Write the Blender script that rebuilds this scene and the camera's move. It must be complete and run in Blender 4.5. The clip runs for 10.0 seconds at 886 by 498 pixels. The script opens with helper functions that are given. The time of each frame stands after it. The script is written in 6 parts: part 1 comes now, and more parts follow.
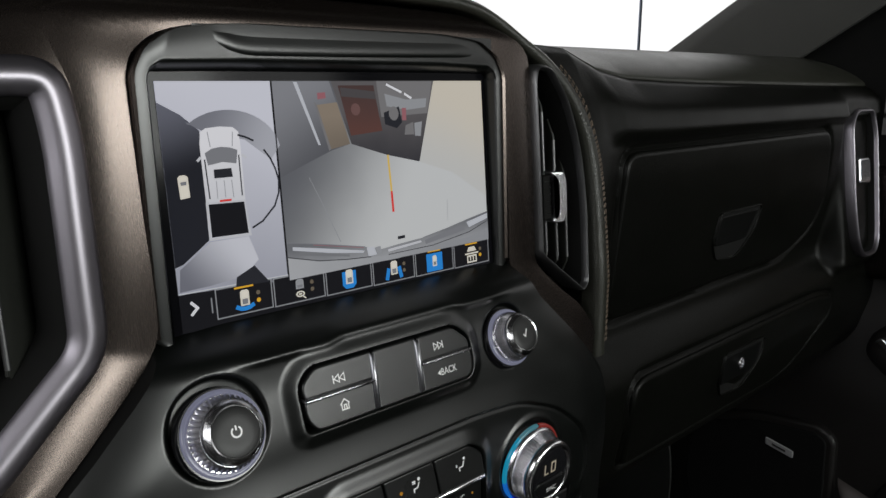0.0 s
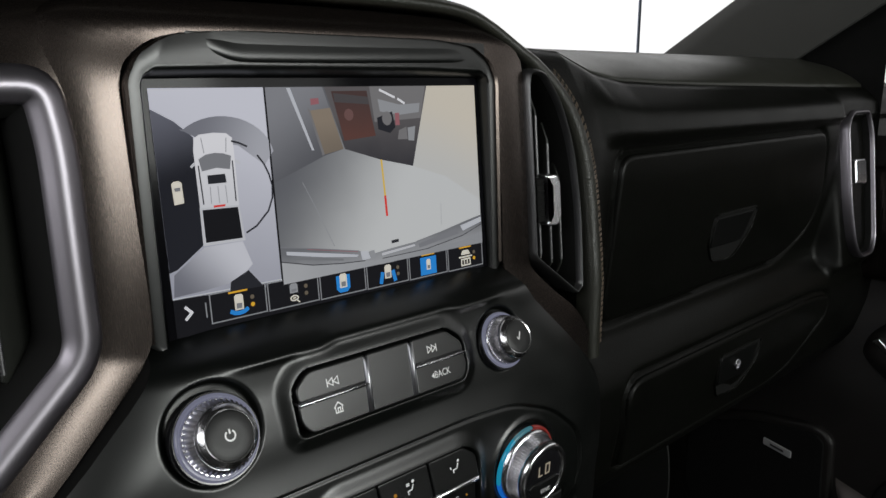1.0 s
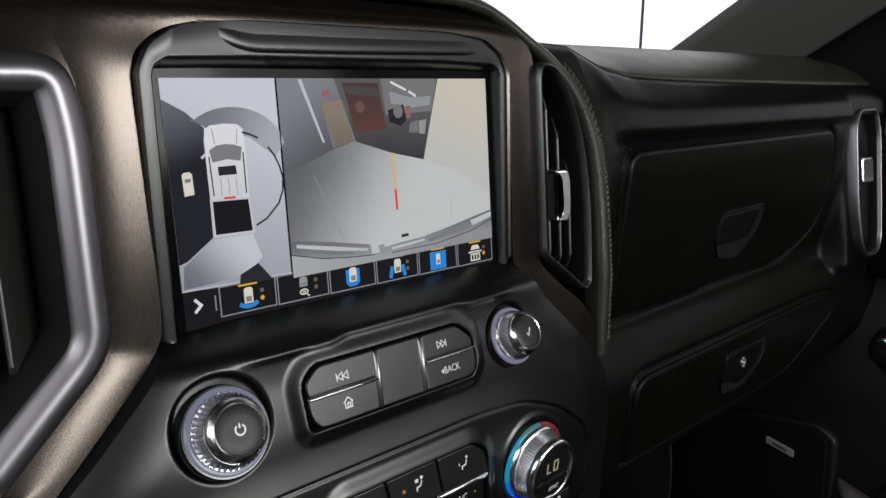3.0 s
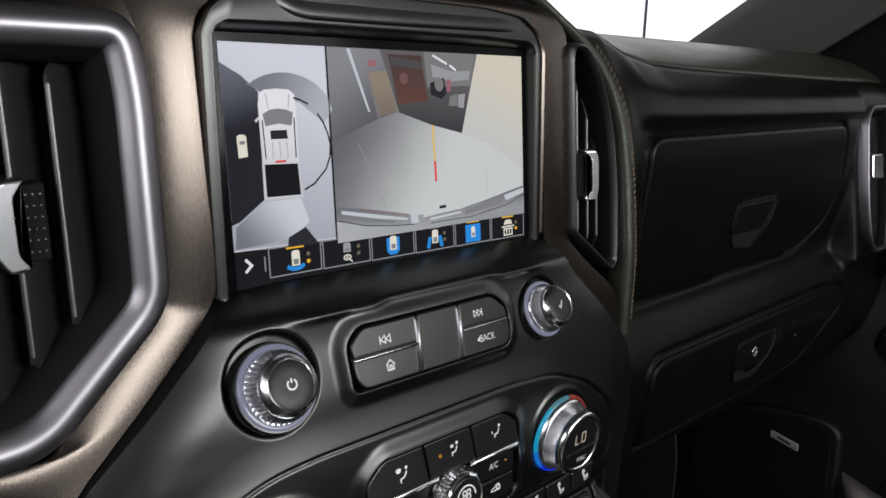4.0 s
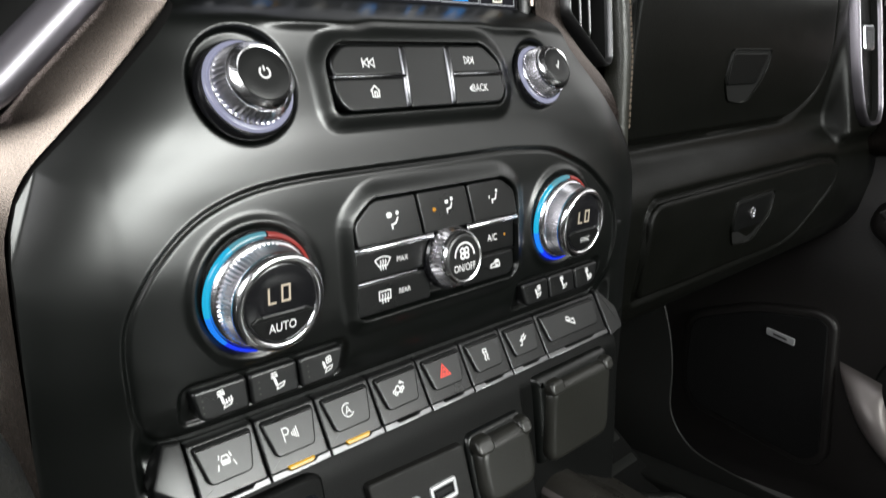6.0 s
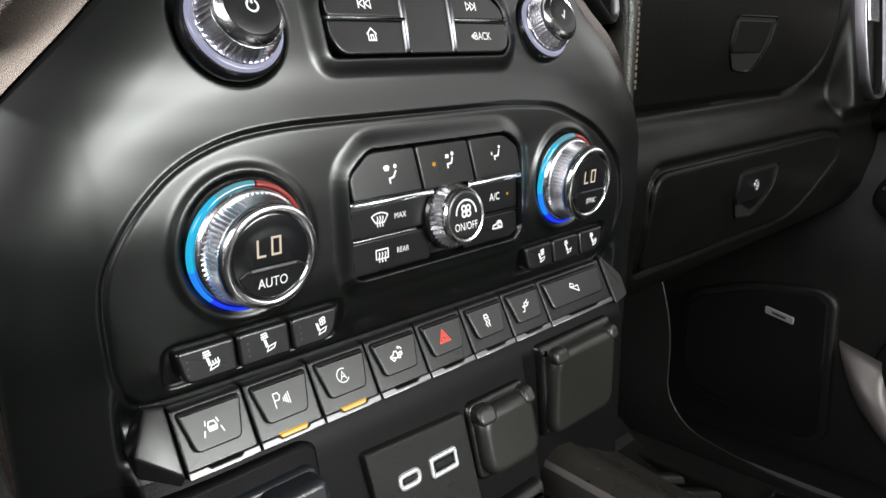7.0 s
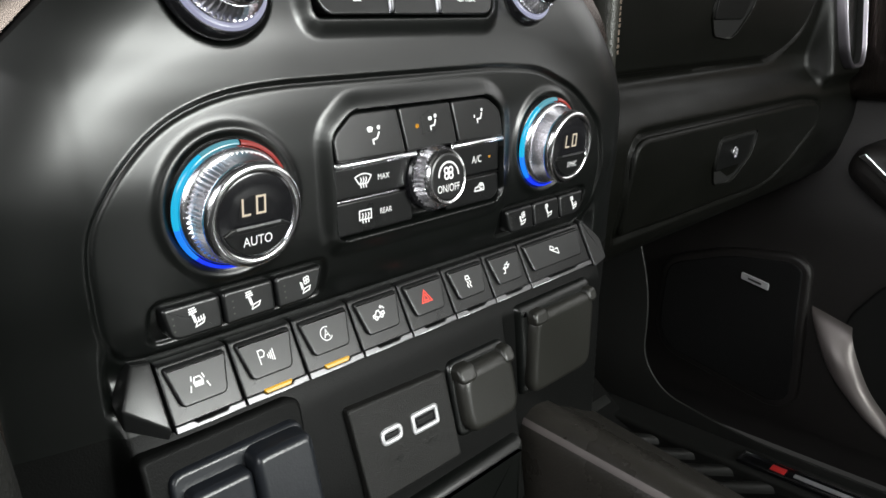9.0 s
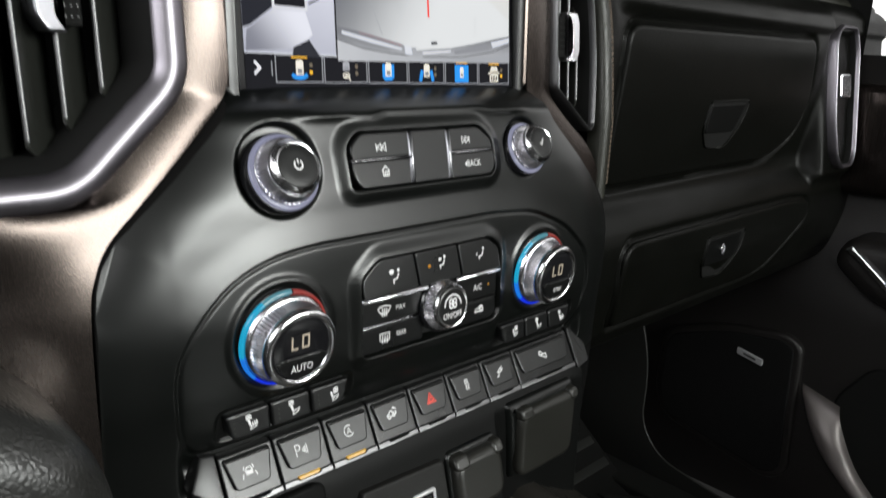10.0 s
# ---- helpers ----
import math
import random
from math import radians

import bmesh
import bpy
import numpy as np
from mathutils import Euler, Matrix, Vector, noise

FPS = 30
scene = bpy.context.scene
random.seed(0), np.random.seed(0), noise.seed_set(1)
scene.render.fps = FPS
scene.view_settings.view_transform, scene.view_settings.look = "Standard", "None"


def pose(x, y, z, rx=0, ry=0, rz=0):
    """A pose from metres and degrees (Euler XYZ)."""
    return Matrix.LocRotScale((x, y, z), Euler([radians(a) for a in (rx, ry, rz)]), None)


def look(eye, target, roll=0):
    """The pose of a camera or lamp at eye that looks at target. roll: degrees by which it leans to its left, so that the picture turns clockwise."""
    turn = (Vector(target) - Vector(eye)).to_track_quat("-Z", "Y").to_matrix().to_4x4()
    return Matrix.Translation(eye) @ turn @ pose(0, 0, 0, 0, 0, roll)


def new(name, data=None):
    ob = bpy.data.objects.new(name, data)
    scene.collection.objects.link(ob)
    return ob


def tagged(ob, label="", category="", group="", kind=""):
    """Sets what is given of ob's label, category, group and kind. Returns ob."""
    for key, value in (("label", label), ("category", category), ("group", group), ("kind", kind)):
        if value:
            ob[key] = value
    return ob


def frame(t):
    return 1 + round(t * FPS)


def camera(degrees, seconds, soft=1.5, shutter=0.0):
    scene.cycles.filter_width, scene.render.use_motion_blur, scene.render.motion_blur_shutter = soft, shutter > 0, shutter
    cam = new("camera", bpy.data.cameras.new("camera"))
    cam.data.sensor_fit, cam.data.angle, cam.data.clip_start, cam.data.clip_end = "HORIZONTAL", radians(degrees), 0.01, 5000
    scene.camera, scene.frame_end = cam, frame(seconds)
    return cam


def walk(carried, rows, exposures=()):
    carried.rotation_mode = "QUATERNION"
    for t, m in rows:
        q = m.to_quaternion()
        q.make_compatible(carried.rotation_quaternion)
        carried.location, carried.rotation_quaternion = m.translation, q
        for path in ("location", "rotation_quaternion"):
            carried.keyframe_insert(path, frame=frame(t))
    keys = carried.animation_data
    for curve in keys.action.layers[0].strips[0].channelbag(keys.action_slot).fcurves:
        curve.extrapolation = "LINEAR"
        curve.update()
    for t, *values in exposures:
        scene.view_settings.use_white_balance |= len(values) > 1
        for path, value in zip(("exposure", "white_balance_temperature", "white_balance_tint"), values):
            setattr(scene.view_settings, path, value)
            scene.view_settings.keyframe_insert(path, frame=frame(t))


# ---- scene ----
cam = camera(61.3, 10.0, shutter=0.35)
PATH = [
    (0, (-0.194, -0.276, 0.72), (1.126, 1.16, 0.276), 0.1),
    (0.5, (-0.193, -0.277, 0.721), (1.126, 1.158, 0.276), 0.0),
    (1, (-0.193, -0.28, 0.722), (1.126, 1.157, 0.28), -0.1),
    (1.5, (-0.193, -0.279, 0.722), (1.125, 1.158, 0.278), -0.1),
    (2, (-0.192, -0.28, 0.722), (1.127, 1.157, 0.277), -0.1),
    (3.5, (-0.201, -0.271, 0.716), (1.119, 1.162, 0.264), 0.9),
    (4, (-0.216, -0.269, 0.708), (1.108, 1.161, 0.257), 1.4),
    (4.5, (-0.224, -0.267, 0.697), (1.104, 1.164, 0.264), 0.2),
    (5, (-0.221, -0.27, 0.649), (1.124, 1.153, 0.241), 0.5),
    (5.5, (-0.216, -0.264, 0.615), (1.141, 1.153, 0.225), 0.2),
    (6, (-0.215, -0.264, 0.598), (1.135, 1.127, 0.106), -0.6),
    (6.2, (-0.212, -0.261, 0.593), (1.133, 1.124, 0.071), -0.7),
    (7.5, (-0.207, -0.25, 0.579), (1.154, 1.114, 0.047), -0.3),
    (8, (-0.207, -0.249, 0.575), (1.156, 1.105, 0.02), -0.2),
    (8.5, (-0.209, -0.251, 0.574), (1.155, 1.09, -0.009), 0.0),
    (9, (-0.211, -0.255, 0.582), (1.161, 1.063, -0.034), 0.4),
    (9.5, (-0.229, -0.273, 0.6), (1.138, 1.062, 0.01), 1.4),
    (10, (-0.25, -0.301, 0.645), (1.102, 1.075, 0.116), 2.6),
]
EXPOSURES = [(0.0, -1.45), (2.0, -1.45), (3.5, -1.15), (4.5, -1.0), (5.0, -0.65), (5.5, -0.26), (8.5, -0.10), (9.5, -0.10), (10.0, -0.62)]
walk(cam, [(t, look(eye, target, roll)) for t, eye, target, roll in PATH], EXPOSURES)

# ---- world and large lights ----
world = bpy.data.worlds.new("garage_light")
scene.world = world
world.use_nodes = True
world.node_tree.nodes["Background"].inputs[0].default_value = (1.0, 0.985, 0.96, 1)
world.node_tree.nodes["Background"].inputs[1].default_value = 0.03


def area_lamp(name, eye, target, sx, sy, watts, color):
    data = bpy.data.lights.new(name, "AREA")
    data.shape, data.size, data.size_y, data.energy, data.color = "RECTANGLE", sx, sy, watts, color
    ob = new(name, data)
    ob.matrix_world = look(eye, target)
    return ob


# unseen fill added behind the driver, for flank highlights and chrome
area_lamp("rear_side_fill", (-0.86, -0.95, 0.98), (-0.05, -0.03, 0.58), 0.42, 0.26, 1.6, (1.0, 0.99, 0.97))
area_lamp("rear_window_light", (0.42, -2.04, 1.00), (-0.06, -0.03, 0.58), 0.95, 0.36, 56.0, (0.965, 1.0, 0.965))
area_lamp("passenger_rear_window_light", (0.865, -1.62, 0.98), (-0.1, -0.10, 0.66), 0.72, 0.36, 12.0, (1.0, 1.0, 0.98))
# weak fill added at the passenger window, to light the screen bezel
area_lamp("passenger_window_fill", (0.865, -0.52, 0.97), (0.0, -0.30, 0.72), 0.86, 0.38, 1.6, (1.0, 1.0, 0.98))
# fill lamp added at the unseen driver window, to brighten chrome and left-facing parts
area_lamp("driver_window_fill", (-0.87, -0.42, 0.98), (0.0, -0.10, 0.62), 0.80, 0.36, 8.0, (0.97, 0.98, 1.0))

# ---- materials ----
X0 = 0.0055     # middle of the cab


def mat(name, color, rough=0.5, metal=0.0, grain=0.0, grain_size=900.0, blotch=0.15, blotch_size=25.0, spec=0.5, emit=0.0, emit_color=None,
        coat=0.0, kind="noise", stretch=(1, 1, 1), rough_var=0.08):
    m = bpy.data.materials.new(name)
    m.use_nodes = True
    nt = m.node_tree
    b = nt.nodes["Principled BSDF"]
    b.inputs["Metallic"].default_value = metal
    b.inputs["Specular IOR Level"].default_value = spec
    b.inputs["Coat Weight"].default_value = coat
    b.inputs["Coat Roughness"].default_value = 0.06
    if emit:
        b.inputs["Emission Color"].default_value = (*(emit_color or color), 1)
        b.inputs["Emission Strength"].default_value = emit
    tc = nt.nodes.new("ShaderNodeTexCoord")
    mp = nt.nodes.new("ShaderNodeMapping")
    mp.inputs["Scale"].default_value = stretch
    nt.links.new(tc.outputs["Object"], mp.inputs["Vector"])
    n1 = nt.nodes.new("ShaderNodeTexNoise")
    n1.inputs["Scale"].default_value = blotch_size
    n1.inputs["Detail"].default_value = 5
    nt.links.new(mp.outputs[0], n1.inputs["Vector"])
    mix = nt.nodes.new("ShaderNodeMix")
    mix.data_type = "RGBA"
    lo, hi = [c * (1 - blotch) for c in color], [min(1, c * (1 + blotch)) for c in color]
    mix.inputs[6].default_value, mix.inputs[7].default_value = (*lo, 1), (*hi, 1)
    nt.links.new(n1.outputs["Fac"], mix.inputs[0])
    nt.links.new(mix.outputs[2], b.inputs["Base Color"])
    rr = nt.nodes.new("ShaderNodeMapRange")
    rr.inputs["To Min"].default_value, rr.inputs["To Max"].default_value = max(0.02, rough - rough_var), min(1, rough + rough_var)
    nt.links.new(n1.outputs["Fac"], rr.inputs["Value"])
    nt.links.new(rr.outputs[0], b.inputs["Roughness"])
    if grain:
        if kind == "voronoi":
            n2 = nt.nodes.new("ShaderNodeTexVoronoi")
            n2.feature = "DISTANCE_TO_EDGE"
            n2.inputs["Scale"].default_value = grain_size
            out = n2.outputs["Distance"]
        else:
            n2 = nt.nodes.new("ShaderNodeTexNoise")
            n2.inputs["Scale"].default_value = grain_size
            n2.inputs["Detail"].default_value = 3
            out = n2.outputs["Fac"]
        nt.links.new(mp.outputs[0], n2.inputs["Vector"])
        bp = nt.nodes.new("ShaderNodeBump")
        bp.inputs["Strength"].default_value = grain
        bp.inputs["Distance"].default_value = 0.0004
        nt.links.new(out, bp.inputs["Height"])
        nt.links.new(bp.outputs[0], b.inputs["Normal"])
    return m


def glow(name, color, strength, spec=0.5):
    m = bpy.data.materials.new(name)
    m.use_nodes = True
    b = m.node_tree.nodes["Principled BSDF"]
    b.inputs["Base Color"].default_value = (0.01, 0.01, 0.012, 1)
    b.inputs["Roughness"].default_value = 0.16
    b.inputs["Specular IOR Level"].default_value = spec
    b.inputs["Emission Color"].default_value = (*color, 1)
    b.inputs["Emission Strength"].default_value = strength
    return m


M_PANEL = mat("panel_plastic", (0.0021, 0.0027, 0.0023), 0.31, grain=0.03, grain_size=2600, spec=0.56, rough_var=0.04)
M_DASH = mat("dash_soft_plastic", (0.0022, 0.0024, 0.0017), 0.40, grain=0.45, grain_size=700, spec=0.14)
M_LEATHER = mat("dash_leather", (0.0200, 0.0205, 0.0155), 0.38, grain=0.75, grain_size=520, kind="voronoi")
M_KNEE = mat("grained_plastic", (0.016, 0.016, 0.0148), 0.36, grain=0.8, grain_size=420, kind="voronoi")
M_TRIM = mat("brushed_bronze_trim", (0.080, 0.066, 0.059), 0.27, metal=0.95, grain=0.0, grain_size=60, blotch=0.24, blotch_size=30, stretch=(130, 130, 0.4), rough_var=0.03)
M_CHROME = mat("bright_chrome", (0.86, 0.86, 0.88), 0.17, metal=1.0, blotch=0.05, rough_var=0.04)
M_SATIN = mat("satin_chrome", (0.78, 0.775, 0.81), 0.25, metal=1.0, blotch=0.08, rough_var=0.06)
M_SOFTRIM = mat("polished_knob_rim", (0.72, 0.72, 0.74), 0.20, metal=1.0, blotch=0.08)
M_KNURL = mat("knurled_metal", (0.86, 0.85, 0.88), 0.26, metal=1.0, blotch=0.08)
M_ROWSTRIP = mat("silver_strip", (0.15, 0.15, 0.153), 0.38, metal=1.0, blotch=0.1)
M_STRIP = mat("satin_strip", (0.13, 0.13, 0.132), 0.36, metal=0.9, blotch=0.1)
M_BLACK = mat("gloss_black_plastic", (0.008, 0.008, 0.009), 0.16, blotch=0.05, rough_var=0.04)
M_RIM = mat("knob_rim_chrome", (0.24, 0.24, 0.255), 0.30, metal=1.0, blotch=0.05)
M_CAP = mat("knob_cap_plastic", (0.006, 0.0062, 0.0062), 0.42, grain=0.1, grain_size=1800, spec=0.35)
M_GLASS = mat("display_glass", (0.004, 0.004, 0.005), 0.12, blotch=0.03, rough_var=0.02, spec=0.06)
M_RING = mat("satin_ring_metal", (0.25, 0.235, 0.26), 0.41, metal=1.0, blotch=0.08, rough_var=0.06)
M_BUTTON = mat("button_plastic", (0.0045, 0.0048, 0.0048), 0.30, grain=0.08, grain_size=1800)
M_SWITCH = mat("switch_plastic", (0.010, 0.0104, 0.0104), 0.34, grain=0.08, grain_size=1800)
M_DARK = mat("vent_inside", (0.0045, 0.0046, 0.0042), 0.8, spec=0.2)
M_SLAT = mat("vent_slat_plastic", (0.018, 0.019, 0.0165), 0.32, grain=0.1)
M_RUBBER = mat("cover_rubber", (0.0145, 0.0145, 0.0122), 0.36, grain=0.25, grain_size=900)
M_SLATE = mat("slate_plastic", (0.011, 0.0128, 0.016), 0.33, grain=0.15)
# printed symbols get a little emission to stay bright in the dark cab
M_PRINT = mat("white_print_glow", (0.75, 0.75, 0.75), 0.5, emit=0.12, blotch=0.03)
M_REDPRINT = mat("red_print_glow", (0.7, 0.05, 0.03), 0.5, emit=0.5, emit_color=(0.9, 0.06, 0.03), blotch=0.03)
M_DIGIT = glow("digit_amber_white", (1.0, 0.86, 0.66), 0.85)
M_AMBER = glow("amber_led", (1.0, 0.55, 0.03), 1.0)
M_AMBERDOT = glow("amber_dot", (1.0, 0.45, 0.02), 0.7)
M_CYAN = glow("ring_cyan", (0.01, 0.56, 0.92), 0.95)
M_PALECYAN = glow("ring_pale_cyan", (0.14, 0.50, 0.62), 0.75)
M_AZURE = glow("ring_azure", (0.01, 0.24, 1.0), 1.1)
M_BLUE = glow("ring_blue", (0.01, 0.045, 1.0), 1.1)
M_RED = glow("ring_red", (0.7, 0.07, 0.05), 0.6)
M_ICEWHITE = glow("ring_ice_white", (0.66, 0.68, 0.95), 0.55)
M_STITCH = mat("tan_thread", (0.13, 0.098, 0.072), 0.7, grain=0.3, grain_size=3000)
M_CONSOLE = mat("console_soft_plastic", (0.0230, 0.0212, 0.0182), 0.28, grain=0.55, grain_size=650)
M_DOOR = mat("door_plastic", (0.0105, 0.0092, 0.0086), 0.46, grain=0.7, grain_size=500)
M_DOORTRIM = mat("door_satin_trim", (0.13, 0.115, 0.11), 0.40, metal=0.3, blotch=0.1)
M_CARPET = mat("carpet", (0.02, 0.02, 0.02), 0.95, grain=1.0, grain_size=900)
M_MAT = mat("rubber_mat", (0.020, 0.0205, 0.0190), 0.40, grain=0.3, grain_size=400)
M_PILLAR = mat("pillar_fabric", (0.032, 0.032, 0.029), 0.9, grain=0.5, grain_size=900)
M_HEADLINER = mat("headliner_fabric", (0.09, 0.088, 0.082), 0.95, grain=0.5, grain_size=600)
M_SCUFF = mat("scuff_metal", (0.36, 0.36, 0.37), 0.5, metal=0.2)
M_REDTEXT = mat("red_badge", (0.6, 0.03, 0.03), 0.4)
M_SCOOP = mat("lit_lip_dot_grey", (0.045, 0.046, 0.040), 0.36, grain=0.3, grain_size=900)
M_SPEAKER = mat("speaker_mesh", (0.004, 0.004, 0.004), 0.8, grain=0.6, grain_size=600, kind="voronoi", spec=0.2)
M_METALGREY = mat("port_shell", (0.55, 0.55, 0.56), 0.45, metal=0.6)
M_LOWER = mat("lower_panel_plastic", (0.0030, 0.0032, 0.0030), 0.45, grain=0.3, grain_size=1400, spec=0.12)
M_PLATE = mat("usb_plate_plastic", (0.009, 0.009, 0.0082), 0.42, grain=0.6, grain_size=2200, spec=0.25)


# ---- mesh helpers ----
def empty(name, loc, label, category, group="", kind=""):
    ob = new(name)
    ob.location = loc
    ob.empty_display_size = 0.02
    return tagged(ob, label, category, group, kind)


def part(name, bm, material, parent=None, label="", smooth=35):
    me = bpy.data.meshes.new(name)
    bm.normal_update()
    for f in bm.faces:
        f.smooth = smooth > 0 and len(f.verts) <= 8
    for e in bm.edges:
        if len(e.link_faces) == 2 and e.calc_face_angle(0) > radians(smooth or 180):
            e.smooth = False
    bm.to_mesh(me)
    bm.free()
    me.materials.append(material)
    ob = new(name, me)
    if parent is not None:
        ob.parent = parent
        if parent.type == "EMPTY":
            ob.matrix_parent_inverse = Matrix.Translation(-Vector(parent.location))
    if label:
        ob["label"] = label
    return ob


def plain(name, bm, material, label, category, kind="", group="", smooth=35):
    return tagged(part(name, bm, material, None, "", smooth), label, category, group, kind)


def rounded(pts, r, n=4):
    """Polygon with its corners rounded; r is one radius or one for each corner."""
    out, m = [], len(pts)
    rs = r if isinstance(r, (list, tuple)) else [r] * m
    for i in range(m):
        p, a, b = Vector(pts[i]), Vector(pts[i - 1]), Vector(pts[(i + 1) % m])
        u, v = (a - p), (b - p)
        d = min(rs[i], u.length * 0.48, v.length * 0.48)
        if d < 1e-6:
            out.append((p.x, p.y))
            continue
        s, e = p + u.normalized() * d, p + v.normalized() * d
        for k in range(n + 1):
            t = k / n
            q = s * (1 - t) ** 2 + p * 2 * t * (1 - t) + e * t ** 2
            out.append((q.x, q.y))
    return out


def rect(x0, z0, x1, z1):
    return [(x0, z0), (x1, z0), (x1, z1), (x0, z1)]


def area2(pts):
    return sum(pts[i - 1][0] * p[1] - p[0] * pts[i - 1][1] for i, p in enumerate(pts))


def inset(pts, d):
    """Polygon moved inwards by d (positive) along its corner bisectors."""
    sgn = 1 if area2(pts) > 0 else -1
    out, m = [], len(pts)
    for i in range(m):
        p, a, b = Vector(pts[i]), Vector(pts[i - 1]), Vector(pts[(i + 1) % m])
        u, v = (p - a), (b - p)
        u = u.normalized() if u.length > 1e-9 else v.normalized()
        v = v.normalized() if v.length > 1e-9 else u
        n = Vector((-(u.y + v.y), u.x + v.x)) * sgn
        n = n.normalized() / max(0.5, (1 + u.dot(v)) / 2) ** 0.5 if n.length > 1e-6 else Vector((-u.y, u.x)) * sgn
        out.append((p.x + n.x * d, p.y + n.y * d))
    return out


def flat(y):
    return lambda x, z: y


def slab(outline, yf, depth, bevel=0.0008, crown=0.0, rings=1, steps=3, bm=None):
    """A plate whose outline lies in x, z, with its front at y = yf(x, z), thick towards +y, its front edge rounded and its middle raised by crown."""
    bm = bm or bmesh.new()
    if area2(outline) < 0:
        outline = outline[::-1]
    loops = [(outline, depth)] + [(inset(outline, bevel * (1 - math.cos(a))), bevel * (1 - math.sin(a))) for a in (math.pi / 2 * k / steps for k in range(steps + 1))]
    front = inset(loops[-1][0], min(bevel * 0.25, 0.0002))
    loops.append((front, 0.0))
    cx, cz = sum(p[0] for p in front) / len(front), sum(p[1] for p in front) / len(front)
    for k in range(1, rings):
        s = 1 - k / rings
        loops.append(([(cx + (x - cx) * s, cz + (z - cz) * s) for x, z in front], -crown * (1 - s * s)))
    made = [[bm.verts.new((x, yf(x, z) + d, z)) for x, z in pts] for pts, d in loops]
    n = len(outline)
    for a, b in zip(made, made[1:]):
        for i in range(n):
            bm.faces.new((a[i - 1], a[i], b[i], b[i - 1]))
    if rings > 1:
        c = bm.verts.new((cx, yf(cx, cz) - crown, cz))
        for i in range(n):
            bm.faces.new((made[-1][i - 1], made[-1][i], c))
    else:
        bm.faces.new(made[-1])
    bm.faces.new(made[0][::-1])
    return bm


def ring(outer, inner, yf, depth, lip=0.0, steps=5, bm=None, drop=0.0):
    """A frame between two outlines with the same number of points; lip: how far its rounded middle stands proud; drop: how far its inner wall goes back."""
    bm = bm or bmesh.new()
    n = len(outer)
    loops = [[(x, yf(x, z) + depth, z) for x, z in outer]]
    for k in range(steps + 1):
        t = k / steps
        bulge = lip * math.sin(math.pi * t)
        loops.append([(ox + (ix - ox) * t, yf(ox + (ix - ox) * t, oz + (iz - oz) * t) - bulge + drop * t * t, oz + (iz - oz) * t) for (ox, oz), (ix, iz) in zip(outer, inner)])
    loops.append([(x, yf(x, z) + depth + drop, z) for x, z in inner])
    made = [[bm.verts.new(p) for p in lp] for lp in loops]
    for a, b in zip(made, made[1:] + made[:1]):
        for i in range(n):
            bm.faces.new((a[i - 1], a[i], b[i], b[i - 1]))
    bmesh.ops.recalc_face_normals(bm, faces=bm.faces)
    return bm


def loft(rows, closed=False, bm=None):
    """A skin over rows of 3D points."""
    bm = bm or bmesh.new()
    made = [[bm.verts.new(p) for p in row] for row in rows]
    for a, b in zip(made, made[1:]):
        for i in range(0 if closed else 1, len(a)):
            bm.faces.new((a[i - 1], a[i], b[i], b[i - 1]))
    return bm


def box(x0, y0, z0, x1, y1, z1, bevel=0.002, seg=2, bm=None):
    bm = bm or bmesh.new()
    res = bmesh.ops.create_cube(bm, size=1, matrix=Matrix.Translation(((x0 + x1) / 2, (y0 + y1) / 2, (z0 + z1) / 2)) @ Matrix.Diagonal((x1 - x0, y1 - y0, z1 - z0, 1)))
    if bevel:
        edges = {e for v in res["verts"] for e in v.link_edges}
        bmesh.ops.bevel(bm, geom=list(edges), offset=bevel, segments=seg, affect="EDGES", profile=0.5)
    return bm


def turned(profile, base, tilt=0.0, seg=96, ridges=0, bm=None, span=None):
    """A turned body about an axis that points to -y, tipped up by tilt degrees. profile: (out, radius, ridge depth), from the base outwards."""
    bm = bm or bmesh.new()
    m = Matrix.Translation(base) @ Matrix.Rotation(radians(-tilt), 4, "X")
    a0, a1 = span or (0, 2 * math.pi)
    n = seg if span is None else seg + 1
    loops = []
    for d, r, g in profile:
        row = []
        for i in range(n):
            a = a0 + (a1 - a0) * i / seg
            rr = r - (g if ridges and i % 2 else 0)
            row.append(bm.verts.new(m @ Vector((rr * math.cos(a), -d, rr * math.sin(a)))))
        loops.append(row)
    for a, b in zip(loops, loops[1:]):
        for i in range(0 if span is None else 1, n):
            bm.faces.new((a[i - 1], a[i], b[i], b[i - 1]))
    if span is None:
        bm.faces.new(loops[-1])
        bm.faces.new(loops[0][::-1])
    bmesh.ops.recalc_face_normals(bm, faces=bm.faces)
    return bm


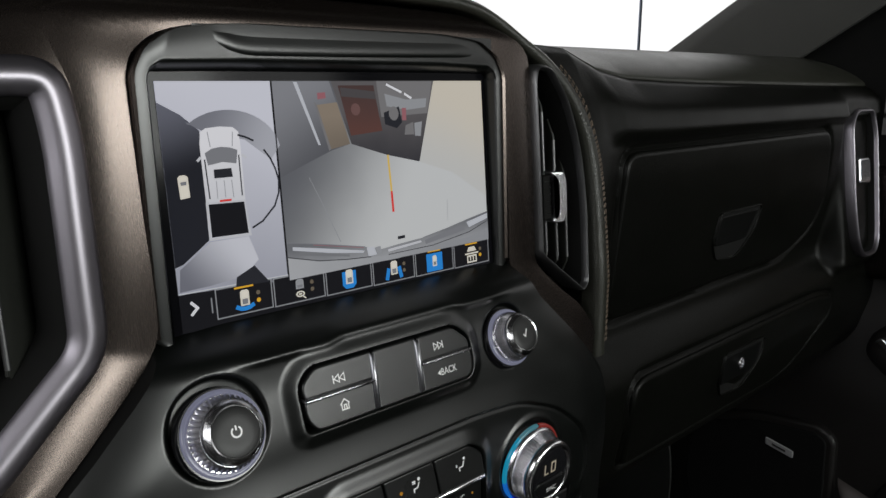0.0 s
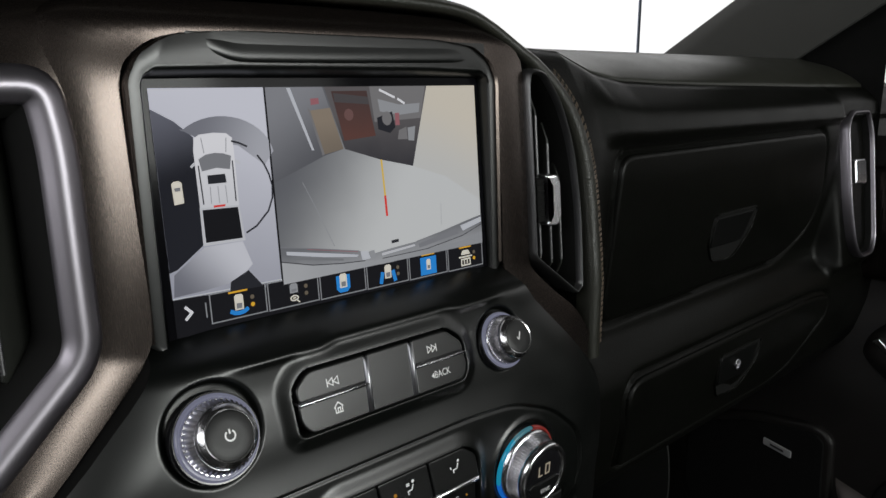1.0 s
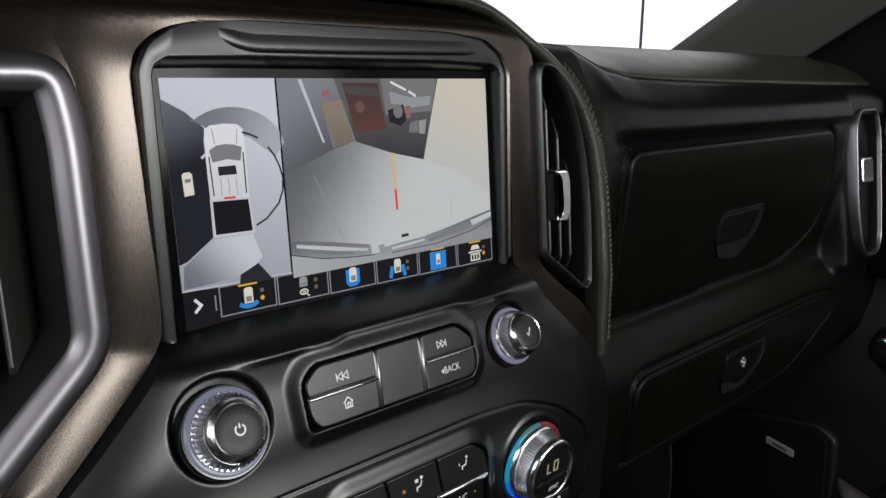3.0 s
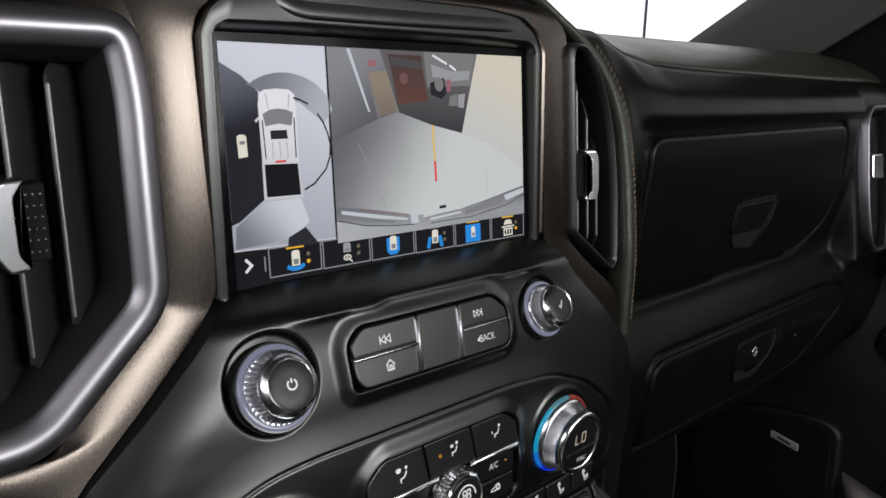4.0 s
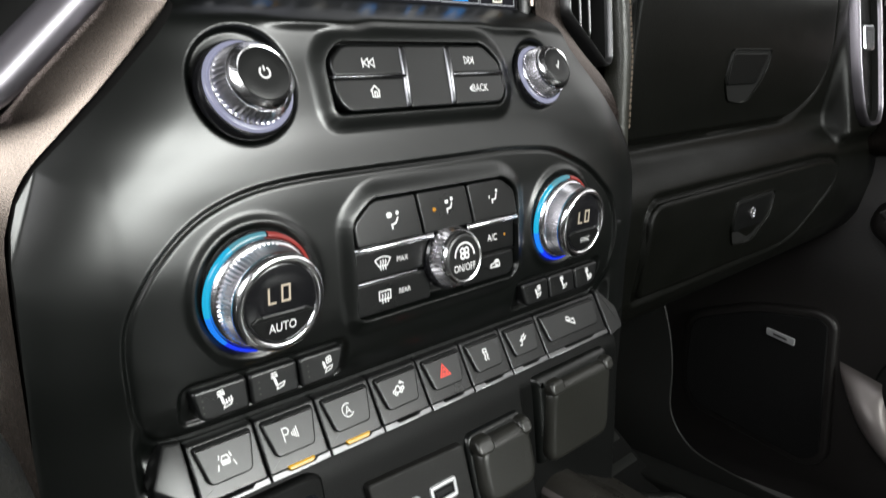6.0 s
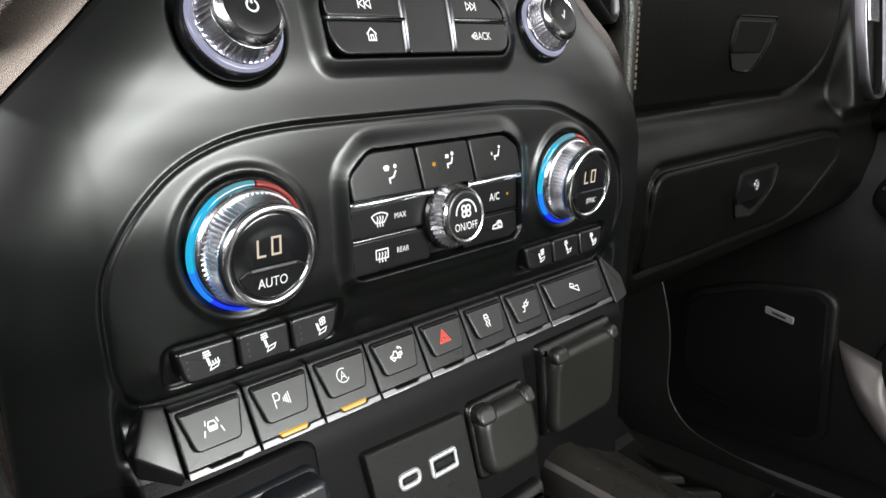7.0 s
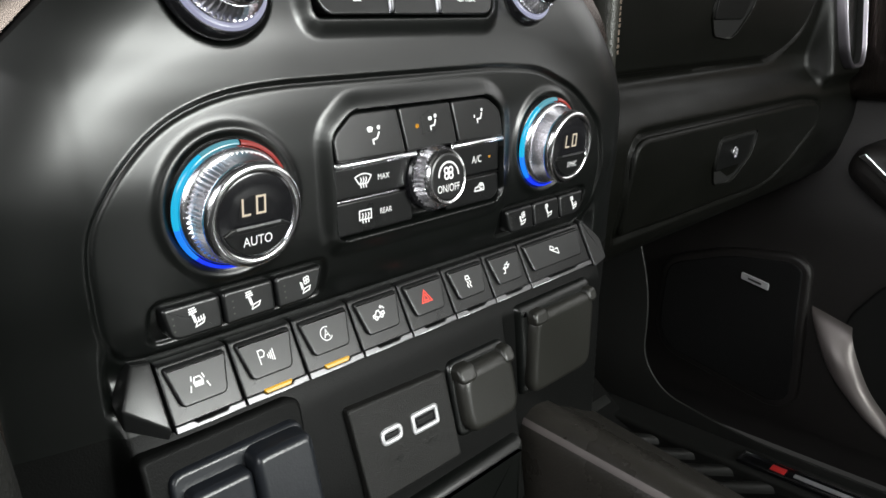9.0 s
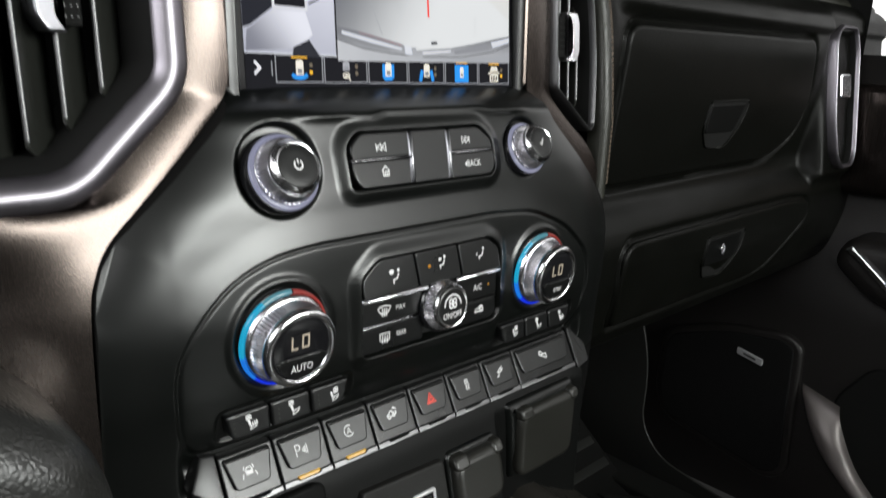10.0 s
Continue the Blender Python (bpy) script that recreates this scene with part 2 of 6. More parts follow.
def ribbon(lines, width, place, bm=None):
    """Flat strokes: each line is a list of (u, v); place(u, v) puts them in the world."""
    bm = bm or bmesh.new()
    for pts in lines:
        pts = [Vector(p) for p in pts]
        closed = (pts[0] - pts[-1]).length < 1e-9 and len(pts) > 2
        if closed:
            pts = pts[:-1]
        m, left, right = len(pts), [], []
        for i, p in enumerate(pts):
            a = pts[i - 1] if i or closed else p
            b = pts[(i + 1) % m] if i < m - 1 or closed else p
            u = (p - a).normalized() if (p - a).length > 1e-9 else (b - p).normalized()
            v = (b - p).normalized() if (b - p).length > 1e-9 else u
            n = Vector((-(u.y + v.y), u.x + v.x))
            n = n.normalized() / max(0.6, ((1 + u.dot(v)) / 2) ** 0.5) if n.length > 1e-6 else Vector((-u.y, u.x))
            left.append(bm.verts.new(place(*(p + n * width / 2))))
            right.append(bm.verts.new(place(*(p - n * width / 2))))
        for i in range(0 if closed else 1, m):
            bm.faces.new((left[i - 1], left[i], right[i], right[i - 1]))
    return bm


def blob(pts, place, bm=None):
    bm = bm or bmesh.new()
    bm.faces.new([bm.verts.new(place(*p)) for p in pts])
    return bm


def arc(cx, cy, r, a0, a1, n=14):
    return [(cx + r * math.cos(radians(a0 + (a1 - a0) * i / n)), cy + r * math.sin(radians(a0 + (a1 - a0) * i / n))) for i in range(n + 1)]


def on_face(cx, cz, y, size, tilt=0.0):
    """Places icon coordinates (-1..1) on a face that looks to -y and is tipped up by tilt degrees."""
    c, s = math.cos(radians(tilt)), math.sin(radians(tilt))
    return lambda u, v: (cx + u * size, y + v * size * s, cz + v * size * c)


def lettering(name, text, place, height, material, parent, width=1.0):
    """Letters of the built-in font as a flat mesh; place(u, v) takes units of the letters' height."""
    cu = bpy.data.curves.new("letters", "FONT")
    cu.body, cu.align_x, cu.align_y, cu.resolution_u = text, "CENTER", "CENTER", 3
    tmp = bpy.data.objects.new("letters", cu)
    scene.collection.objects.link(tmp)
    me = bpy.data.meshes.new_from_object(tmp.evaluated_get(bpy.context.evaluated_depsgraph_get()))
    bpy.data.objects.remove(tmp)
    bm = bmesh.new()
    bm.from_mesh(me)
    bpy.data.meshes.remove(me)
    for v in bm.verts:
        v.co = place(v.co.x * height * width * 1.4, v.co.y * height * 1.4)
    return part(name, bm, material, parent, smooth=0)

# ---- the dash: depth of its faces ----
def smooth01(t):
    t = np.clip(t, 0, 1)
    return t * t * (3 - 2 * t)


# left and right edge of the stack, by height
EDGE_Z = [0.34, 0.42, 0.483, 0.51, 0.540, 0.550, 0.558, 0.567, 0.577, 0.589, 0.604, 0.617, 0.628, 0.64]
EDGE_L = [-0.158, -0.1605, -0.1610, -0.1605, -0.1590, -0.1573, -0.1545, -0.1480, -0.1368, -0.1232, -0.1075, -0.0955, -0.0915, -0.0915]
EDGE_R = [0.158, 0.1760, 0.1745, 0.1728, 0.1690, 0.1640, 0.1575, 0.1490, 0.1390, 0.1270, 0.1125, 0.1045, 0.1025, 0.1025]
STACK_Z = [0.340, 0.385, 0.400, 0.430, 0.4400, 0.4445, 0.466, 0.472, 0.480, 0.500, 0.530, 0.548, 0.562, 0.578, 0.592, 0.600, 0.606, 0.6145, 0.6185, 0.6235, 0.640]
STACK_Y = [-0.062, -0.0545, -0.0515, -0.0435, -0.0410, -0.0385, -0.0250, -0.0290, -0.0335, -0.0360, -0.0362, -0.0352, -0.0336, -0.0306, -0.0270, -0.0248, -0.0238, -0.0228, -0.0150, 0.0030, 0.0080]


def softened(zs, ys, reach):
    """The profile through the points, with its corners rounded over reach metres."""
    z = np.arange(zs[0], zs[-1], 0.0005)
    y = np.interp(z, zs, ys)
    k = np.exp(-0.5 * (np.arange(-40, 41) * 0.0005 / reach) ** 2)
    return z, np.convolve(np.pad(y, 40, mode="edge"), k / k.sum(), mode="valid")


STACK_FINE = softened(STACK_Z, STACK_Y, 0.0032)
SMOOTH_FINE = softened([0.340, 0.440] + [z for z in STACK_Z if z > 0.479], [-0.0300, -0.0322] + [y for z, y in zip(STACK_Z, STACK_Y) if z > 0.479], 0.006)


def line_distance(px, pz, pts):
    d = np.full(np.shape(px), 1e9)
    for (ax, az), (bx, bz) in zip(pts, pts[1:]):
        ex, ez = bx - ax, bz - az
        t = np.clip(((px - ax) * ex + (pz - az) * ez) / (ex * ex + ez * ez), 0, 1)
        d = np.minimum(d, np.hypot(px - ax - t * ex, pz - az - t * ez))
    return d


def stack_y(x, z):
    """Depth of the centre stack's face, which rolls back along its slanting shoulders and less along its sides."""
    channel = smooth01((x + 0.1335) / 0.005) * smooth01((0.1455 - x) / 0.005)
    y = np.interp(z, *STACK_FINE) * channel + np.interp(z, *SMOOTH_FINE) * (1 - channel)
    w = smooth01((z - 0.52) / 0.05)
    y = y + 0.0085 * (1 - w) * np.clip(1 - (x + 0.160) / 0.058, 0, 1) ** 2 + 0.0105 * w * np.clip(1 - (x + 0.160) / 0.105, 0, 1) ** 2 + 0.010 * np.clip(1 - (0.175 - x) / 0.045, 0, 1) ** 2
    # the panel right of the middle sockets stays upright while the middle block leans out
    y = np.where(z < 0.4415, y + (np.maximum(y, -0.0415) - y) * smooth01((x - 0.0525) / 0.003), y)
    for ex, side in ((EDGE_L, -1), (EDGE_R, 1)):
        d = line_distance(x, z, [(ex[4], EDGE_Z[4]), (ex[7], EDGE_Z[7]), (ex[11], EDGE_Z[11]), (ex[11] - side * 0.03, 0.65)])
        y = y + 0.0035 * w * np.clip(1 - d / 0.022, 0, 1) ** 2
    return y


def trim_y(x, z):
    return -0.0025 + 0.09 * (z - 0.66)


def screen_y(z):
    return 0.006 + 0.09 * (z - 0.719)


GLOVE_Z = [0.37, 0.385, 0.405, 0.45, 0.488, 0.497, 0.510, 0.520, 0.535, 0.56, 0.60, 0.65, 0.675, 0.695, 0.712, 0.718, 0.728, 0.740, 0.7455]
GLOVE_Y = [0.075, 0.052, 0.040, 0.030, 0.028, 0.031, 0.040, 0.050, 0.052, 0.047, 0.041, 0.036, 0.036, 0.042, 0.053, 0.060, 0.072, 0.100, 0.140]


GLOVE_FINE = softened(GLOVE_Z, GLOVE_Y, 0.0035)


def glove_y(x, z):
    return np.interp(z, *GLOVE_FINE)


def polygon_distance(px, pz, pts):
    """Signed distance to a polygon, negative inside."""
    d = np.full(px.shape, 1e9)
    inside = np.zeros(px.shape, bool)
    for i, (bx, bz) in enumerate(pts):
        ax, az = pts[i - 1]
        ex, ez = bx - ax, bz - az
        t = np.clip(((px - ax) * ex + (pz - az) * ez) / (ex * ex + ez * ez + 1e-18), 0, 1)
        d = np.minimum(d, np.hypot(px - ax - t * ex, pz - az - t * ez))
        cross = (az > pz) != (bz > pz)
        inside ^= cross & (px < ex * (pz - az) / (ez if abs(ez) > 1e-12 else 1e-12) + ax)
    return np.where(inside, -d, d)


def sheet(X, Y, Z):
    """A skin over a grid of points."""
    rows, cols = X.shape
    i = np.arange(rows * cols).reshape(rows, cols)
    quads = np.stack([i[:-1, :-1], i[:-1, 1:], i[1:, 1:], i[1:, :-1]], axis=-1).reshape(-1, 4)
    me = bpy.data.meshes.new("skin")
    me.from_pydata(np.stack([X, Y, Z], axis=-1).reshape(-1, 3).tolist(), [], quads.tolist())
    bm = bmesh.new()
    bm.from_mesh(me)
    bm.verts.ensure_lookup_table()
    bpy.data.meshes.remove(me)
    return bm


AUDIO_POD = rounded([(-0.0445, 0.5785), (0.0475, 0.5785), (0.0515, 0.5835), (0.0505, 0.5970), (0.0410, 0.6045), (-0.0385, 0.6045), (-0.0455, 0.5985)], [0.003, 0.003, 0.004, 0.004, 0.005, 0.004, 0.004])
CLIMATE_POD = rounded([(-0.0415, 0.4965), (0.0505, 0.4965), (0.0540, 0.5005), (0.0525, 0.5385), (0.0440, 0.5450), (-0.0330, 0.5450), (-0.0430, 0.5370)], [0.004, 0.004, 0.004, 0.004, 0.005, 0.004, 0.004])
CLIMATE_LINE = rounded([(-0.1255, 0.4700), (0.1370, 0.4680), (0.1420, 0.5000), (0.1370, 0.5220), (0.1130, 0.5420), (0.0830, 0.5540), (0.0500, 0.5565), (-0.0660, 0.5562), (-0.0880, 0.5540),
                        (-0.1075, 0.5465), (-0.1230, 0.5320), (-0.1315, 0.5180), (-0.1330, 0.5050), (-0.1315, 0.4830)], 0.010)

def build_stack():
    zs = np.concatenate([np.linspace(0.345, 0.44, 50), np.linspace(0.4415, 0.626, 330)])
    u = np.linspace(0, 1, 520)
    Z, U = np.meshgrid(zs, u, indexing="ij")
    L, R = np.interp(Z, EDGE_Z, EDGE_L), np.interp(Z, EDGE_Z, EDGE_R)
    X = L + (R - L) * U
    Y = stack_y(X, Z)
    for pod, reach, drop in ((AUDIO_POD, 0.006, 0.0080), (CLIMATE_POD, 0.006, 0.0080)):
        d = polygon_distance(X, Z, pod)
        Y = Y - 0.0026 * smooth01(1 - np.maximum(d, 0) / 0.0085) + drop * smooth01(1 - (d + 0.0004) / 0.0012)
    d = polygon_distance(X, Z, CLIMATE_LINE)
    Y = Y + 0.0008 * np.exp(-(d / 0.0009) ** 2) - 0.0014 * smooth01(d / 0.002) * np.clip(1 - (d - 0.002) / 0.014, 0, 1) ** 2 * smooth01((Z - 0.480) / 0.02)
    for cx, cz, r, h in ((-0.0795, 0.5900, 0.0210, 0.0), (0.0790, 0.5905, 0.0172, 0.0), (-0.0853, 0.5188, 0.0250, 0.0012), (0.0898, 0.5188, 0.0245, 0.0012)):
        q = np.hypot(X - cx, Z - cz)
        Y = Y - h * np.exp(-((q - r) / 0.0020) ** 2) + (0.0035 if h == 0 else 0.0003) * smooth01((r - q) / 0.0035)
    # sunk beds of the seat buttons
    for x0, x1 in ((-0.1155, -0.047), (0.059, 0.1285)):
        d = polygon_distance(X, Z, rounded(rect(x0, 0.4755, x1, 0.4895), 0.004))
        Y = Y + 0.0022 * smooth01(1 - d / 0.0022)
    # wavy lip below the display
    lip = 0.6120 + 0.0015 * smooth01((X + 0.03) / 0.012) * smooth01((0.055 - X) / 0.012)
    Y = Y - 0.0016 * np.exp(-((Z - lip) / 0.0022) ** 2) * smooth01((X + 0.075) / 0.02) * smooth01((0.09 - X) / 0.02)
    stack = empty("dash_centre", (X0, 0.0, 0.345), "matte black moulded plastic centre panel of the dashboard", "dashboard")
    cut = int(np.searchsorted(zs, 0.4480))
    for name, r0, r1, material, label in (("face", cut - 1, len(zs), M_PANEL, "smooth satin black face"), ("lower_panel", 0, cut, M_LOWER, "dull black lower panel")):
        bm = sheet(X[r0:r1], Y[r0:r1], Z[r0:r1])
        bmesh.ops.remove_doubles(bm, verts=bm.verts, dist=0.00005)
        bmesh.ops.recalc_face_normals(bm, faces=bm.faces)
        part(name, bm, material, stack, label, smooth=85)
    # walls back into the dash along both edges; their material holds the gap's shade
    for col, out in ((0, -0.0002), (-1, 0.0002)):
        bm = loft([[(X[i, col], Y[i, col], Z[i, col]) for i in range(len(zs))], [(X[i, col] + out, 0.10, Z[i, col]) for i in range(len(zs))]])
        bmesh.ops.recalc_face_normals(bm, faces=bm.faces)
        part("side_wall", bm, M_DARK, stack, "panel side with the gap's shade in its colour", smooth=60)


build_stack()

# ---- bronze trim that frames the screen ----
TRIM_IN = [(-0.1618, 0.40), (-0.1622, 0.45), (-0.1618, 0.50), (-0.1602, 0.54), (-0.1570, 0.5535), (-0.1505, 0.5655), (-0.137, 0.578), (-0.1240, 0.5895), (-0.1040, 0.6085), (-0.0960, 0.6175), (-0.0918, 0.6285), (-0.0922, 0.66), (-0.0930, 0.70),
           (-0.0925, 0.722), (-0.0875, 0.7310), (-0.0750, 0.7380), (-0.05, 0.7410), (0.0055, 0.7410), (0.061, 0.7410), (0.0855, 0.7380), (0.0975, 0.7310), (0.102, 0.722), (0.103, 0.70), (0.103, 0.66),
           (0.103, 0.6285), (0.1050, 0.6175), (0.1095, 0.6085), (0.1280, 0.5900), (0.1500, 0.5685), (0.1700, 0.5440)]
TRIM_OUT = [(-0.190, 0.40), (-0.190, 0.45), (-0.190, 0.50), (-0.190, 0.54), (-0.190, 0.562), (-0.186, 0.579), (-0.172, 0.5800), (-0.156, 0.5805), (-0.1365, 0.5990), (-0.1155, 0.6190), (-0.1110, 0.6280), (-0.1100, 0.66), (-0.1100, 0.70),
            (-0.1110, 0.718), (-0.1160, 0.738), (-0.1080, 0.7495), (-0.065, 0.7530), (0.0055, 0.7540), (0.066, 0.7530), (0.0900, 0.7510), (0.1080, 0.7440), (0.1255, 0.7320), (0.1265, 0.70), (0.1265, 0.66),
            (0.1265, 0.6280), (0.1270, 0.6190), (0.1320, 0.6120), (0.147, 0.5990), (0.165, 0.5850), (0.1815, 0.5640)]


def catmull(pts, n):
    out = []
    for i in range(len(pts) - 1):
        p0, p1, p2, p3 = Vector(pts[max(0, i - 1)]), Vector(pts[i]), Vector(pts[i + 1]), Vector(pts[min(len(pts) - 1, i + 2)])
        for k in range(n):
            t = k / n
            out.append(0.5 * (2 * p1 + (p2 - p0) * t + (2 * p0 - 5 * p1 + 4 * p2 - p3) * t * t + (3 * p1 - p0 - 3 * p2 + p3) * t ** 3))
    out.append(Vector(pts[-1]))
    return out


def corner_roll(x, z):
    """How far the trim falls back towards the driver's side and over its top."""
    return 0.030 * float(smooth01((z - 0.712) / 0.045)) * float(smooth01((-0.092 - x) / 0.095)) + 0.010 * float(smooth01((z - 0.738) / 0.016)) ** 2


def build_trim():
    a, b = catmull(TRIM_IN, 4), catmull(TRIM_OUT, 4)
    rows, steps = [], 9
    for k in range(-1, steps + 2):
        t = min(1, max(0, k / steps))
        row = []
        for p, q in zip(a, b):
            v = p.lerp(q, t)
            y = trim_y(v.x, v.y)
            y = y if v.y > 0.62 else y - (0.14 if v.x < 0 else 0.06) * (0.62 - max(v.y, 0.54))
            y += t * (0.002 * float(smooth01((0.665 - v.y) / 0.11)) + 0.006 * float(smooth01((0.578 - v.y) / 0.03)))
            bulge = 0.0007 * (1 - (2 * t - 1) ** 2) + 0.0022 * (1 - t) * float(smooth01((0.742 - v.y) / 0.02)) * float(smooth01((v.y - 0.60) / 0.06))
            row.append((v.x, y - bulge + corner_roll(v.x, v.y) + (0.008 if k in (-1, steps + 1) else 0), v.y))
        rows.append(row)
    bm = loft(rows)
    low = catmull([(-0.26, 0.7285), (-0.20, 0.7285), (-0.15, 0.7285), (-0.126, 0.7262), (-0.1160, 0.7210), (-0.1105, 0.7120)], 4)
    high = catmull([(-0.26, 0.7520), (-0.20, 0.7525), (-0.15, 0.7530), (-0.125, 0.7525), (-0.108, 0.7500), (-0.098, 0.7440)], 4)
    rows = []
    for k in range(-1, 8):
        t = max(0, k) / 7
        rows.append([(v.x, trim_y(v.x, v.y) + 0.0003 + corner_roll(v.x, v.y) + (0.008 if k < 0 else 0), v.y) for v in (p.lerp(q, t) for p, q in zip(low, high))])
    loft(rows, bm=bm)
    bmesh.ops.recalc_face_normals(bm, faces=bm.faces)
    return plain("dash_trim", bm, M_TRIM, "brushed dark bronze metal trim arching round the screen", "dashboard trim", smooth=60)


build_trim()

# ---- padded hood of the dash over and beside the trim ----
HOOD = [(-0.60, 0.700), (-0.45, 0.730), (-0.30, 0.7510), (-0.20, 0.7535), (-0.13, 0.7540), (-0.05, 0.7555), (0.0055, 0.7560), (0.061, 0.7555), (0.090, 0.7530), (0.108, 0.7465), (0.126, 0.7360), (0.141, 0.7270), (0.156, 0.7140),
        (0.1690, 0.6970), (0.1780, 0.6740), (0.1825, 0.6450), (0.1845, 0.6000), (0.1850, 0.5550), (0.1855, 0.5450)]


def build_hood():
    a = catmull(HOOD, 5)
    n, rows = len(a), []
    normals = []
    for i, p in enumerate(a):
        d = (a[min(n - 1, i + 1)] - a[max(0, i - 1)]).normalized()
        normals.append(Vector((-d.y, d.x)))
    for off, dy in ((0.0, 0.018), (0.0, 0.008), (0.0010, 0.0055), (0.003, 0.0045), (0.005, 0.0055), (0.0072, 0.009), (0.0085, 0.014), (0.0095, 0.022), (0.0105, 0.04), (0.0100, 0.08), (0.006, 0.2), (0.0, 0.42)):
        row = []
        for p, m in zip(a, normals):
            w = float(smooth01((p.x - 0.08) / 0.10))
            k = 1.0 + 0.9 * w
            row.append((p.x + m.x * off * k, trim_y(p.x, max(p.y, 0.6)) + dy - 0.005 * w - 0.001, p.y + m.y * off))
        rows.append(row)
    bm = loft(rows)
    bmesh.ops.recalc_face_normals(bm, faces=bm.faces)
    hood = plain("dash_hood", bm, M_LEATHER, "black leather-grained padded dash hood with stitching", "dashboard", smooth=60)
    # stitches along the padded edge
    for off, dy in ((0.0036, 0.0038), (0.0048, 0.0046)):
        bm = bmesh.new()
        pts = [(p + m * off * (1.0 + 0.9 * float(smooth01((p.x - 0.08) / 0.10))), trim_y(p.x, max(p.y, 0.6)) + dy - 0.0014 - 0.005 * float(smooth01((p.x - 0.08) / 0.10))) for p, m in zip(a, normals) if 0.146 < p.x and p.y > 0.555]
        pos = 0.0
        for (p, y0), (q, y1) in zip(pts, pts[1:]):
            length = (q - p).length
            k = max(1, round(length / 0.0036))
            for j in range(k):
                s, e = p.lerp(q, (j + 0.15) / k), p.lerp(q, (j + 0.85) / k)
                w = (e - s).normalized() * 0.00035
                nn = Vector((-w.y, w.x))
                quad = [bm.verts.new((v.x, y0 + (y1 - y0) * j / k + dd, v.y)) for v, dd in ((s - nn, 0), (s, -0.0005), (s + nn, 0), (e + nn, 0), (e, -0.0005), (e - nn, 0))]
                bm.faces.new((quad[0], quad[1], quad[4], quad[5]))
                bm.faces.new((quad[1], quad[2], quad[3], quad[4]))
        tagged(part("stitching", bm, M_STITCH, hood, "tan stitch line", smooth=0), kind="stuff")


build_hood()

# ---- passenger side of the dash ----
GLOVE_UP = rounded([(0.274, 0.530), (0.600, 0.533), (0.655, 0.560), (0.672, 0.600), (0.660, 0.640), (0.650, 0.671), (0.268, 0.671)], [0.018, 0.04, 0.03, 0.03, 0.03, 0.026, 0.022], 6)
GLOVE_LOW = rounded([(0.290, 0.405), (0.600, 0.402), (0.690, 0.460), (0.690, 0.485), (0.640, 0.491), (0.284, 0.491)], [0.012, 0.04, 0.03, 0.012, 0.02, 0.026], 6)


def build_passenger_dash():
    zs = np.concatenate([np.linspace(0.37, 0.70, 190), np.linspace(0.702, 0.7455, 34)])
    xs = np.concatenate([np.linspace(0.172, 0.30, 66), np.linspace(0.304, 0.90, 150)])
    Z, X = np.meshgrid(zs, xs, indexing="ij")
    Y = glove_y(X, Z)
    # the leather runs on from the hood's edge and falls back to the glove boxes
    blend = smooth01((0.272 - X) / 0.085) * smooth01((Z - 0.49) / 0.06) * smooth01((0.722 - Z) / 0.075)
    Y = Y + (trim_y(X, np.maximum(Z, 0.6)) + 0.0060 + 0.03 * smooth01((0.197 - X) / 0.012) - Y) * blend
    for outline in (GLOVE_UP, GLOVE_LOW):
        d = polygon_distance(X, Z, outline)
        Y = Y + 0.0045 * np.exp(-(d / 0.0025) ** 2)
    # pod round the side vent
    pod = smooth01((X - 0.688) / 0.015) * smooth01((Z - 0.494) / 0.020) * smooth01((0.735 - Z) / 0.05)
    Y = Y + (0.0245 + 0.14 * (Z - 0.53) - Y) * pod
    # the padded upper band rolls over the glove box
    Y = Y - 0.007 * smooth01((Z - 0.672) / 0.012) * smooth01((0.716 - Z) / 0.02) * smooth01((X - 0.24) / 0.03)
    Y = Y + 0.0030 * np.exp(-((Z - 0.7175) / 0.0016) ** 2)
    crease = np.interp(X, [0.18, 0.229, 0.269, 0.306, 0.36, 0.426, 0.656, 0.9], [0.7430, 0.7405, 0.7264, 0.7204, 0.7182, 0.7166, 0.7135, 0.7110])
    Z = np.where(Z > 0.7175, crease + (Z - 0.7175) * (0.7465 - crease) / 0.028, np.where(Z > 0.675, 0.675 + (Z - 0.675) * (crease - 0.675) / 0.0425, Z))
    dash = empty("passenger_dash", (0.5, 0.14, 0.37), "black soft-touch passenger side of the dashboard", "dashboard")
    cut = int(np.searchsorted(zs, 0.7175))
    bm = sheet(X[cut:], Y[cut:], Z[cut:])
    loft([[(x, 0.14, z) for x, z in zip(xs, Z[-1])], [(x, 0.20, z - 0.0015) for x, z in zip(xs, Z[-1])], [(x, 0.42, 0.728) for x in xs]], bm=bm)
    bmesh.ops.recalc_face_normals(bm, faces=bm.faces)
    # leather-like top; its paler colour also stands in for windscreen light
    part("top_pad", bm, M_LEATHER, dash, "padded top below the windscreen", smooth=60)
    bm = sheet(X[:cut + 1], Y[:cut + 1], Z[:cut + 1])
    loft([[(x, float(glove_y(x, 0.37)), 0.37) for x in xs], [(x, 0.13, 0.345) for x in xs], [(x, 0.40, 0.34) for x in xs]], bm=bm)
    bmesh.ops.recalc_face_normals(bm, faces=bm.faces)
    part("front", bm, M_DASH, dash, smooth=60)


build_passenger_dash()


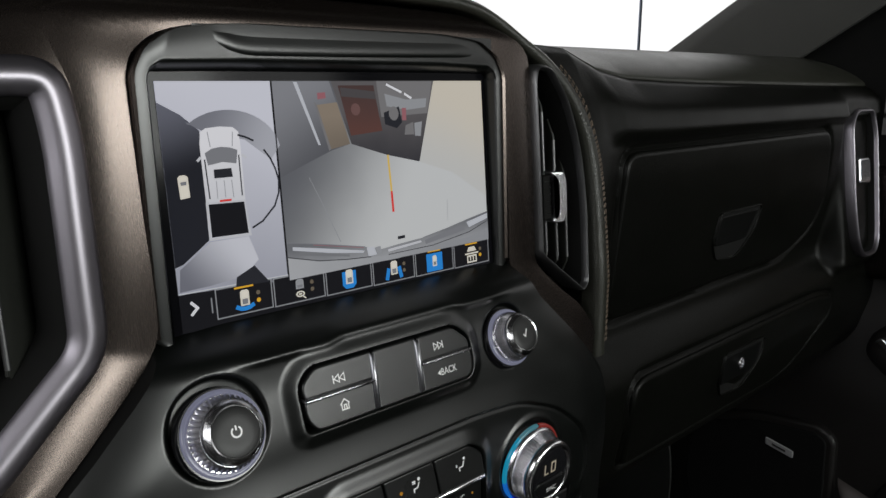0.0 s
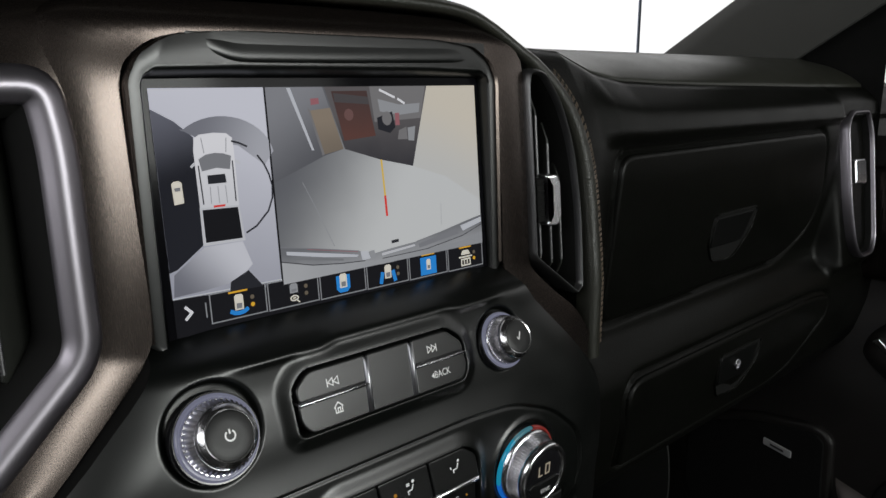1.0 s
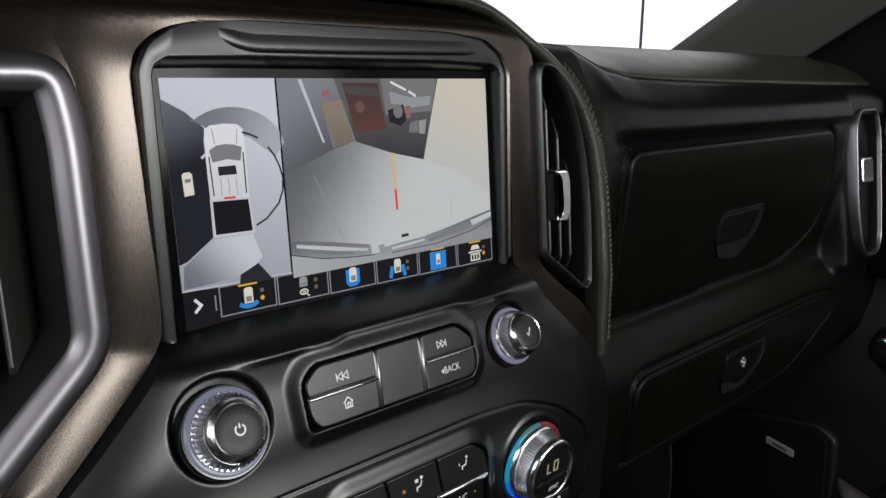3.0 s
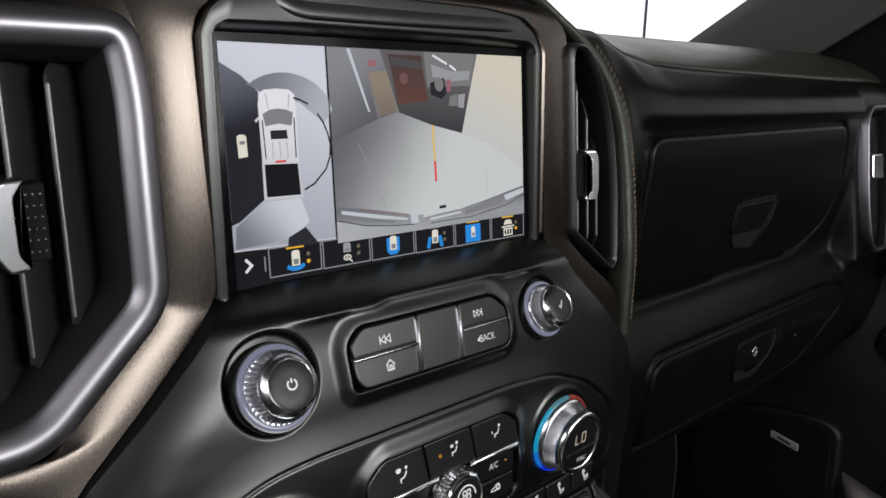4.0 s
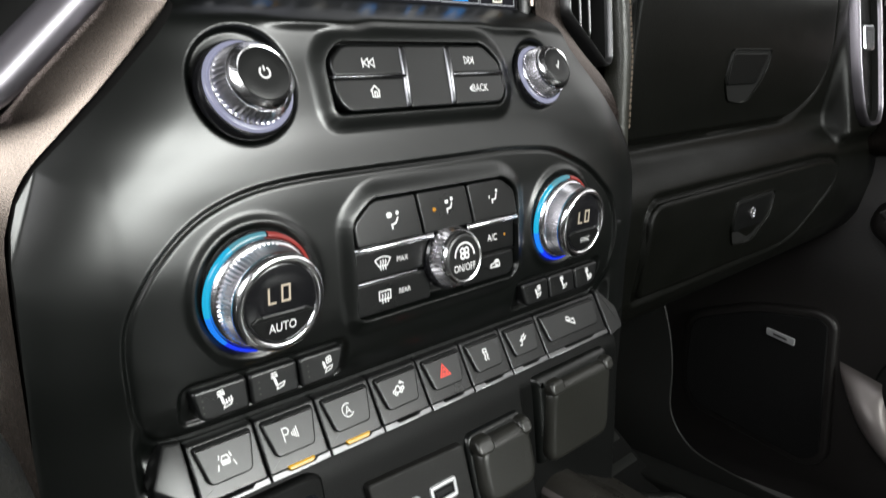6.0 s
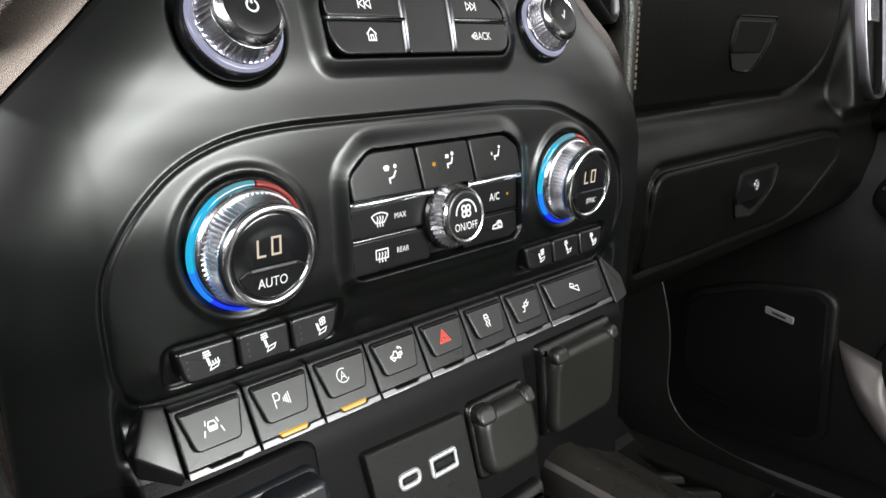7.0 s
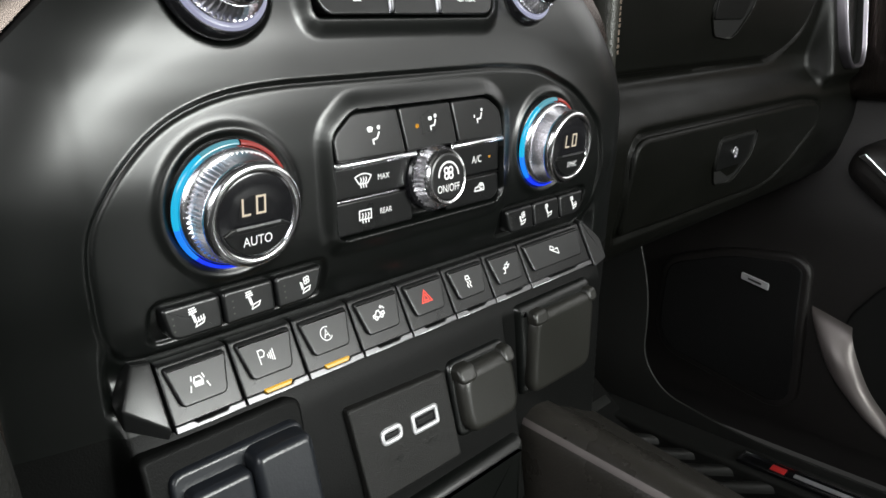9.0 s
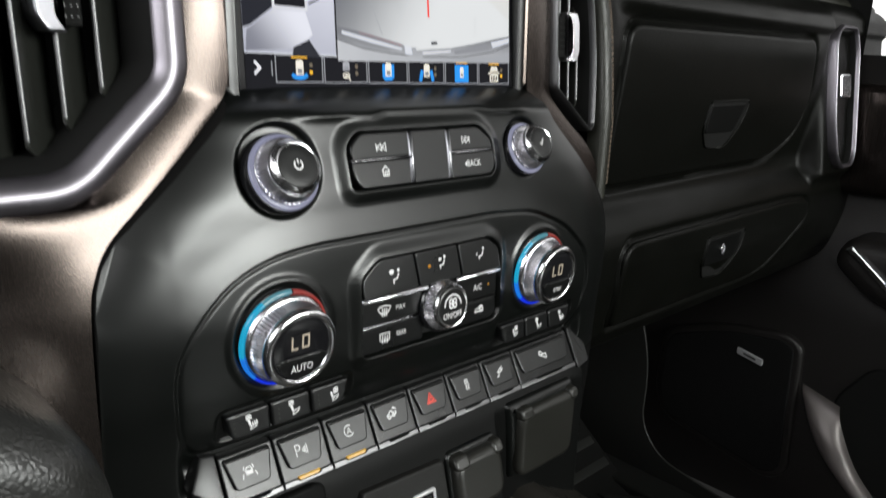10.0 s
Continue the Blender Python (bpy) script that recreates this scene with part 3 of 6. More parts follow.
def build_glove_box(name, outline, label, handle, lock):
    box_empty = empty(name, (0.45, 0.05, outline[0][1]), label, "glove box", "glove boxes")
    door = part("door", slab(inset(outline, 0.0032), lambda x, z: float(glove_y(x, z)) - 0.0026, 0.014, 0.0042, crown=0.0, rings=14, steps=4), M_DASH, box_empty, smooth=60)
    x0, z0, x1, z1 = handle
    rim = [(x0, z0 + (z1 - z0) * 0.45), (x0 + 0.012, z0 + 0.004), (x0 + (x1 - x0) * 0.62, z0), (x1 - 0.004, z0 + (z1 - z0) * 0.55), (x1, z1), (x0 + 0.004, z1)]
    rim = rounded(rim, [0.006, 0.006, 0.012, 0.012, 0.004, 0.004])
    # no hollow here: a flat dark plate paints the shade inside the handle
    part("recess", slab(rim, lambda x, z: float(glove_y(x, z)) - 0.0030, 0.004, 0.0004), M_DARK, box_empty, "dark plate for the shaded handle recess")
    part("recess_edge", ring(inset(rim, -0.0016), rim, lambda x, z: float(glove_y(x, z)) - 0.0038, 0.004, lip=0.0006, steps=4), M_DASH, box_empty, "rounded recess edge", smooth=60)
    flap = rounded([(x0 + 0.0035, z0 + (z1 - z0) * 0.36), (x1 - 0.020, z0 + (z1 - z0) * 0.36), (x1 - 0.0045, z1 - 0.0025), (x0 + 0.005, z1 - 0.0025)], 0.004)
    part("handle", slab(flap, lambda x, z: float(glove_y(x, z)) - 0.0038 - 0.02 * (z1 - z), 0.003, 0.0012), M_LOWER, box_empty, "black pull handle")
    # paler grey puts the light caught by the scoop's lower lip into its colour
    lip = rounded([(x0 + 0.038, z0 + 0.0012), (x0 + (x1 - x0) * 0.60, z0 + 0.0012), (x1 - 0.024, z0 + (z1 - z0) * 0.22), (x0 + 0.044, z0 + (z1 - z0) * 0.16)], 0.0016)
    part("finger_scoop", slab(lip, lambda x, z: float(glove_y(x, z)) - 0.0034 + 0.2 * (z - z0), 0.003, 0.0006), M_SCOOP, box_empty, "lower lip, painted as lit")
    if lock:
        c = ((x0 + x1) / 2 - 0.004, z0 + (z1 - z0) * 0.66)
        part("lock", turned([(0, 0.0055, 0), (0.0015, 0.0055, 0), (0.002, 0.005, 0), (0.002, 0.0042, 0), (0.0008, 0.004, 0)], (c[0], float(glove_y(*c)) - 0.0030, c[1]), seg=24), M_SATIN, box_empty, "chrome key lock")


build_glove_box("upper_glove_box", GLOVE_UP, "closed black upper glove box door in the dash", (0.425, 0.556, 0.507, 0.603), False)
build_glove_box("lower_glove_box", GLOVE_LOW, "closed black lower glove box with key lock", (0.432, 0.425, 0.516, 0.472), True)

# ---- screen ----
SX0, SX1, SZ0, SZ1 = -0.0808, 0.0920, 0.6222, 0.7190
screen = empty("infotainment_screen", (X0, 0.0, 0.62), "glossy touchscreen showing top-down and reversing camera views", "car screen")
BEZEL_OUT = rounded([(-0.0928, 0.6215), (-0.0865, 0.6185), (0.0975, 0.6185), (0.1025, 0.6215), (0.1022, 0.722), (0.0974, 0.7312), (0.0854, 0.7383), (0.061, 0.7411), (-0.050, 0.7411), (-0.0748, 0.7383), (-0.0874, 0.7312), (-0.0925, 0.722)],
                    [0.004, 0.004, 0.004, 0.004, 0.003, 0.003, 0.003, 0.01, 0.01, 0.003, 0.003, 0.003])
BEZEL_IN = rounded([(-0.0840, 0.6190), (-0.0838, 0.6188), (0.0948, 0.6188), (0.0950, 0.6190), (0.0950, 0.7200), (0.0946, 0.7216), (0.0932, 0.7226), (0.061, 0.7230), (-0.050, 0.7230), (-0.0822, 0.7226), (-0.0836, 0.7216), (-0.0840, 0.7200)],
                   [0.0001, 0.0001, 0.0001, 0.0001, 0.0004, 0.0004, 0.0004, 0.001, 0.001, 0.0004, 0.0004, 0.0004])


def bezel_y(z):
    return screen_y(z) - 0.0020 - 0.0045 * float(smooth01((z - 0.622) / 0.022))


BEZEL_MID = [(ox + (ix - ox) * 0.68, oz + (iz - oz) * 0.68) for (ox, oz), (ix, iz) in zip(BEZEL_OUT, BEZEL_IN)]


def bezel_face(x, z):
    return bezel_y(z) - 0.10 * max(0.0, x + 0.0928) * float(smooth01((-0.070 - x) / 0.01))


part("bezel", ring(BEZEL_OUT, BEZEL_MID, bezel_face, 0.010, lip=0.0003, steps=6), M_PANEL, screen, "black plastic bezel", smooth=50)
part("bezel_step", ring(BEZEL_MID, BEZEL_IN, bezel_face, 0.010, lip=0.0004, drop=0.0068, steps=8), M_PANEL, screen, "rounded step down to the glass", smooth=60)
i0 = min(range(len(BEZEL_OUT)), key=lambda i: abs(BEZEL_OUT[i][0] - 0.1025) + abs(BEZEL_OUT[i][1] - 0.6255))
loop_pts = BEZEL_OUT[i0:] + BEZEL_OUT[:i0]
loop_pts = [p for p in loop_pts if p[1] > 0.6230]
part("chrome_edge", loft([[(x + nx * k, bezel_y(z) - 0.0003 - h, z + nz * k) for (x, z), (nx, nz) in zip(loop_pts, [((x - X0) / 0.5, 0.0) for x, z in loop_pts])] for k, h in ((0.0, -0.004), (0.0, 0.0008), (-0.002, 0.0014), (-0.010, 0.0008), (-0.013, -0.002))]), M_TRIM, screen, "thin bronze edge")


def build_brow():
    """A shallow step over the glass that fades into the bezel at its ends and top."""
    xs = np.linspace(-0.0665, 0.0945, 90)
    line = np.interp(xs, [-0.0665, -0.061, -0.056, -0.052, -0.047, 0.0, 0.080, 0.0945], [0.7366, 0.7340, 0.7312, 0.7294, 0.7284, 0.7286, 0.7298, 0.7310])
    line = np.convolve(np.pad(line, 4, mode="edge"), np.ones(9) / 9, mode="valid")
    fade = smooth01((xs + 0.0665) / 0.016) * smooth01((0.0945 - xs) / 0.030)
    rows = []
    for dz, out in ((0.0, -0.10), (0.0001, 0.0), (0.0006, 0.45), (0.0013, 0.80), (0.0022, 0.96), (0.0032, 1.0), (0.0046, 0.90)):
        rows.append([(x, bezel_y(z0 + dz) + 0.0003 - 0.0012 * out * f, z0 + dz) for x, z0, f in zip(xs, line, fade)])
    for k in range(1, 7):
        t = k / 6
        rows.append([(x, bezel_y(z0 + 0.0046 + (0.7402 - z0 - 0.0046) * t) + 0.0003 - 0.0012 * (0.90 * (1 - t) - 0.1 * t) * f, z0 + 0.0046 + (0.7402 - z0 - 0.0046) * t) for x, z0, f in zip(xs, line, fade)])
    bm = loft(rows)
    bmesh.ops.recalc_face_normals(bm, faces=bm.faces)
    part("brow", bm, M_PANEL, screen, "shallow moulded brow", smooth=70)


build_brow()
part("glass", slab(rounded(rect(-0.0842, 0.6186, 0.0952, 0.7232), 0.001), lambda x, z: screen_y(z) + 0.0006, 0.004, 0.0004), M_GLASS, screen, "black glass border")


def scr(u, v, layer=0):
    z = SZ1 + (SZ0 - SZ1) * v
    return (SX0 + (SX1 - SX0) * u, screen_y(z) + 0.0004 - 0.00010 * layer, z)


def S(layer):
    return lambda u, v: scr(u, v, layer)


def tone(name, rgb, k=1.95):
    return glow("display_" + name, rgb, k, 0.0)


D = {
    "grey": tone("pale_grey", (0.56, 0.58, 0.63)), "floor": tone("floor_grey", (0.53, 0.55, 0.56)), "mid": tone("mid_grey", (0.22, 0.225, 0.245)), "dark": tone("charcoal", (0.018, 0.019, 0.024)),
    "cream": tone("cream", (0.68, 0.655, 0.60)), "wall": tone("wall_grey", (0.20, 0.205, 0.22)), "shed": tone("far_dark", (0.075, 0.068, 0.07)), "shed2": tone("far_grey", (0.20, 0.195, 0.20)),
    "brown": tone("brick_red", (0.18, 0.062, 0.045)), "tan": tone("tan_door", (0.34, 0.26, 0.18)), "white": tone("white", (0.85, 0.86, 0.9)), "body": tone("truck_body", (0.60, 0.61, 0.65)), "black": tone("black", (0.004, 0.004, 0.005)),
    "line": tone("tile_line", (0.30, 0.31, 0.33)), "blue": tone("icon_blue", (0.02, 0.26, 0.75)), "amber": tone("icon_amber", (0.85, 0.45, 0.03)), "yellow": tone("guide_yellow", (0.75, 0.50, 0.10)), "red": tone("guide_red", (0.75, 0.05, 0.04)),
    "dim": tone("dim_dot", (0.16, 0.13, 0.09)), "ivory": tone("icon_ivory", (0.80, 0.76, 0.66)), "haze": tone("haze_red", (0.16, 0.085, 0.078)), "pink": tone("exit_pink", (0.34, 0.13, 0.15)), "steel": tone("bumper_grey", (0.32, 0.33, 0.35)),
}


def shade(name, c0, c1, axis, a, b):
    """A display tone that runs from one colour to another along the display."""
    m = glow("display_" + name, c0, 1.95, 0.0)
    nt = m.node_tree
    tc, sp, mr = nt.nodes.new("ShaderNodeNewGeometry"), nt.nodes.new("ShaderNodeSeparateXYZ"), nt.nodes.new("ShaderNodeMapRange")
    mx, nz = nt.nodes.new("ShaderNodeMix"), nt.nodes.new("ShaderNodeTexNoise")
    mx.data_type = "RGBA"
    nz.inputs["Scale"].default_value = 60
    nt.links.new(tc.outputs["Position"], sp.inputs[0])
    nt.links.new(tc.outputs["Position"], nz.inputs["Vector"])
    ad = nt.nodes.new("ShaderNodeMath")
    ad.operation = "MULTIPLY_ADD"
    ad.inputs[1].default_value = abs(b - a) * 0.40
    nt.links.new(nz.outputs["Fac"], ad.inputs[0])
    nt.links.new(sp.outputs[axis], ad.inputs[2])
    mr.inputs["From Min"].default_value, mr.inputs["From Max"].default_value = a, b
    nt.links.new(ad.outputs[0], mr.inputs["Value"])
    nt.links.new(mr.outputs[0], mx.inputs[0])
    mx.inputs[6].default_value, mx.inputs[7].default_value = (*c0, 1), (*c1, 1)
    nt.links.new(mx.outputs[2], nt.nodes["Principled BSDF"].inputs["Emission Color"])
    return m


def slant(name, c0, c1, u0, v0, u1, v1, grain=0.12):
    """A display tone that runs from one colour at (u0, v0) to another at (u1, v1) of the display."""
    m = glow("display_" + name, c0, 1.95, 0.0)
    nt = m.node_tree
    a, b = Vector((sx(u0), 0.0, sz(v0))), Vector((sx(u1), 0.0, sz(v1)))
    way = (b - a) / (b - a).length_squared
    geo, dot_node, add = nt.nodes.new("ShaderNodeNewGeometry"), nt.nodes.new("ShaderNodeVectorMath"), nt.nodes.new("ShaderNodeMath")
    ramp, mx, nz = nt.nodes.new("ShaderNodeMapRange"), nt.nodes.new("ShaderNodeMix"), nt.nodes.new("ShaderNodeTexNoise")
    dot_node.operation, add.operation, mx.data_type, ramp.interpolation_type = "DOT_PRODUCT", "MULTIPLY_ADD", "RGBA", "SMOOTHSTEP"
    dot_node.inputs[1].default_value = way
    nz.inputs["Scale"].default_value = 45
    add.inputs[1].default_value = grain
    nt.links.new(geo.outputs["Position"], dot_node.inputs[0])
    nt.links.new(geo.outputs["Position"], nz.inputs["Vector"])
    nt.links.new(nz.outputs["Fac"], add.inputs[0])
    nt.links.new(dot_node.outputs["Value"], add.inputs[2])
    start = a.dot(way) + grain * 0.5
    ramp.inputs["From Min"].default_value, ramp.inputs["From Max"].default_value = start, start + 1.0
    nt.links.new(add.outputs[0], ramp.inputs["Value"])
    nt.links.new(ramp.outputs[0], mx.inputs[0])
    mx.inputs[6].default_value, mx.inputs[7].default_value = (*c0, 1), (*c1, 1)
    nt.links.new(mx.outputs[2], nt.nodes["Principled BSDF"].inputs["Emission Color"])
    return m


def sx(u):
    return SX0 + (SX1 - SX0) * u


def sz(v):
    return SZ1 + (SZ0 - SZ1) * v


G_TOP = slant("top_view", (0.66, 0.67, 0.75), (0.36, 0.37, 0.43), 0.20, 0.05, 0.02, 0.88)
G_FLOOR = slant("floor_view", (0.13, 0.135, 0.15), (0.60, 0.615, 0.62), 0.36, 0.24, 0.68, 0.62)
G_FAN = slant("fan_view", (0.62, 0.63, 0.69), (0.17, 0.175, 0.21), 0.16, 0.66, 0.03, 0.84)
G_DARK = slant("side_shadow", (0.14, 0.145, 0.18), (0.012, 0.013, 0.018), 0.01, 0.08, 0.06, 0.36)
G_WALL = slant("left_wall_view", (0.25, 0.255, 0.28), (0.10, 0.103, 0.115), 0.33, 0.02, 0.44, 0.36)
G_HALL = shade("hall_view", (0.12, 0.112, 0.115), (0.028, 0.028, 0.034), 2, sz(0.05), sz(0.36))
G_SHUT = shade("shutter_view", (0.072, 0.042, 0.038), (0.115, 0.050, 0.040), 2, sz(0.02), sz(0.2))
G_TAN = shade("tan_door_view", (0.27, 0.22, 0.17), (0.17, 0.14, 0.11), 2, sz(0.10), sz(0.30))
G_BAND = slant("arc_band_view", (0.20, 0.205, 0.24), (0.44, 0.45, 0.50), 0.10, 0.14, 0.27, 0.28)
G_BODY = shade("truck_body_view", (0.80, 0.80, 0.84), (0.62, 0.63, 0.67), 2, sz(0.18), sz(0.50))
G_BUMP = shade("bumper_view", (0.16, 0.165, 0.18), (0.42, 0.43, 0.45), 2, sz(0.70), sz(0.86))
G_APRON = shade("apron_view", (0.46, 0.47, 0.49), (0.30, 0.31, 0.33), 0, sx(0.3), sx(0.95))
G_CREAM = slant("cream_wall", (0.66, 0.61, 0.52), (0.57, 0.575, 0.565), 0.93, 0.10, 0.84, 0.50)

top_view = part("top_view", blob([(0, 0.0), (0.281, 0.0), (0.281, 0.868), (0, 0.838)], S(1)), G_TOP, screen, "top-down camera picture")
rear_view = part("rear_view", blob([(0.283, 0.0), (1.0, 0.0), (0.998, 0.862), (0.283, 0.868)], S(1)), G_FLOOR, screen, "reversing camera picture")
menu_bar = part("menu_bar", blob([(0, 0.838), (0.283, 0.843), (1.0, 0.862), (1.0, 1.0), (0, 1.0)], S(1)), D["black"], screen, "black menu bar")


def art(name, pts, key, parent, layer):
    return part(name, blob(pts, S(layer)), D[key] if isinstance(key, str) else key, parent, smooth=0)


def art_line(name, lines, width, key, parent, layer):
    asp = (SZ1 - SZ0) / (SX1 - SX0)
    bm = ribbon([[(u, v * asp) for u, v in ln] for ln in lines], width, lambda a, b: scr(a, b / asp, layer))
    return part(name, bm, D[key], parent, smooth=0)


# top-down picture
art("shadow", [(0, 0.08), (0.05, 0.13), (0.091, 0.195), (0.091, 0.48), (0.089, 0.635), (0.02, 0.72), (0, 0.73)], G_DARK, top_view, 2)
art("arc_band", [(0.06, 0.16)] + [(0.159 + 0.135 * math.cos(a), 0.30 - 0.185 * math.sin(a)) for a in np.linspace(2.35, 0.15, 16)] + [(0.265, 0.33), (0.20, 0.24), (0.10, 0.20)], G_BAND, top_view, 3)
art("floor_light", [(0.089, 0.646), (0.186, 0.645), (0.206, 0.75), (0.165, 0.81), (0.08, 0.825), (0.004, 0.83), (0.01, 0.74)], G_FAN, top_view, 3)
art("shadow_wedge", [(0.144, 0.81), (0.193, 0.773), (0.229, 0.855), (0.14, 0.85)], "dark", top_view, 4)
art("truck_body", [(0.087, 0.25), (0.091, 0.20), (0.105, 0.186), (0.14, 0.181), (0.172, 0.186), (0.185, 0.205), (0.187, 0.25), (0.186, 0.49), (0.088, 0.485)], G_BODY, top_view, 5)
art("truck_windscreen", [(0.097, 0.285), (0.115, 0.268), (0.138, 0.263), (0.16, 0.268), (0.178, 0.28), (0.172, 0.335), (0.138, 0.325), (0.102, 0.335)], "mid", top_view, 6)
art("truck_roof_window", [(0.114, 0.353), (0.158, 0.352), (0.160, 0.389), (0.114, 0.389)], "dark", top_view, 6)
art("truck_bed_rim", [(0.087, 0.482), (0.186, 0.488), (0.193, 0.642), (0.086, 0.640)], "body", top_view, 5)
art("truck_bed", [(0.093, 0.492), (0.182, 0.496), (0.186, 0.630), (0.093, 0.628)], "black", top_view, 6)
art("brake_lamp", [(0.121, 0.478), (0.151, 0.478), (0.150, 0.487), (0.121, 0.487)], "red", top_view, 7)
art_line("mirror", [[(0.087, 0.30), (0.077, 0.315)]], 0.006, "body", top_view, 6)
art_line("mirror", [[(0.187, 0.30), (0.199, 0.315)]], 0.006, "body", top_view, 6)
art_line("bonnet_line", [[(0.108, 0.20), (0.112, 0.262)]], 0.002, "steel", top_view, 6)
art_line("bonnet_line", [[(0.170, 0.204), (0.166, 0.264)]], 0.002, "steel", top_view, 6)
art_line("roof_line", [[(0.118, 0.40), (0.117, 0.472)]], 0.0018, "steel", top_view, 6)
art_line("roof_line", [[(0.137, 0.40), (0.137, 0.472)]], 0.0018, "steel", top_view, 6)
art_line("roof_line", [[(0.156, 0.40), (0.157, 0.474)]], 0.0018, "steel", top_view, 6)
art_line("truck_side_line", [[(0.095, 0.31), (0.098, 0.47)]], 0.0032, "dark", top_view, 6)
art_line("truck_side_line", [[(0.180, 0.30), (0.179, 0.47)]], 0.0032, "dark", top_view, 6)
art_line("guide_arc", [[(0.182, 0.219), (0.20, 0.228), (0.222, 0.246)], [(0.246, 0.285), (0.262, 0.325), (0.273, 0.372), (0.279, 0.42), (0.276, 0.475), (0.262, 0.529), (0.226, 0.588), (0.197, 0.611)]], 0.0045, "dark", top_view, 6)
art("side_car", [(0.027, 0.375), (0.032, 0.366), (0.045, 0.365), (0.051, 0.374), (0.052, 0.455), (0.029, 0.460)], "ivory", top_view, 6)
art("side_car_window", [(0.032, 0.392), (0.047, 0.390), (0.046, 0.405), (0.033, 0.406)], "mid", top_view, 7)
art_line("picture_divider", [[(0.282, 0.0), (0.282, 0.868)]], 0.0035, "black", screen, 8)

# reversing picture
art("left_wall", [(0.284, 0.0), (0.45, 0.0), (0.501, 0.287), (0.441, 0.312), (0.286, 0.412)], G_WALL, rear_view, 2)
art("wall_strip", [(0.344, 0.004), (0.355, 0.004), (0.410, 0.284), (0.403, 0.283)], "grey", rear_view, 3)
art("tan_door", [(0.408, 0.105), (0.469, 0.095), (0.501, 0.287), (0.441, 0.306)], G_TAN, rear_view, 3)
art("door_frame", [(0.400, 0.09), (0.408, 0.105), (0.441, 0.306), (0.434, 0.312)], "shed2", rear_view, 3)
art("exit_sign", [(0.411, 0.052), (0.435, 0.050), (0.436, 0.076), (0.411, 0.081)], "pink", rear_view, 4)
art("far_hall", [(0.455, 0.0), (0.806, 0.0), (0.736, 0.399), (0.62, 0.352), (0.505, 0.288)], G_HALL, rear_view, 3)
art("hall_wall", [(0.60, 0.0), (0.80, 0.0), (0.775, 0.16), (0.61, 0.17)], "shed2", rear_view, 4)
art("red_shutter", [(0.475, 0.02), (0.59, 0.02), (0.60, 0.14), (0.61, 0.235), (0.505, 0.25)], G_SHUT, rear_view, 5)
art("shutter_beam", [(0.481, 0.029), (0.592, 0.049), (0.594, 0.085), (0.483, 0.07)], "shed", rear_view, 6)
art("lit_wall", [(0.625, 0.06), (0.70, 0.09), (0.775, 0.085), (0.77, 0.13), (0.70, 0.14), (0.63, 0.12)], "steel", rear_view, 5)
art("haze_spot", [(0.652 + 0.017 * math.cos(a), 0.155 + 0.034 * math.sin(a)) for a in np.linspace(0, 6.283, 16, endpoint=False)], "shed2", rear_view, 7)
art("haze_spot", [(0.525 + 0.015 * math.cos(a), 0.13 + 0.028 * math.sin(a)) for a in np.linspace(0, 6.283, 16, endpoint=False)], "haze", rear_view, 7)
art("machine", [(0.618, 0.15), (0.672, 0.122), (0.680, 0.20), (0.66, 0.227), (0.62, 0.205)], "dark", rear_view, 6)
art("crate", [(0.692, 0.215), (0.72, 0.20), (0.722, 0.262), (0.686, 0.26)], "shed2", rear_view, 6)
art("crate", [(0.724, 0.205), (0.753, 0.199), (0.745, 0.272), (0.724, 0.268)], "steel", rear_view, 6)
art("red_cabinet", [(0.682, 0.13), (0.697, 0.13), (0.696, 0.19), (0.681, 0.19)], "pink", rear_view, 6)
art_line("tube_lamp", [[(0.632, 0.016), (0.685, 0.055)], [(0.694, 0.061), (0.719, 0.085)]], 0.006, "white", rear_view, 6)
art("cream_wall", [(0.806, 0.0), (0.999, 0.0), (0.997, 0.62), (0.86, 0.47), (0.736, 0.40)], G_CREAM, rear_view, 4)
art_line("guide_line_yellow", [[(0.6215, 0.352), (0.626, 0.53)]], 0.006, "yellow", rear_view, 7)
art_line("guide_line_red", [[(0.626, 0.53), (0.6275, 0.632)]], 0.0075, "red", rear_view, 7)
art_line("floor_joint", [[(0.366, 0.423), (0.40, 0.55), (0.446, 0.736)]], 0.0018, "line", rear_view, 5)
art_line("floor_joint", [[(0.833, 0.608), (0.830, 0.721)]], 0.0012, "steel", rear_view, 5)
art("apron", [(0.284, 0.74), (0.40, 0.79), (0.55, 0.82), (0.75, 0.82), (0.998, 0.76), (0.998, 0.862), (0.283, 0.868)], G_APRON, rear_view, 5)
art("bumper", [(0.284, 0.700), (0.40, 0.737), (0.523, 0.780), (0.571, 0.800), (0.571, 0.838), (0.462, 0.825), (0.374, 0.805), (0.284, 0.765)], G_BUMP, rear_view, 6)
art("bumper", [(0.571, 0.806), (0.634, 0.796), (0.727, 0.786), (0.826, 0.759), (0.917, 0.729), (0.997, 0.705), (0.997, 0.795), (0.912, 0.828), (0.766, 0.836), (0.571, 0.842)], G_BUMP, rear_view, 6)
art("bumper_gloss", [(0.30, 0.722), (0.42, 0.762), (0.52, 0.797), (0.515, 0.806), (0.41, 0.778), (0.30, 0.738)], "grey", rear_view, 7)
art("bumper_gloss", [(0.60, 0.812), (0.72, 0.798), (0.722, 0.808), (0.60, 0.824)], "body", rear_view, 7)
art("bumper_gloss", [(0.905, 0.745), (0.995, 0.715), (0.995, 0.742), (0.915, 0.775)], "grey", rear_view, 7)
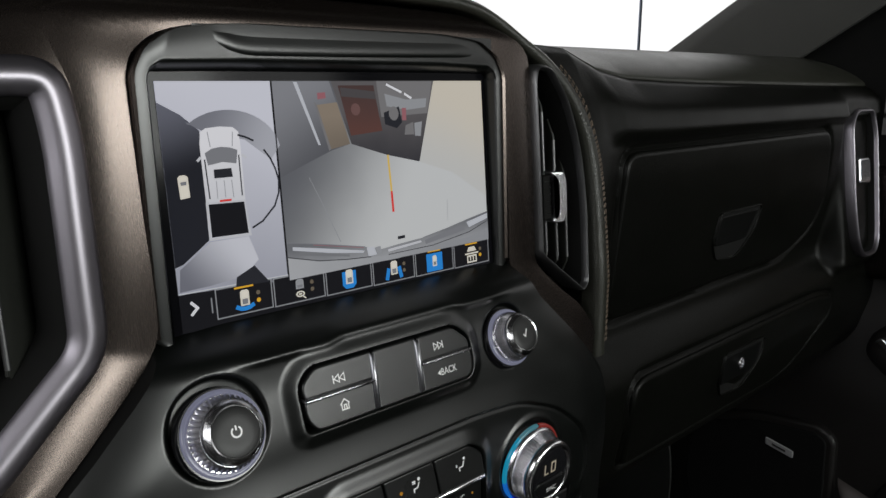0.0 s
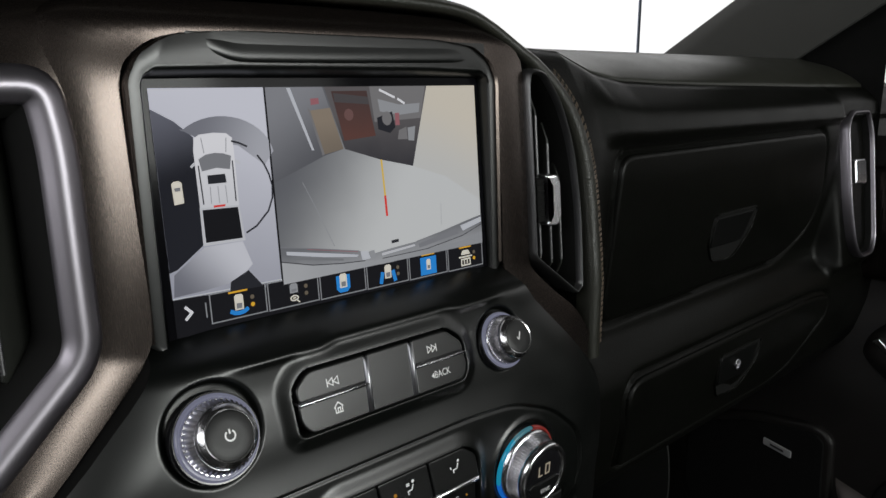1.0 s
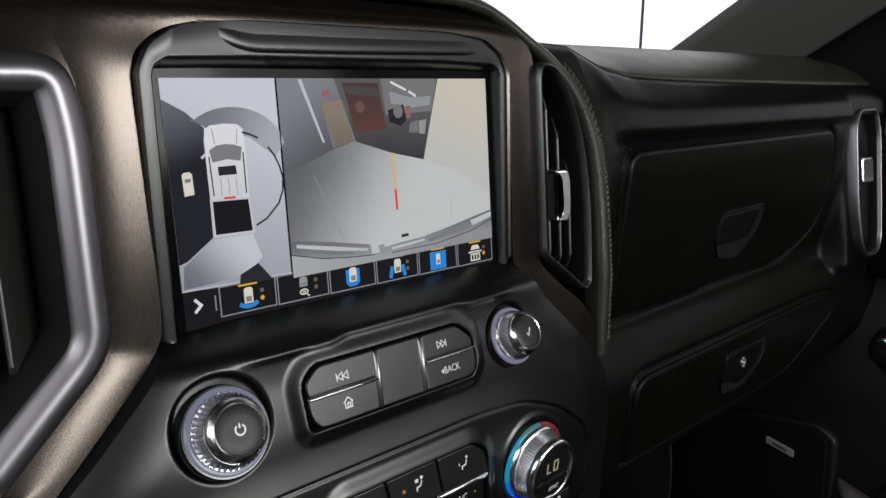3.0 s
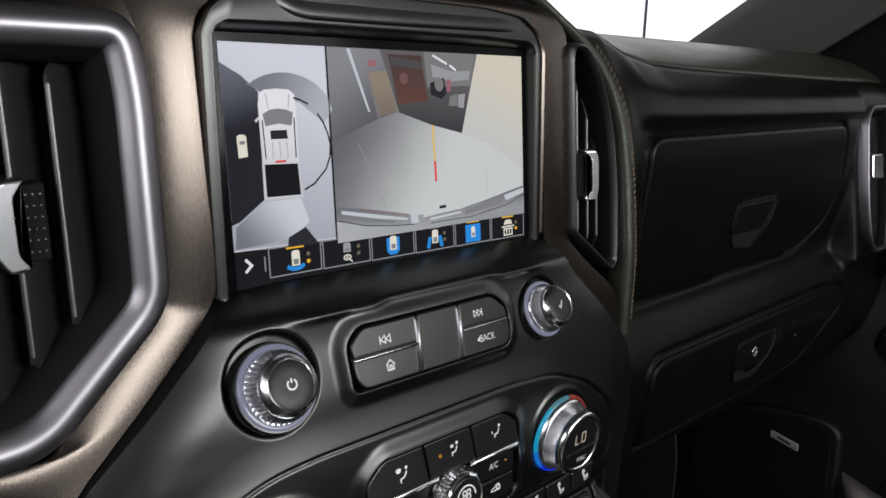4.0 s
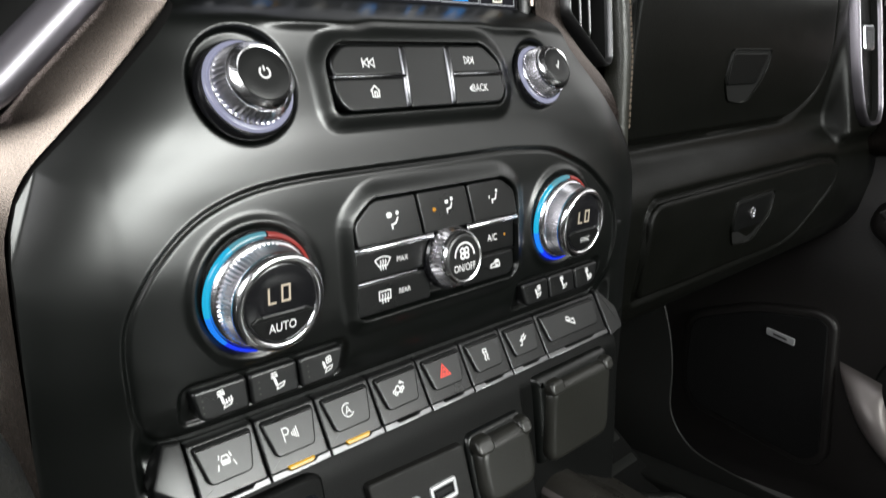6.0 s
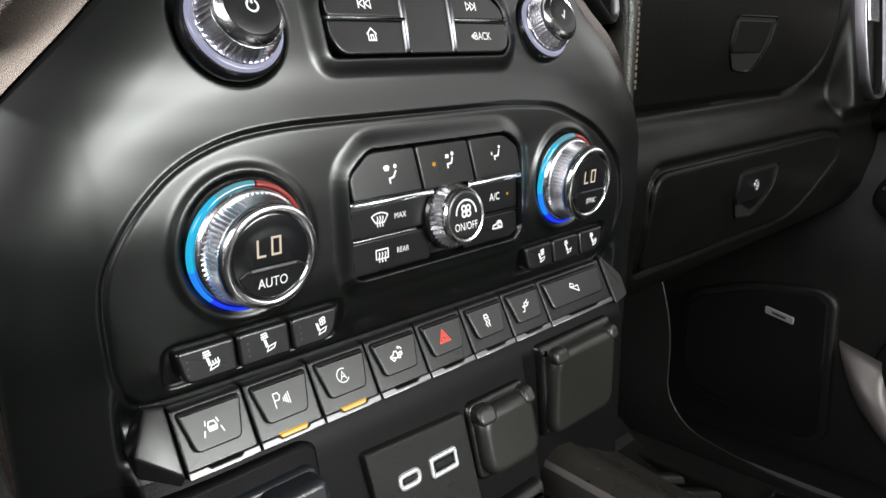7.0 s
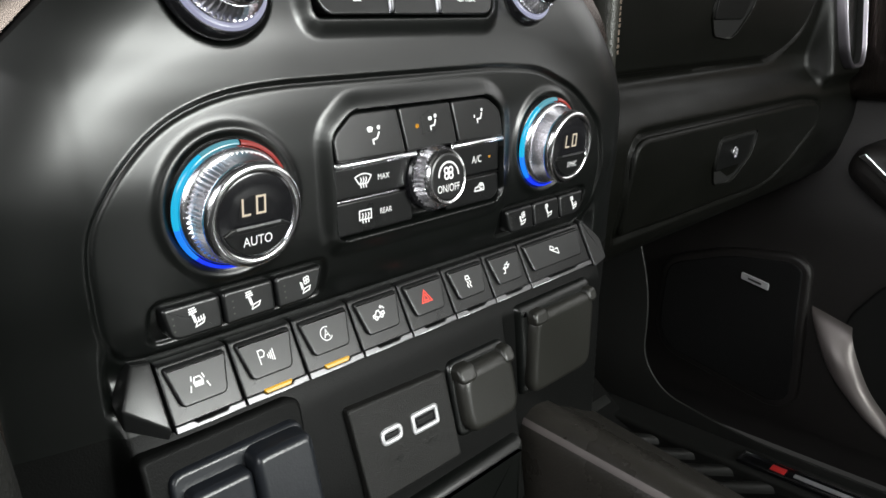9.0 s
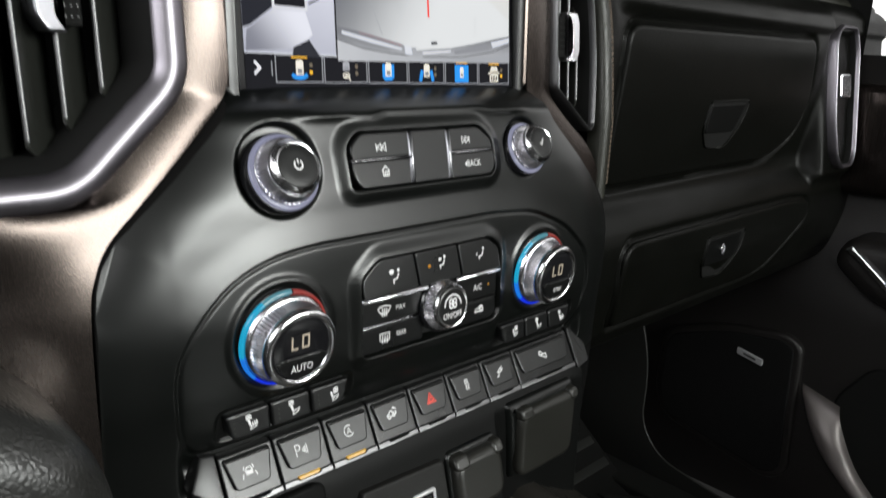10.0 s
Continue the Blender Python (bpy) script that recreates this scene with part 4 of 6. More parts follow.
art("bumper_dark", [(0.735, 0.800), (0.885, 0.757), (0.898, 0.785), (0.738, 0.822)], "mid", rear_view, 7)
art("bumper_dark", [(0.32, 0.752), (0.47, 0.802), (0.47, 0.812), (0.32, 0.766)], "wall", rear_view, 7)
art("bumper_badge", [(0.527, 0.784), (0.552, 0.786), (0.560, 0.826), (0.532, 0.828)], "grey", rear_view, 7)
art("bumper_badge", [(0.556, 0.790), (0.574, 0.788), (0.577, 0.820), (0.563, 0.826)], "steel", rear_view, 7)
art_line("bumper_edge", [[(0.284, 0.699), (0.40, 0.736), (0.523, 0.779)]], 0.0020, "mid", rear_view, 8)
art_line("bumper_edge", [[(0.284, 0.765), (0.374, 0.805), (0.462, 0.823), (0.54, 0.832)]], 0.0022, "dark", rear_view, 8)
art_line("bumper_edge", [[(0.60, 0.838), (0.766, 0.834), (0.912, 0.800), (0.997, 0.755)]], 0.0020, "dark", rear_view, 8)
art_line("bumper_edge", [[(0.727, 0.785), (0.826, 0.758), (0.917, 0.728), (0.997, 0.704)]], 0.0016, "wall", rear_view, 8)
art_line("red_reflection", [[(0.36, 0.728), (0.43, 0.752), (0.518, 0.782)]], 0.0014, "pink", rear_view, 8)
art("hitch_mark", [(0.636, 0.757), (0.662, 0.755), (0.662, 0.770), (0.636, 0.772)], "dark", rear_view, 8)

# menu tiles
art_line("menu_line", [[(0, 0.838), (0.283, 0.843)]], 0.003, "grey", menu_bar, 2)
art_line("chevron", [[(0.026, 0.877), (0.041, 0.905), (0.025, 0.932)]], 0.0065, "white", menu_bar, 2)
art_line("separator", [[(0.076, 0.876), (0.076, 0.94)]], 0.003, "line", menu_bar, 2)
for i in range(6):
    u0, u1 = 0.087 + 0.1525 * i, 0.087 + 0.1525 * i + 0.1455
    v0, v1 = 0.846 + 0.0025 * i, 0.970 + 0.0025 * i
    tile = part("menu_tile", blob([(u0, v0), (u1, v0), (u1, v1), (u0, v1)], S(2)), D["black"], screen, smooth=0)
    uc = u0 + 0.072
    art_line("tile_frame", [[(u0, v0), (u1, v0), (u1, v1), (u0, v1), (u0, v0)]], 0.0028, "line", tile, 3)
    art("tab", [(uc - 0.025, v0 + 0.006), (uc + 0.025, v0 + 0.006), (uc + 0.025, v0 + 0.0135), (uc - 0.025, v0 + 0.0135)], "amber" if i in (0, 4, 5) else "line", tile, 4)
    if i == 4:
        art("blue_field", [(uc - 0.031, v0 + 0.022), (uc + 0.031, v0 + 0.022), (uc + 0.031, v1 - 0.008), (uc - 0.031, v1 - 0.008)], "blue", tile, 4)
    if i == 2:
        art("blue_field", [(uc - 0.022, v0 + 0.03), (uc + 0.022, v0 + 0.03), (uc + 0.022, v1 - 0.03), (uc + 0.012, v1 - 0.012), (uc - 0.012, v1 - 0.012), (uc - 0.022, v1 - 0.03)], "blue", tile, 4)
    if i == 0:
        art_line("blue_sweep", [[(uc - 0.024, v1 - 0.034), (uc - 0.012, v1 - 0.023), (uc, v1 - 0.020), (uc + 0.012, v1 - 0.023), (uc + 0.024, v1 - 0.034)]], 0.010, "blue", tile, 4)
    if i == 3:
        art_line("blue_side", [[(uc - 0.018, v0 + 0.055), (uc - 0.026, v1 - 0.012)], [(uc + 0.018, v0 + 0.055), (uc + 0.026, v1 - 0.012)]], 0.012, "blue", tile, 4)
    if i < 5:
        top, bot = (v0 + 0.022, v1 - 0.034) if i != 1 else (v0 + 0.022, v0 + 0.066)
        wdt = 0.0115 if i != 4 else 0.008
        top = top if i != 4 else v0 + 0.034
        key = "ivory" if i != 1 else "steel"
        art("car_icon", [(uc - wdt, top + 0.008), (uc - wdt * 0.6, top), (uc + wdt * 0.6, top), (uc + wdt, top + 0.008), (uc + wdt, bot), (uc - wdt, bot)], key, tile, 5)
        art("car_icon_bed", [(uc - wdt * 0.65, (top + bot) / 2 + 0.004), (uc + wdt * 0.65, (top + bot) / 2 + 0.004), (uc + wdt * 0.65, bot - 0.006), (uc - wdt * 0.65, bot - 0.006)], "mid", tile, 6)
    if i == 1:
        art_line("magnifier", [arc(uc, v1 - 0.034, 0.011, 0, 360, 12), [(uc + 0.008, v1 - 0.022), (uc + 0.015, v1 - 0.010)], [(uc - 0.005, v1 - 0.034), (uc + 0.005, v1 - 0.034)]], 0.0035, "ivory", tile, 5)
    if i == 5:
        art("trailer_icon", [(uc - 0.012, v0 + 0.026), (uc + 0.012, v0 + 0.026), (uc + 0.020, v0 + 0.05), (uc - 0.020, v0 + 0.05)], "ivory", tile, 5)
        art_line("trailer_line", [[(uc - 0.028, v0 + 0.062), (uc + 0.028, v0 + 0.062)], [(uc - 0.018, v0 + 0.075), (uc + 0.018, v0 + 0.075), (uc + 0.018, v0 + 0.108), (uc - 0.018, v0 + 0.108), (uc - 0.018, v0 + 0.075)], [(uc - 0.006, v0 + 0.08), (uc - 0.006, v0 + 0.10)], [(uc + 0.006, v0 + 0.08), (uc + 0.006, v0 + 0.10)]], 0.0045, "ivory", tile, 5)
    if i in (0, 1, 3, 5):
        du = 0.036
        asp = 1.78
        for j, key in ((0.045, "dim"), (0.078, "amber" if i in (0, 5) else "dim")):
            art("dot", [(uc + du + 0.0055 * math.cos(a), v0 + j + 0.0055 * asp * math.sin(a)) for a in np.linspace(0, 6.283, 12, endpoint=False)], key, tile, 5)

# ---- buttons and knobs of the stack ----
def face_button(parent, outline, y, icon, label, depth=0.007, bevel=0.0009, tilt=0.0, material=None, name="button"):
    zc = sum(p[1] for p in outline) / len(outline)
    k = math.tan(radians(tilt))
    b = part(name, slab(outline, lambda x, z: y + (z - zc) * k, depth, bevel), material or M_BUTTON, parent, label, smooth=50)
    if icon:
        cx, cz, size, lines, width, *fills = icon
        put = on_face(cx, cz, y + (cz - zc) * k - 0.00015, size, tilt)
        bm = ribbon(lines, width, put)
        for f in (fills[0] if fills else []):
            blob(f, put, bm)
        part("icon", bm, fills[1] if len(fills) > 1 else M_PRINT, b, "white printed symbol" if len(fills) < 2 else "red warning triangle symbol", smooth=0)
    return b


POWER_ICON = [arc(0, 0, 0.8, 125, 415, 20), [(0, 0.25), (0, 1.0)]]
CHECK_ICON = [[(-0.6, 0.0), (-0.2, -0.6), (0.65, 0.9)]]
HOME_ICON = [[(-0.9, 0.0), (0, 0.85), (0.9, 0.0)], [(-0.65, 0.1), (-0.65, -0.85), (0.65, -0.85), (0.65, 0.1)], [(-0.2, -0.85), (-0.2, -0.1), (0.25, -0.1), (0.25, -0.85)]]
PREV_ICON = [[(-1.2, -0.75), (-1.2, 0.75)], [(0, 0.7), (-1.05, 0), (0, -0.7), (0, 0.7)], [(1.15, 0.7), (0.1, 0), (1.15, -0.7), (1.15, 0.7)]]
NEXT_ICON = [[(-u, v) for u, v in ln] for ln in PREV_ICON]


def knob(parent, name, base, r, tall, tilt, ridge_seg, label, face_r, glow_ring):
    body = part(name, turned([(-0.004, r * 1.06, 0), (0.0008, r * 1.06, 0), (0.0016, r * 1.03, 0), (0.0016, r * 0.99, 0)], base, tilt, 64), M_BLACK, parent, label, smooth=40)
    if glow_ring:
        part("light_ring", turned([(0.0008, r * 1.0, 0), (0.0024, r * 0.99, 0), (0.0030, r * 0.965, 0), (0.0030, r * 0.925, 0), (0.0022, r * 0.90, 0)], base, tilt, 64), M_ICEWHITE, body, "thin pale lit ring", smooth=60)
    part("collar", turned([(0.0010, r * 0.90, 0), (0.0030, r * 0.885, 0), (0.0036, r * 0.86, 0), (0.0036, r * 0.82, 0)], base, tilt, 64), M_CHROME, body, "chrome collar", smooth=40)
    part("knurl", turned([(0.0030, r * 0.86, 0.0), (0.0038, r * 0.875, 0.0011), (tall * 0.55, r * 0.82, 0.0013), (tall * 0.70, r * 0.755, 0.0010), (tall * 0.73, r * 0.73, 0)], base, tilt, ridge_seg, 1), M_KNURL, body, "knurled chrome grip", smooth=25)
    part("rim", turned([(tall * 0.66, r * 0.70, 0), (tall * 0.72, face_r * 1.27, 0), (tall * 0.82, face_r * 1.27, 0), (tall * 0.89, face_r * 1.22, 0), (tall * 0.96, face_r * 1.10, 0), (tall * 1.0, face_r * 1.03, 0), (tall * 0.985, face_r * 0.985, 0), (tall * 0.98, face_r * 0.95, 0)], base, tilt, 64), M_SOFTRIM, body, "polished chrome rim", smooth=50)
    part("cap", turned([(tall * 0.9, face_r * 0.97, 0), (tall * 0.985, face_r * 0.97, 0), (tall * 0.997, face_r * 0.93, 0), (tall * 0.998, face_r * 0.5, 0)], base, tilt, 64), M_CAP, body, "matte black cap", smooth=40)
    return body


def axis_point(base, tilt, out):
    return (base[0], base[1] - out * math.cos(radians(tilt)), base[2] + out * math.sin(radians(tilt)))


audio = empty("audio_controls", (X0, -0.03, 0.578), "black audio button cluster with two chrome knobs", "audio controls")
KT = 24.0
for name, cx, icon, r, fr, lab in (("volume_knob", -0.0795, POWER_ICON, 0.0168, 0.0096, "chrome volume knob with power symbol"), ("tune_knob", 0.0790, CHECK_ICON, 0.0146, 0.0086, "chrome tuning knob with tick symbol")):
    base = (cx, -0.0280, 0.5889 if cx < 0 else 0.5894)
    kb = knob(audio, name, base, r, 0.0135, KT, 84, lab, fr, True)
    c = axis_point(base, KT, 0.0136)
    part("icon", ribbon(icon, 0.28, on_face(c[0], c[2], c[1] - 0.0001, 0.0024, KT)), M_PRINT, kb, "white printed symbol", smooth=0)

YA = -0.0306      # face of the audio buttons
TA = 17.0
gap = 0.0004
audio_cells = [
    ("seek_back_button", rounded([(-0.0440, 0.5922), (-0.0088, 0.5922), (-0.0078, 0.6038), (-0.0375, 0.6038), (-0.0445, 0.5980)], [0.0016, 0.0016, 0.0016, 0.003, 0.003]), (-0.0265, 0.5970, 0.0024, PREV_ICON, 0.22)),
    ("home_button", rounded([(-0.0445, 0.5840), (-0.0405, 0.5790), (-0.0098, 0.5790), (-0.0088, 0.5914), (-0.0445, 0.5914)], [0.003, 0.003, 0.0016, 0.0016, 0.0016]), (-0.0260, 0.5862, 0.0026, HOME_ICON, 0.2)),
    ("blank_panel", rounded([(-0.0090, 0.5790), (0.0162, 0.5790), (0.0178, 0.6038), (-0.0072, 0.6038)], 0.0016), None),
    ("seek_forward_button", rounded([(0.0180, 0.5922), (0.0496, 0.5922), (0.0492, 0.5965), (0.0405, 0.6038), (0.0186, 0.6038)], [0.0016, 0.0016, 0.003, 0.003, 0.0016]), (0.0300, 0.5975, 0.0023, NEXT_ICON, 0.22)),
    ("back_button", rounded([(0.0168, 0.5790), (0.0462, 0.5790), (0.0502, 0.5835), (0.0498, 0.5914), (0.0178, 0.5914)], [0.0016, 0.003, 0.003, 0.0016, 0.0016]), None),
]
for nm, outline, icon in audio_cells:
    zc = sum(p[1] for p in outline) / len(outline)
    y = YA + (zc - 0.5915) * math.tan(radians(TA))
    b = face_button(audio, outline, y, icon, "black audio button", tilt=TA, name=nm)
    if nm == "back_button":
        put = on_face(0.0335, 0.5855, y - 0.0002, 1.0, TA)
        lettering("lettering", "BACK", put, 0.0033, M_PRINT, b, 0.85)
        part("arrow", blob([(-0.0070, 0), (-0.0052, 0.0013), (-0.0052, -0.0013)], put), M_PRINT, b, smooth=0)
for x0, x1 in ((-0.0448, -0.0085), (0.0185, 0.0496)):
    part("chrome_strip", slab(rounded(rect(x0, 0.5912, x1, 0.5924), 0.0004), flat(YA - 0.0014), 0.005, 0.00055, steps=4), M_SATIN, audio, "thin chrome divider")
# ridges on the button edges; chrome tone puts their glint into the colour
for xx in (-0.0096, 0.0160):
    rows = []
    for ang in np.linspace(0, math.pi, 11):
        rows.append([(xx - 0.0004 + 0.0014 * math.cos(ang) + k * 0.0022, YA + (z - 0.5915) * math.tan(radians(TA)) - 0.0016 * math.sin(ang) * (0.2 if q in (0, 3) else 1), z) for q, (k, z) in enumerate(((0, 0.5798), (0.1, 0.5812), (0.9, 0.6014), (1, 0.6028)))])
    part("edge_ridge", loft(rows), M_RIM, audio, "raised button edge, metal-toned as a glint", smooth=80)

# ---- climate panel ----
climate = empty("climate_controls", (X0, -0.037, 0.496), "black climate control panel with two dials and a fan knob", "climate controls")
YC = -0.0360


def dot(cx, cy, r, n=10):
    return [(cx + r * math.cos(a), cy + r * math.sin(a)) for a in np.linspace(0, 2 * math.pi, n, endpoint=False)]


MODE_A = ([[(0.75, 0.3), (0.35, -0.35), (-0.25, -0.5), (-0.2, -1.0)]], [dot(0.7, 0.75, 0.24), [(-0.95, 0.75), (-0.75, 0.35), (-0.25, 0.35), (-0.05, 0.75), (-0.3, 0.95), (-0.7, 0.95)]])
MODE_B = ([[(0.65, 0.3), (0.35, -0.4), (-0.35, -0.5), (-0.3, -1.0)], [(-0.6, 0.35), (0.0, 0.35)], [(-0.6, 0.6), (0.0, 0.6)]], [dot(0.65, 0.72, 0.26)])
MODE_C = ([[(0.65, 0.5), (0.35, -0.25), (-0.35, -0.3), (-0.3, -0.8)], [(-0.85, -0.1), (-0.85, 0.3)]], [dot(0.7, 0.85, 0.22)])
DEFROST = [[(-1.35, 0.50)] + arc(0, -1.65, 2.55, 115, 65, 8) + [(1.35, 0.50), (0.70, -0.40), (-0.70, -0.40), (-1.35, 0.50)], [(-0.45, 0.45), (-0.32, 0.1), (-0.5, -0.25), (-0.38, -0.95)], [(0, 0.50), (0.12, 0.1), (-0.08, -0.25), (0.05, -0.95)], [(0.45, 0.45), (0.55, 0.1), (0.35, -0.25), (0.48, -0.95)]]
REARDEF = [[(-1, 0.75), (1, 0.75), (1, -0.45), (-1, -0.45), (-1, 0.75)], [(-0.5, 0.4), (-0.4, 0.1), (-0.55, -0.3), (-0.45, -0.95)], [(0, 0.4), (0.1, 0.1), (-0.05, -0.3), (0.05, -0.95)], [(0.5, 0.4), (0.6, 0.1), (0.45, -0.3), (0.55, -0.95)]]
RECIRC = [[(-1.1, -0.35), (-1.0, 0.1), (-0.4, 0.2), (0.1, 0.7), (0.7, 0.6), (0.95, 0.1), (0.95, -0.4), (-1.1, -0.35)], arc(0.35, 0.12, 0.3, 30, 330, 10)]

cells = [
    ("windscreen_and_floor_button", rounded([(-0.0428, 0.5268), (-0.0080, 0.5268), (-0.0102, 0.5442), (-0.0328, 0.5442), (-0.0432, 0.5362)], [0.0016, 0.0016, 0.0016, 0.003, 0.003]), (-0.0235, 0.5352, 0.0036, MODE_A[0], 0.21, MODE_A[1])),
    ("face_and_floor_button", rounded([(-0.0072, 0.5268), (0.0222, 0.5268), (0.0200, 0.5442), (-0.0094, 0.5442)], 0.0016), (0.0082, 0.5370, 0.0033, MODE_B[0], 0.21, MODE_B[1])),
    ("floor_button", rounded([(0.0230, 0.5268), (0.0525, 0.5268), (0.0520, 0.5382), (0.0438, 0.5442), (0.0208, 0.5442)], [0.0016, 0.0016, 0.003, 0.003, 0.0016]), (0.0370, 0.5365, 0.0033, MODE_C[0], 0.21, MODE_C[1])),
    ("windscreen_defrost_button", rounded(rect(-0.0424, 0.5118, -0.002, 0.5240), 0.0016), (-0.0285, 0.5180, 0.0030, DEFROST, 0.18)),
    ("rear_defrost_button", rounded([(-0.0412, 0.4972), (-0.002, 0.4972), (-0.002, 0.5106), (-0.0424, 0.5106), (-0.0420, 0.4990)], 0.0016), (-0.0278, 0.5038, 0.0030, REARDEF, 0.18)),
    ("air_conditioning_button", rounded(rect(0.0180, 0.5104, 0.0530, 0.5240), 0.0016), None),
    ("recirculation_button", rounded([(0.0180, 0.4972), (0.0500, 0.4972), (0.0536, 0.5008), (0.0530, 0.5092), (0.0180, 0.5092)], [0.0016, 0.003, 0.003, 0.0016, 0.0008]), (0.0400, 0.5038, 0.0030, RECIRC, 0.22)),
]
for nm, outline, icon in cells:
    top = nm in ("windscreen_and_floor_button", "face_and_floor_button", "floor_button")
    b = face_button(climate, outline, YC - (0.0018 if top else 0.0006), icon, "black climate button", tilt=(10 if top else 2), name=nm, bevel=0.0008)
    if nm == "air_conditioning_button":
        lettering("lettering", "A/C", on_face(0.0375, 0.5172, YC - 0.0009, 1.0, 2), 0.0034, M_PRINT, b, 0.85)
        part("indicator", slab(dot(0.0463, 0.5175, 0.0006), flat(YC - 0.0009), 0.001, 0.0002), M_AMBERDOT, b, "lit amber dot")
    if nm == "face_and_floor_button":
        part("indicator", slab(dot(-0.0005, 0.5362, 0.0009), flat(YC - 0.0022), 0.001, 0.0002), M_AMBERDOT, b, "lit amber dot")
    if nm == "windscreen_defrost_button":
        lettering("lettering", "MAX", on_face(-0.0182, 0.5182, YC - 0.0009, 1.0, 2), 0.0023, M_PRINT, b, 0.9)
    if nm == "rear_defrost_button":
        lettering("lettering", "REAR", on_face(-0.0172, 0.5042, YC - 0.0009, 1.0, 2), 0.0023, M_PRINT, b, 0.85)
for x0, x1 in ((-0.0435, -0.0015), (0.0190, 0.0532)):
    rows = [[(x, YC - 0.0022 - 0.0014 * math.sin(ang) * f, 0.52535 + 0.0013 * math.cos(ang)) for x, f in ((x0, 0.3), (x0 + 0.0008, 1), (x1 - 0.0008, 1), (x1, 0.3))] for ang in np.linspace(0, math.pi, 11)]
    part("chrome_bar", loft(rows), M_SATIN, climate, "satin chrome dividing bar", smooth=80)
part("thin_bar", slab(rounded(rect(-0.0424, 0.5108, -0.010, 0.5117), 0.0003), flat(YC - 0.0014), 0.004, 0.0003), M_SATIN, climate, "thin chrome line")
part("thin_bar", slab(rounded(rect(0.0190, 0.5094, 0.0530, 0.5101), 0.0003), flat(YC - 0.0010), 0.004, 0.0003), M_BUTTON, climate)

FB = (0.0085, -0.0355, 0.5140)
fan = part("fan_knob", turned([(-0.003, 0.0146, 0), (0.003, 0.0146, 0), (0.004, 0.0138, 0)], FB, 6, 64), M_BLACK, climate, "chrome fan speed knob")
part("knurl", turned([(0.003, 0.0137, 0), (0.004, 0.0137, 0.0010), (0.0080, 0.0128, 0.0010), (0.0092, 0.0120, 0.0004), (0.0094, 0.0115, 0)], FB, 6, 80, 1), M_KNURL, fan, "knurled chrome grip", smooth=25)
part("rim", turned([(0.0088, 0.0118, 0), (0.0106, 0.0116, 0), (0.0114, 0.0108, 0), (0.0112, 0.0100, 0)], FB, 6, 64), M_CHROME, fan, "polished chrome rim")
part("cap", turned([(0.0100, 0.0102, 0), (0.0111, 0.0101, 0), (0.0114, 0.0090, 0)], FB, 6, 48), M_BUTTON, fan, "matte black cap")
fc = axis_point(FB, 6, 0.0116)
lettering("lettering", "ON/OFF", on_face(fc[0], fc[2] - 0.0046, fc[1] - 0.0003, 1.0, 6), 0.0032, M_PRINT, fan, 0.82)
part("icon", ribbon([arc(0, 0, 1.0, 0, 180, 14), dot(-0.22, 0.42, 0.2) + [(-0.02, 0.42)], dot(0.22, 0.42, 0.2) + [(0.42, 0.42)], dot(-0.22, 0.02, 0.2) + [(-0.02, 0.02)], dot(0.22, 0.02, 0.2) + [(0.42, 0.02)]], 0.14, on_face(fc[0], fc[2] + 0.0006, fc[1] - 0.0002, 0.0058, 6)), M_PRINT, fan, "white fan symbol", smooth=0)


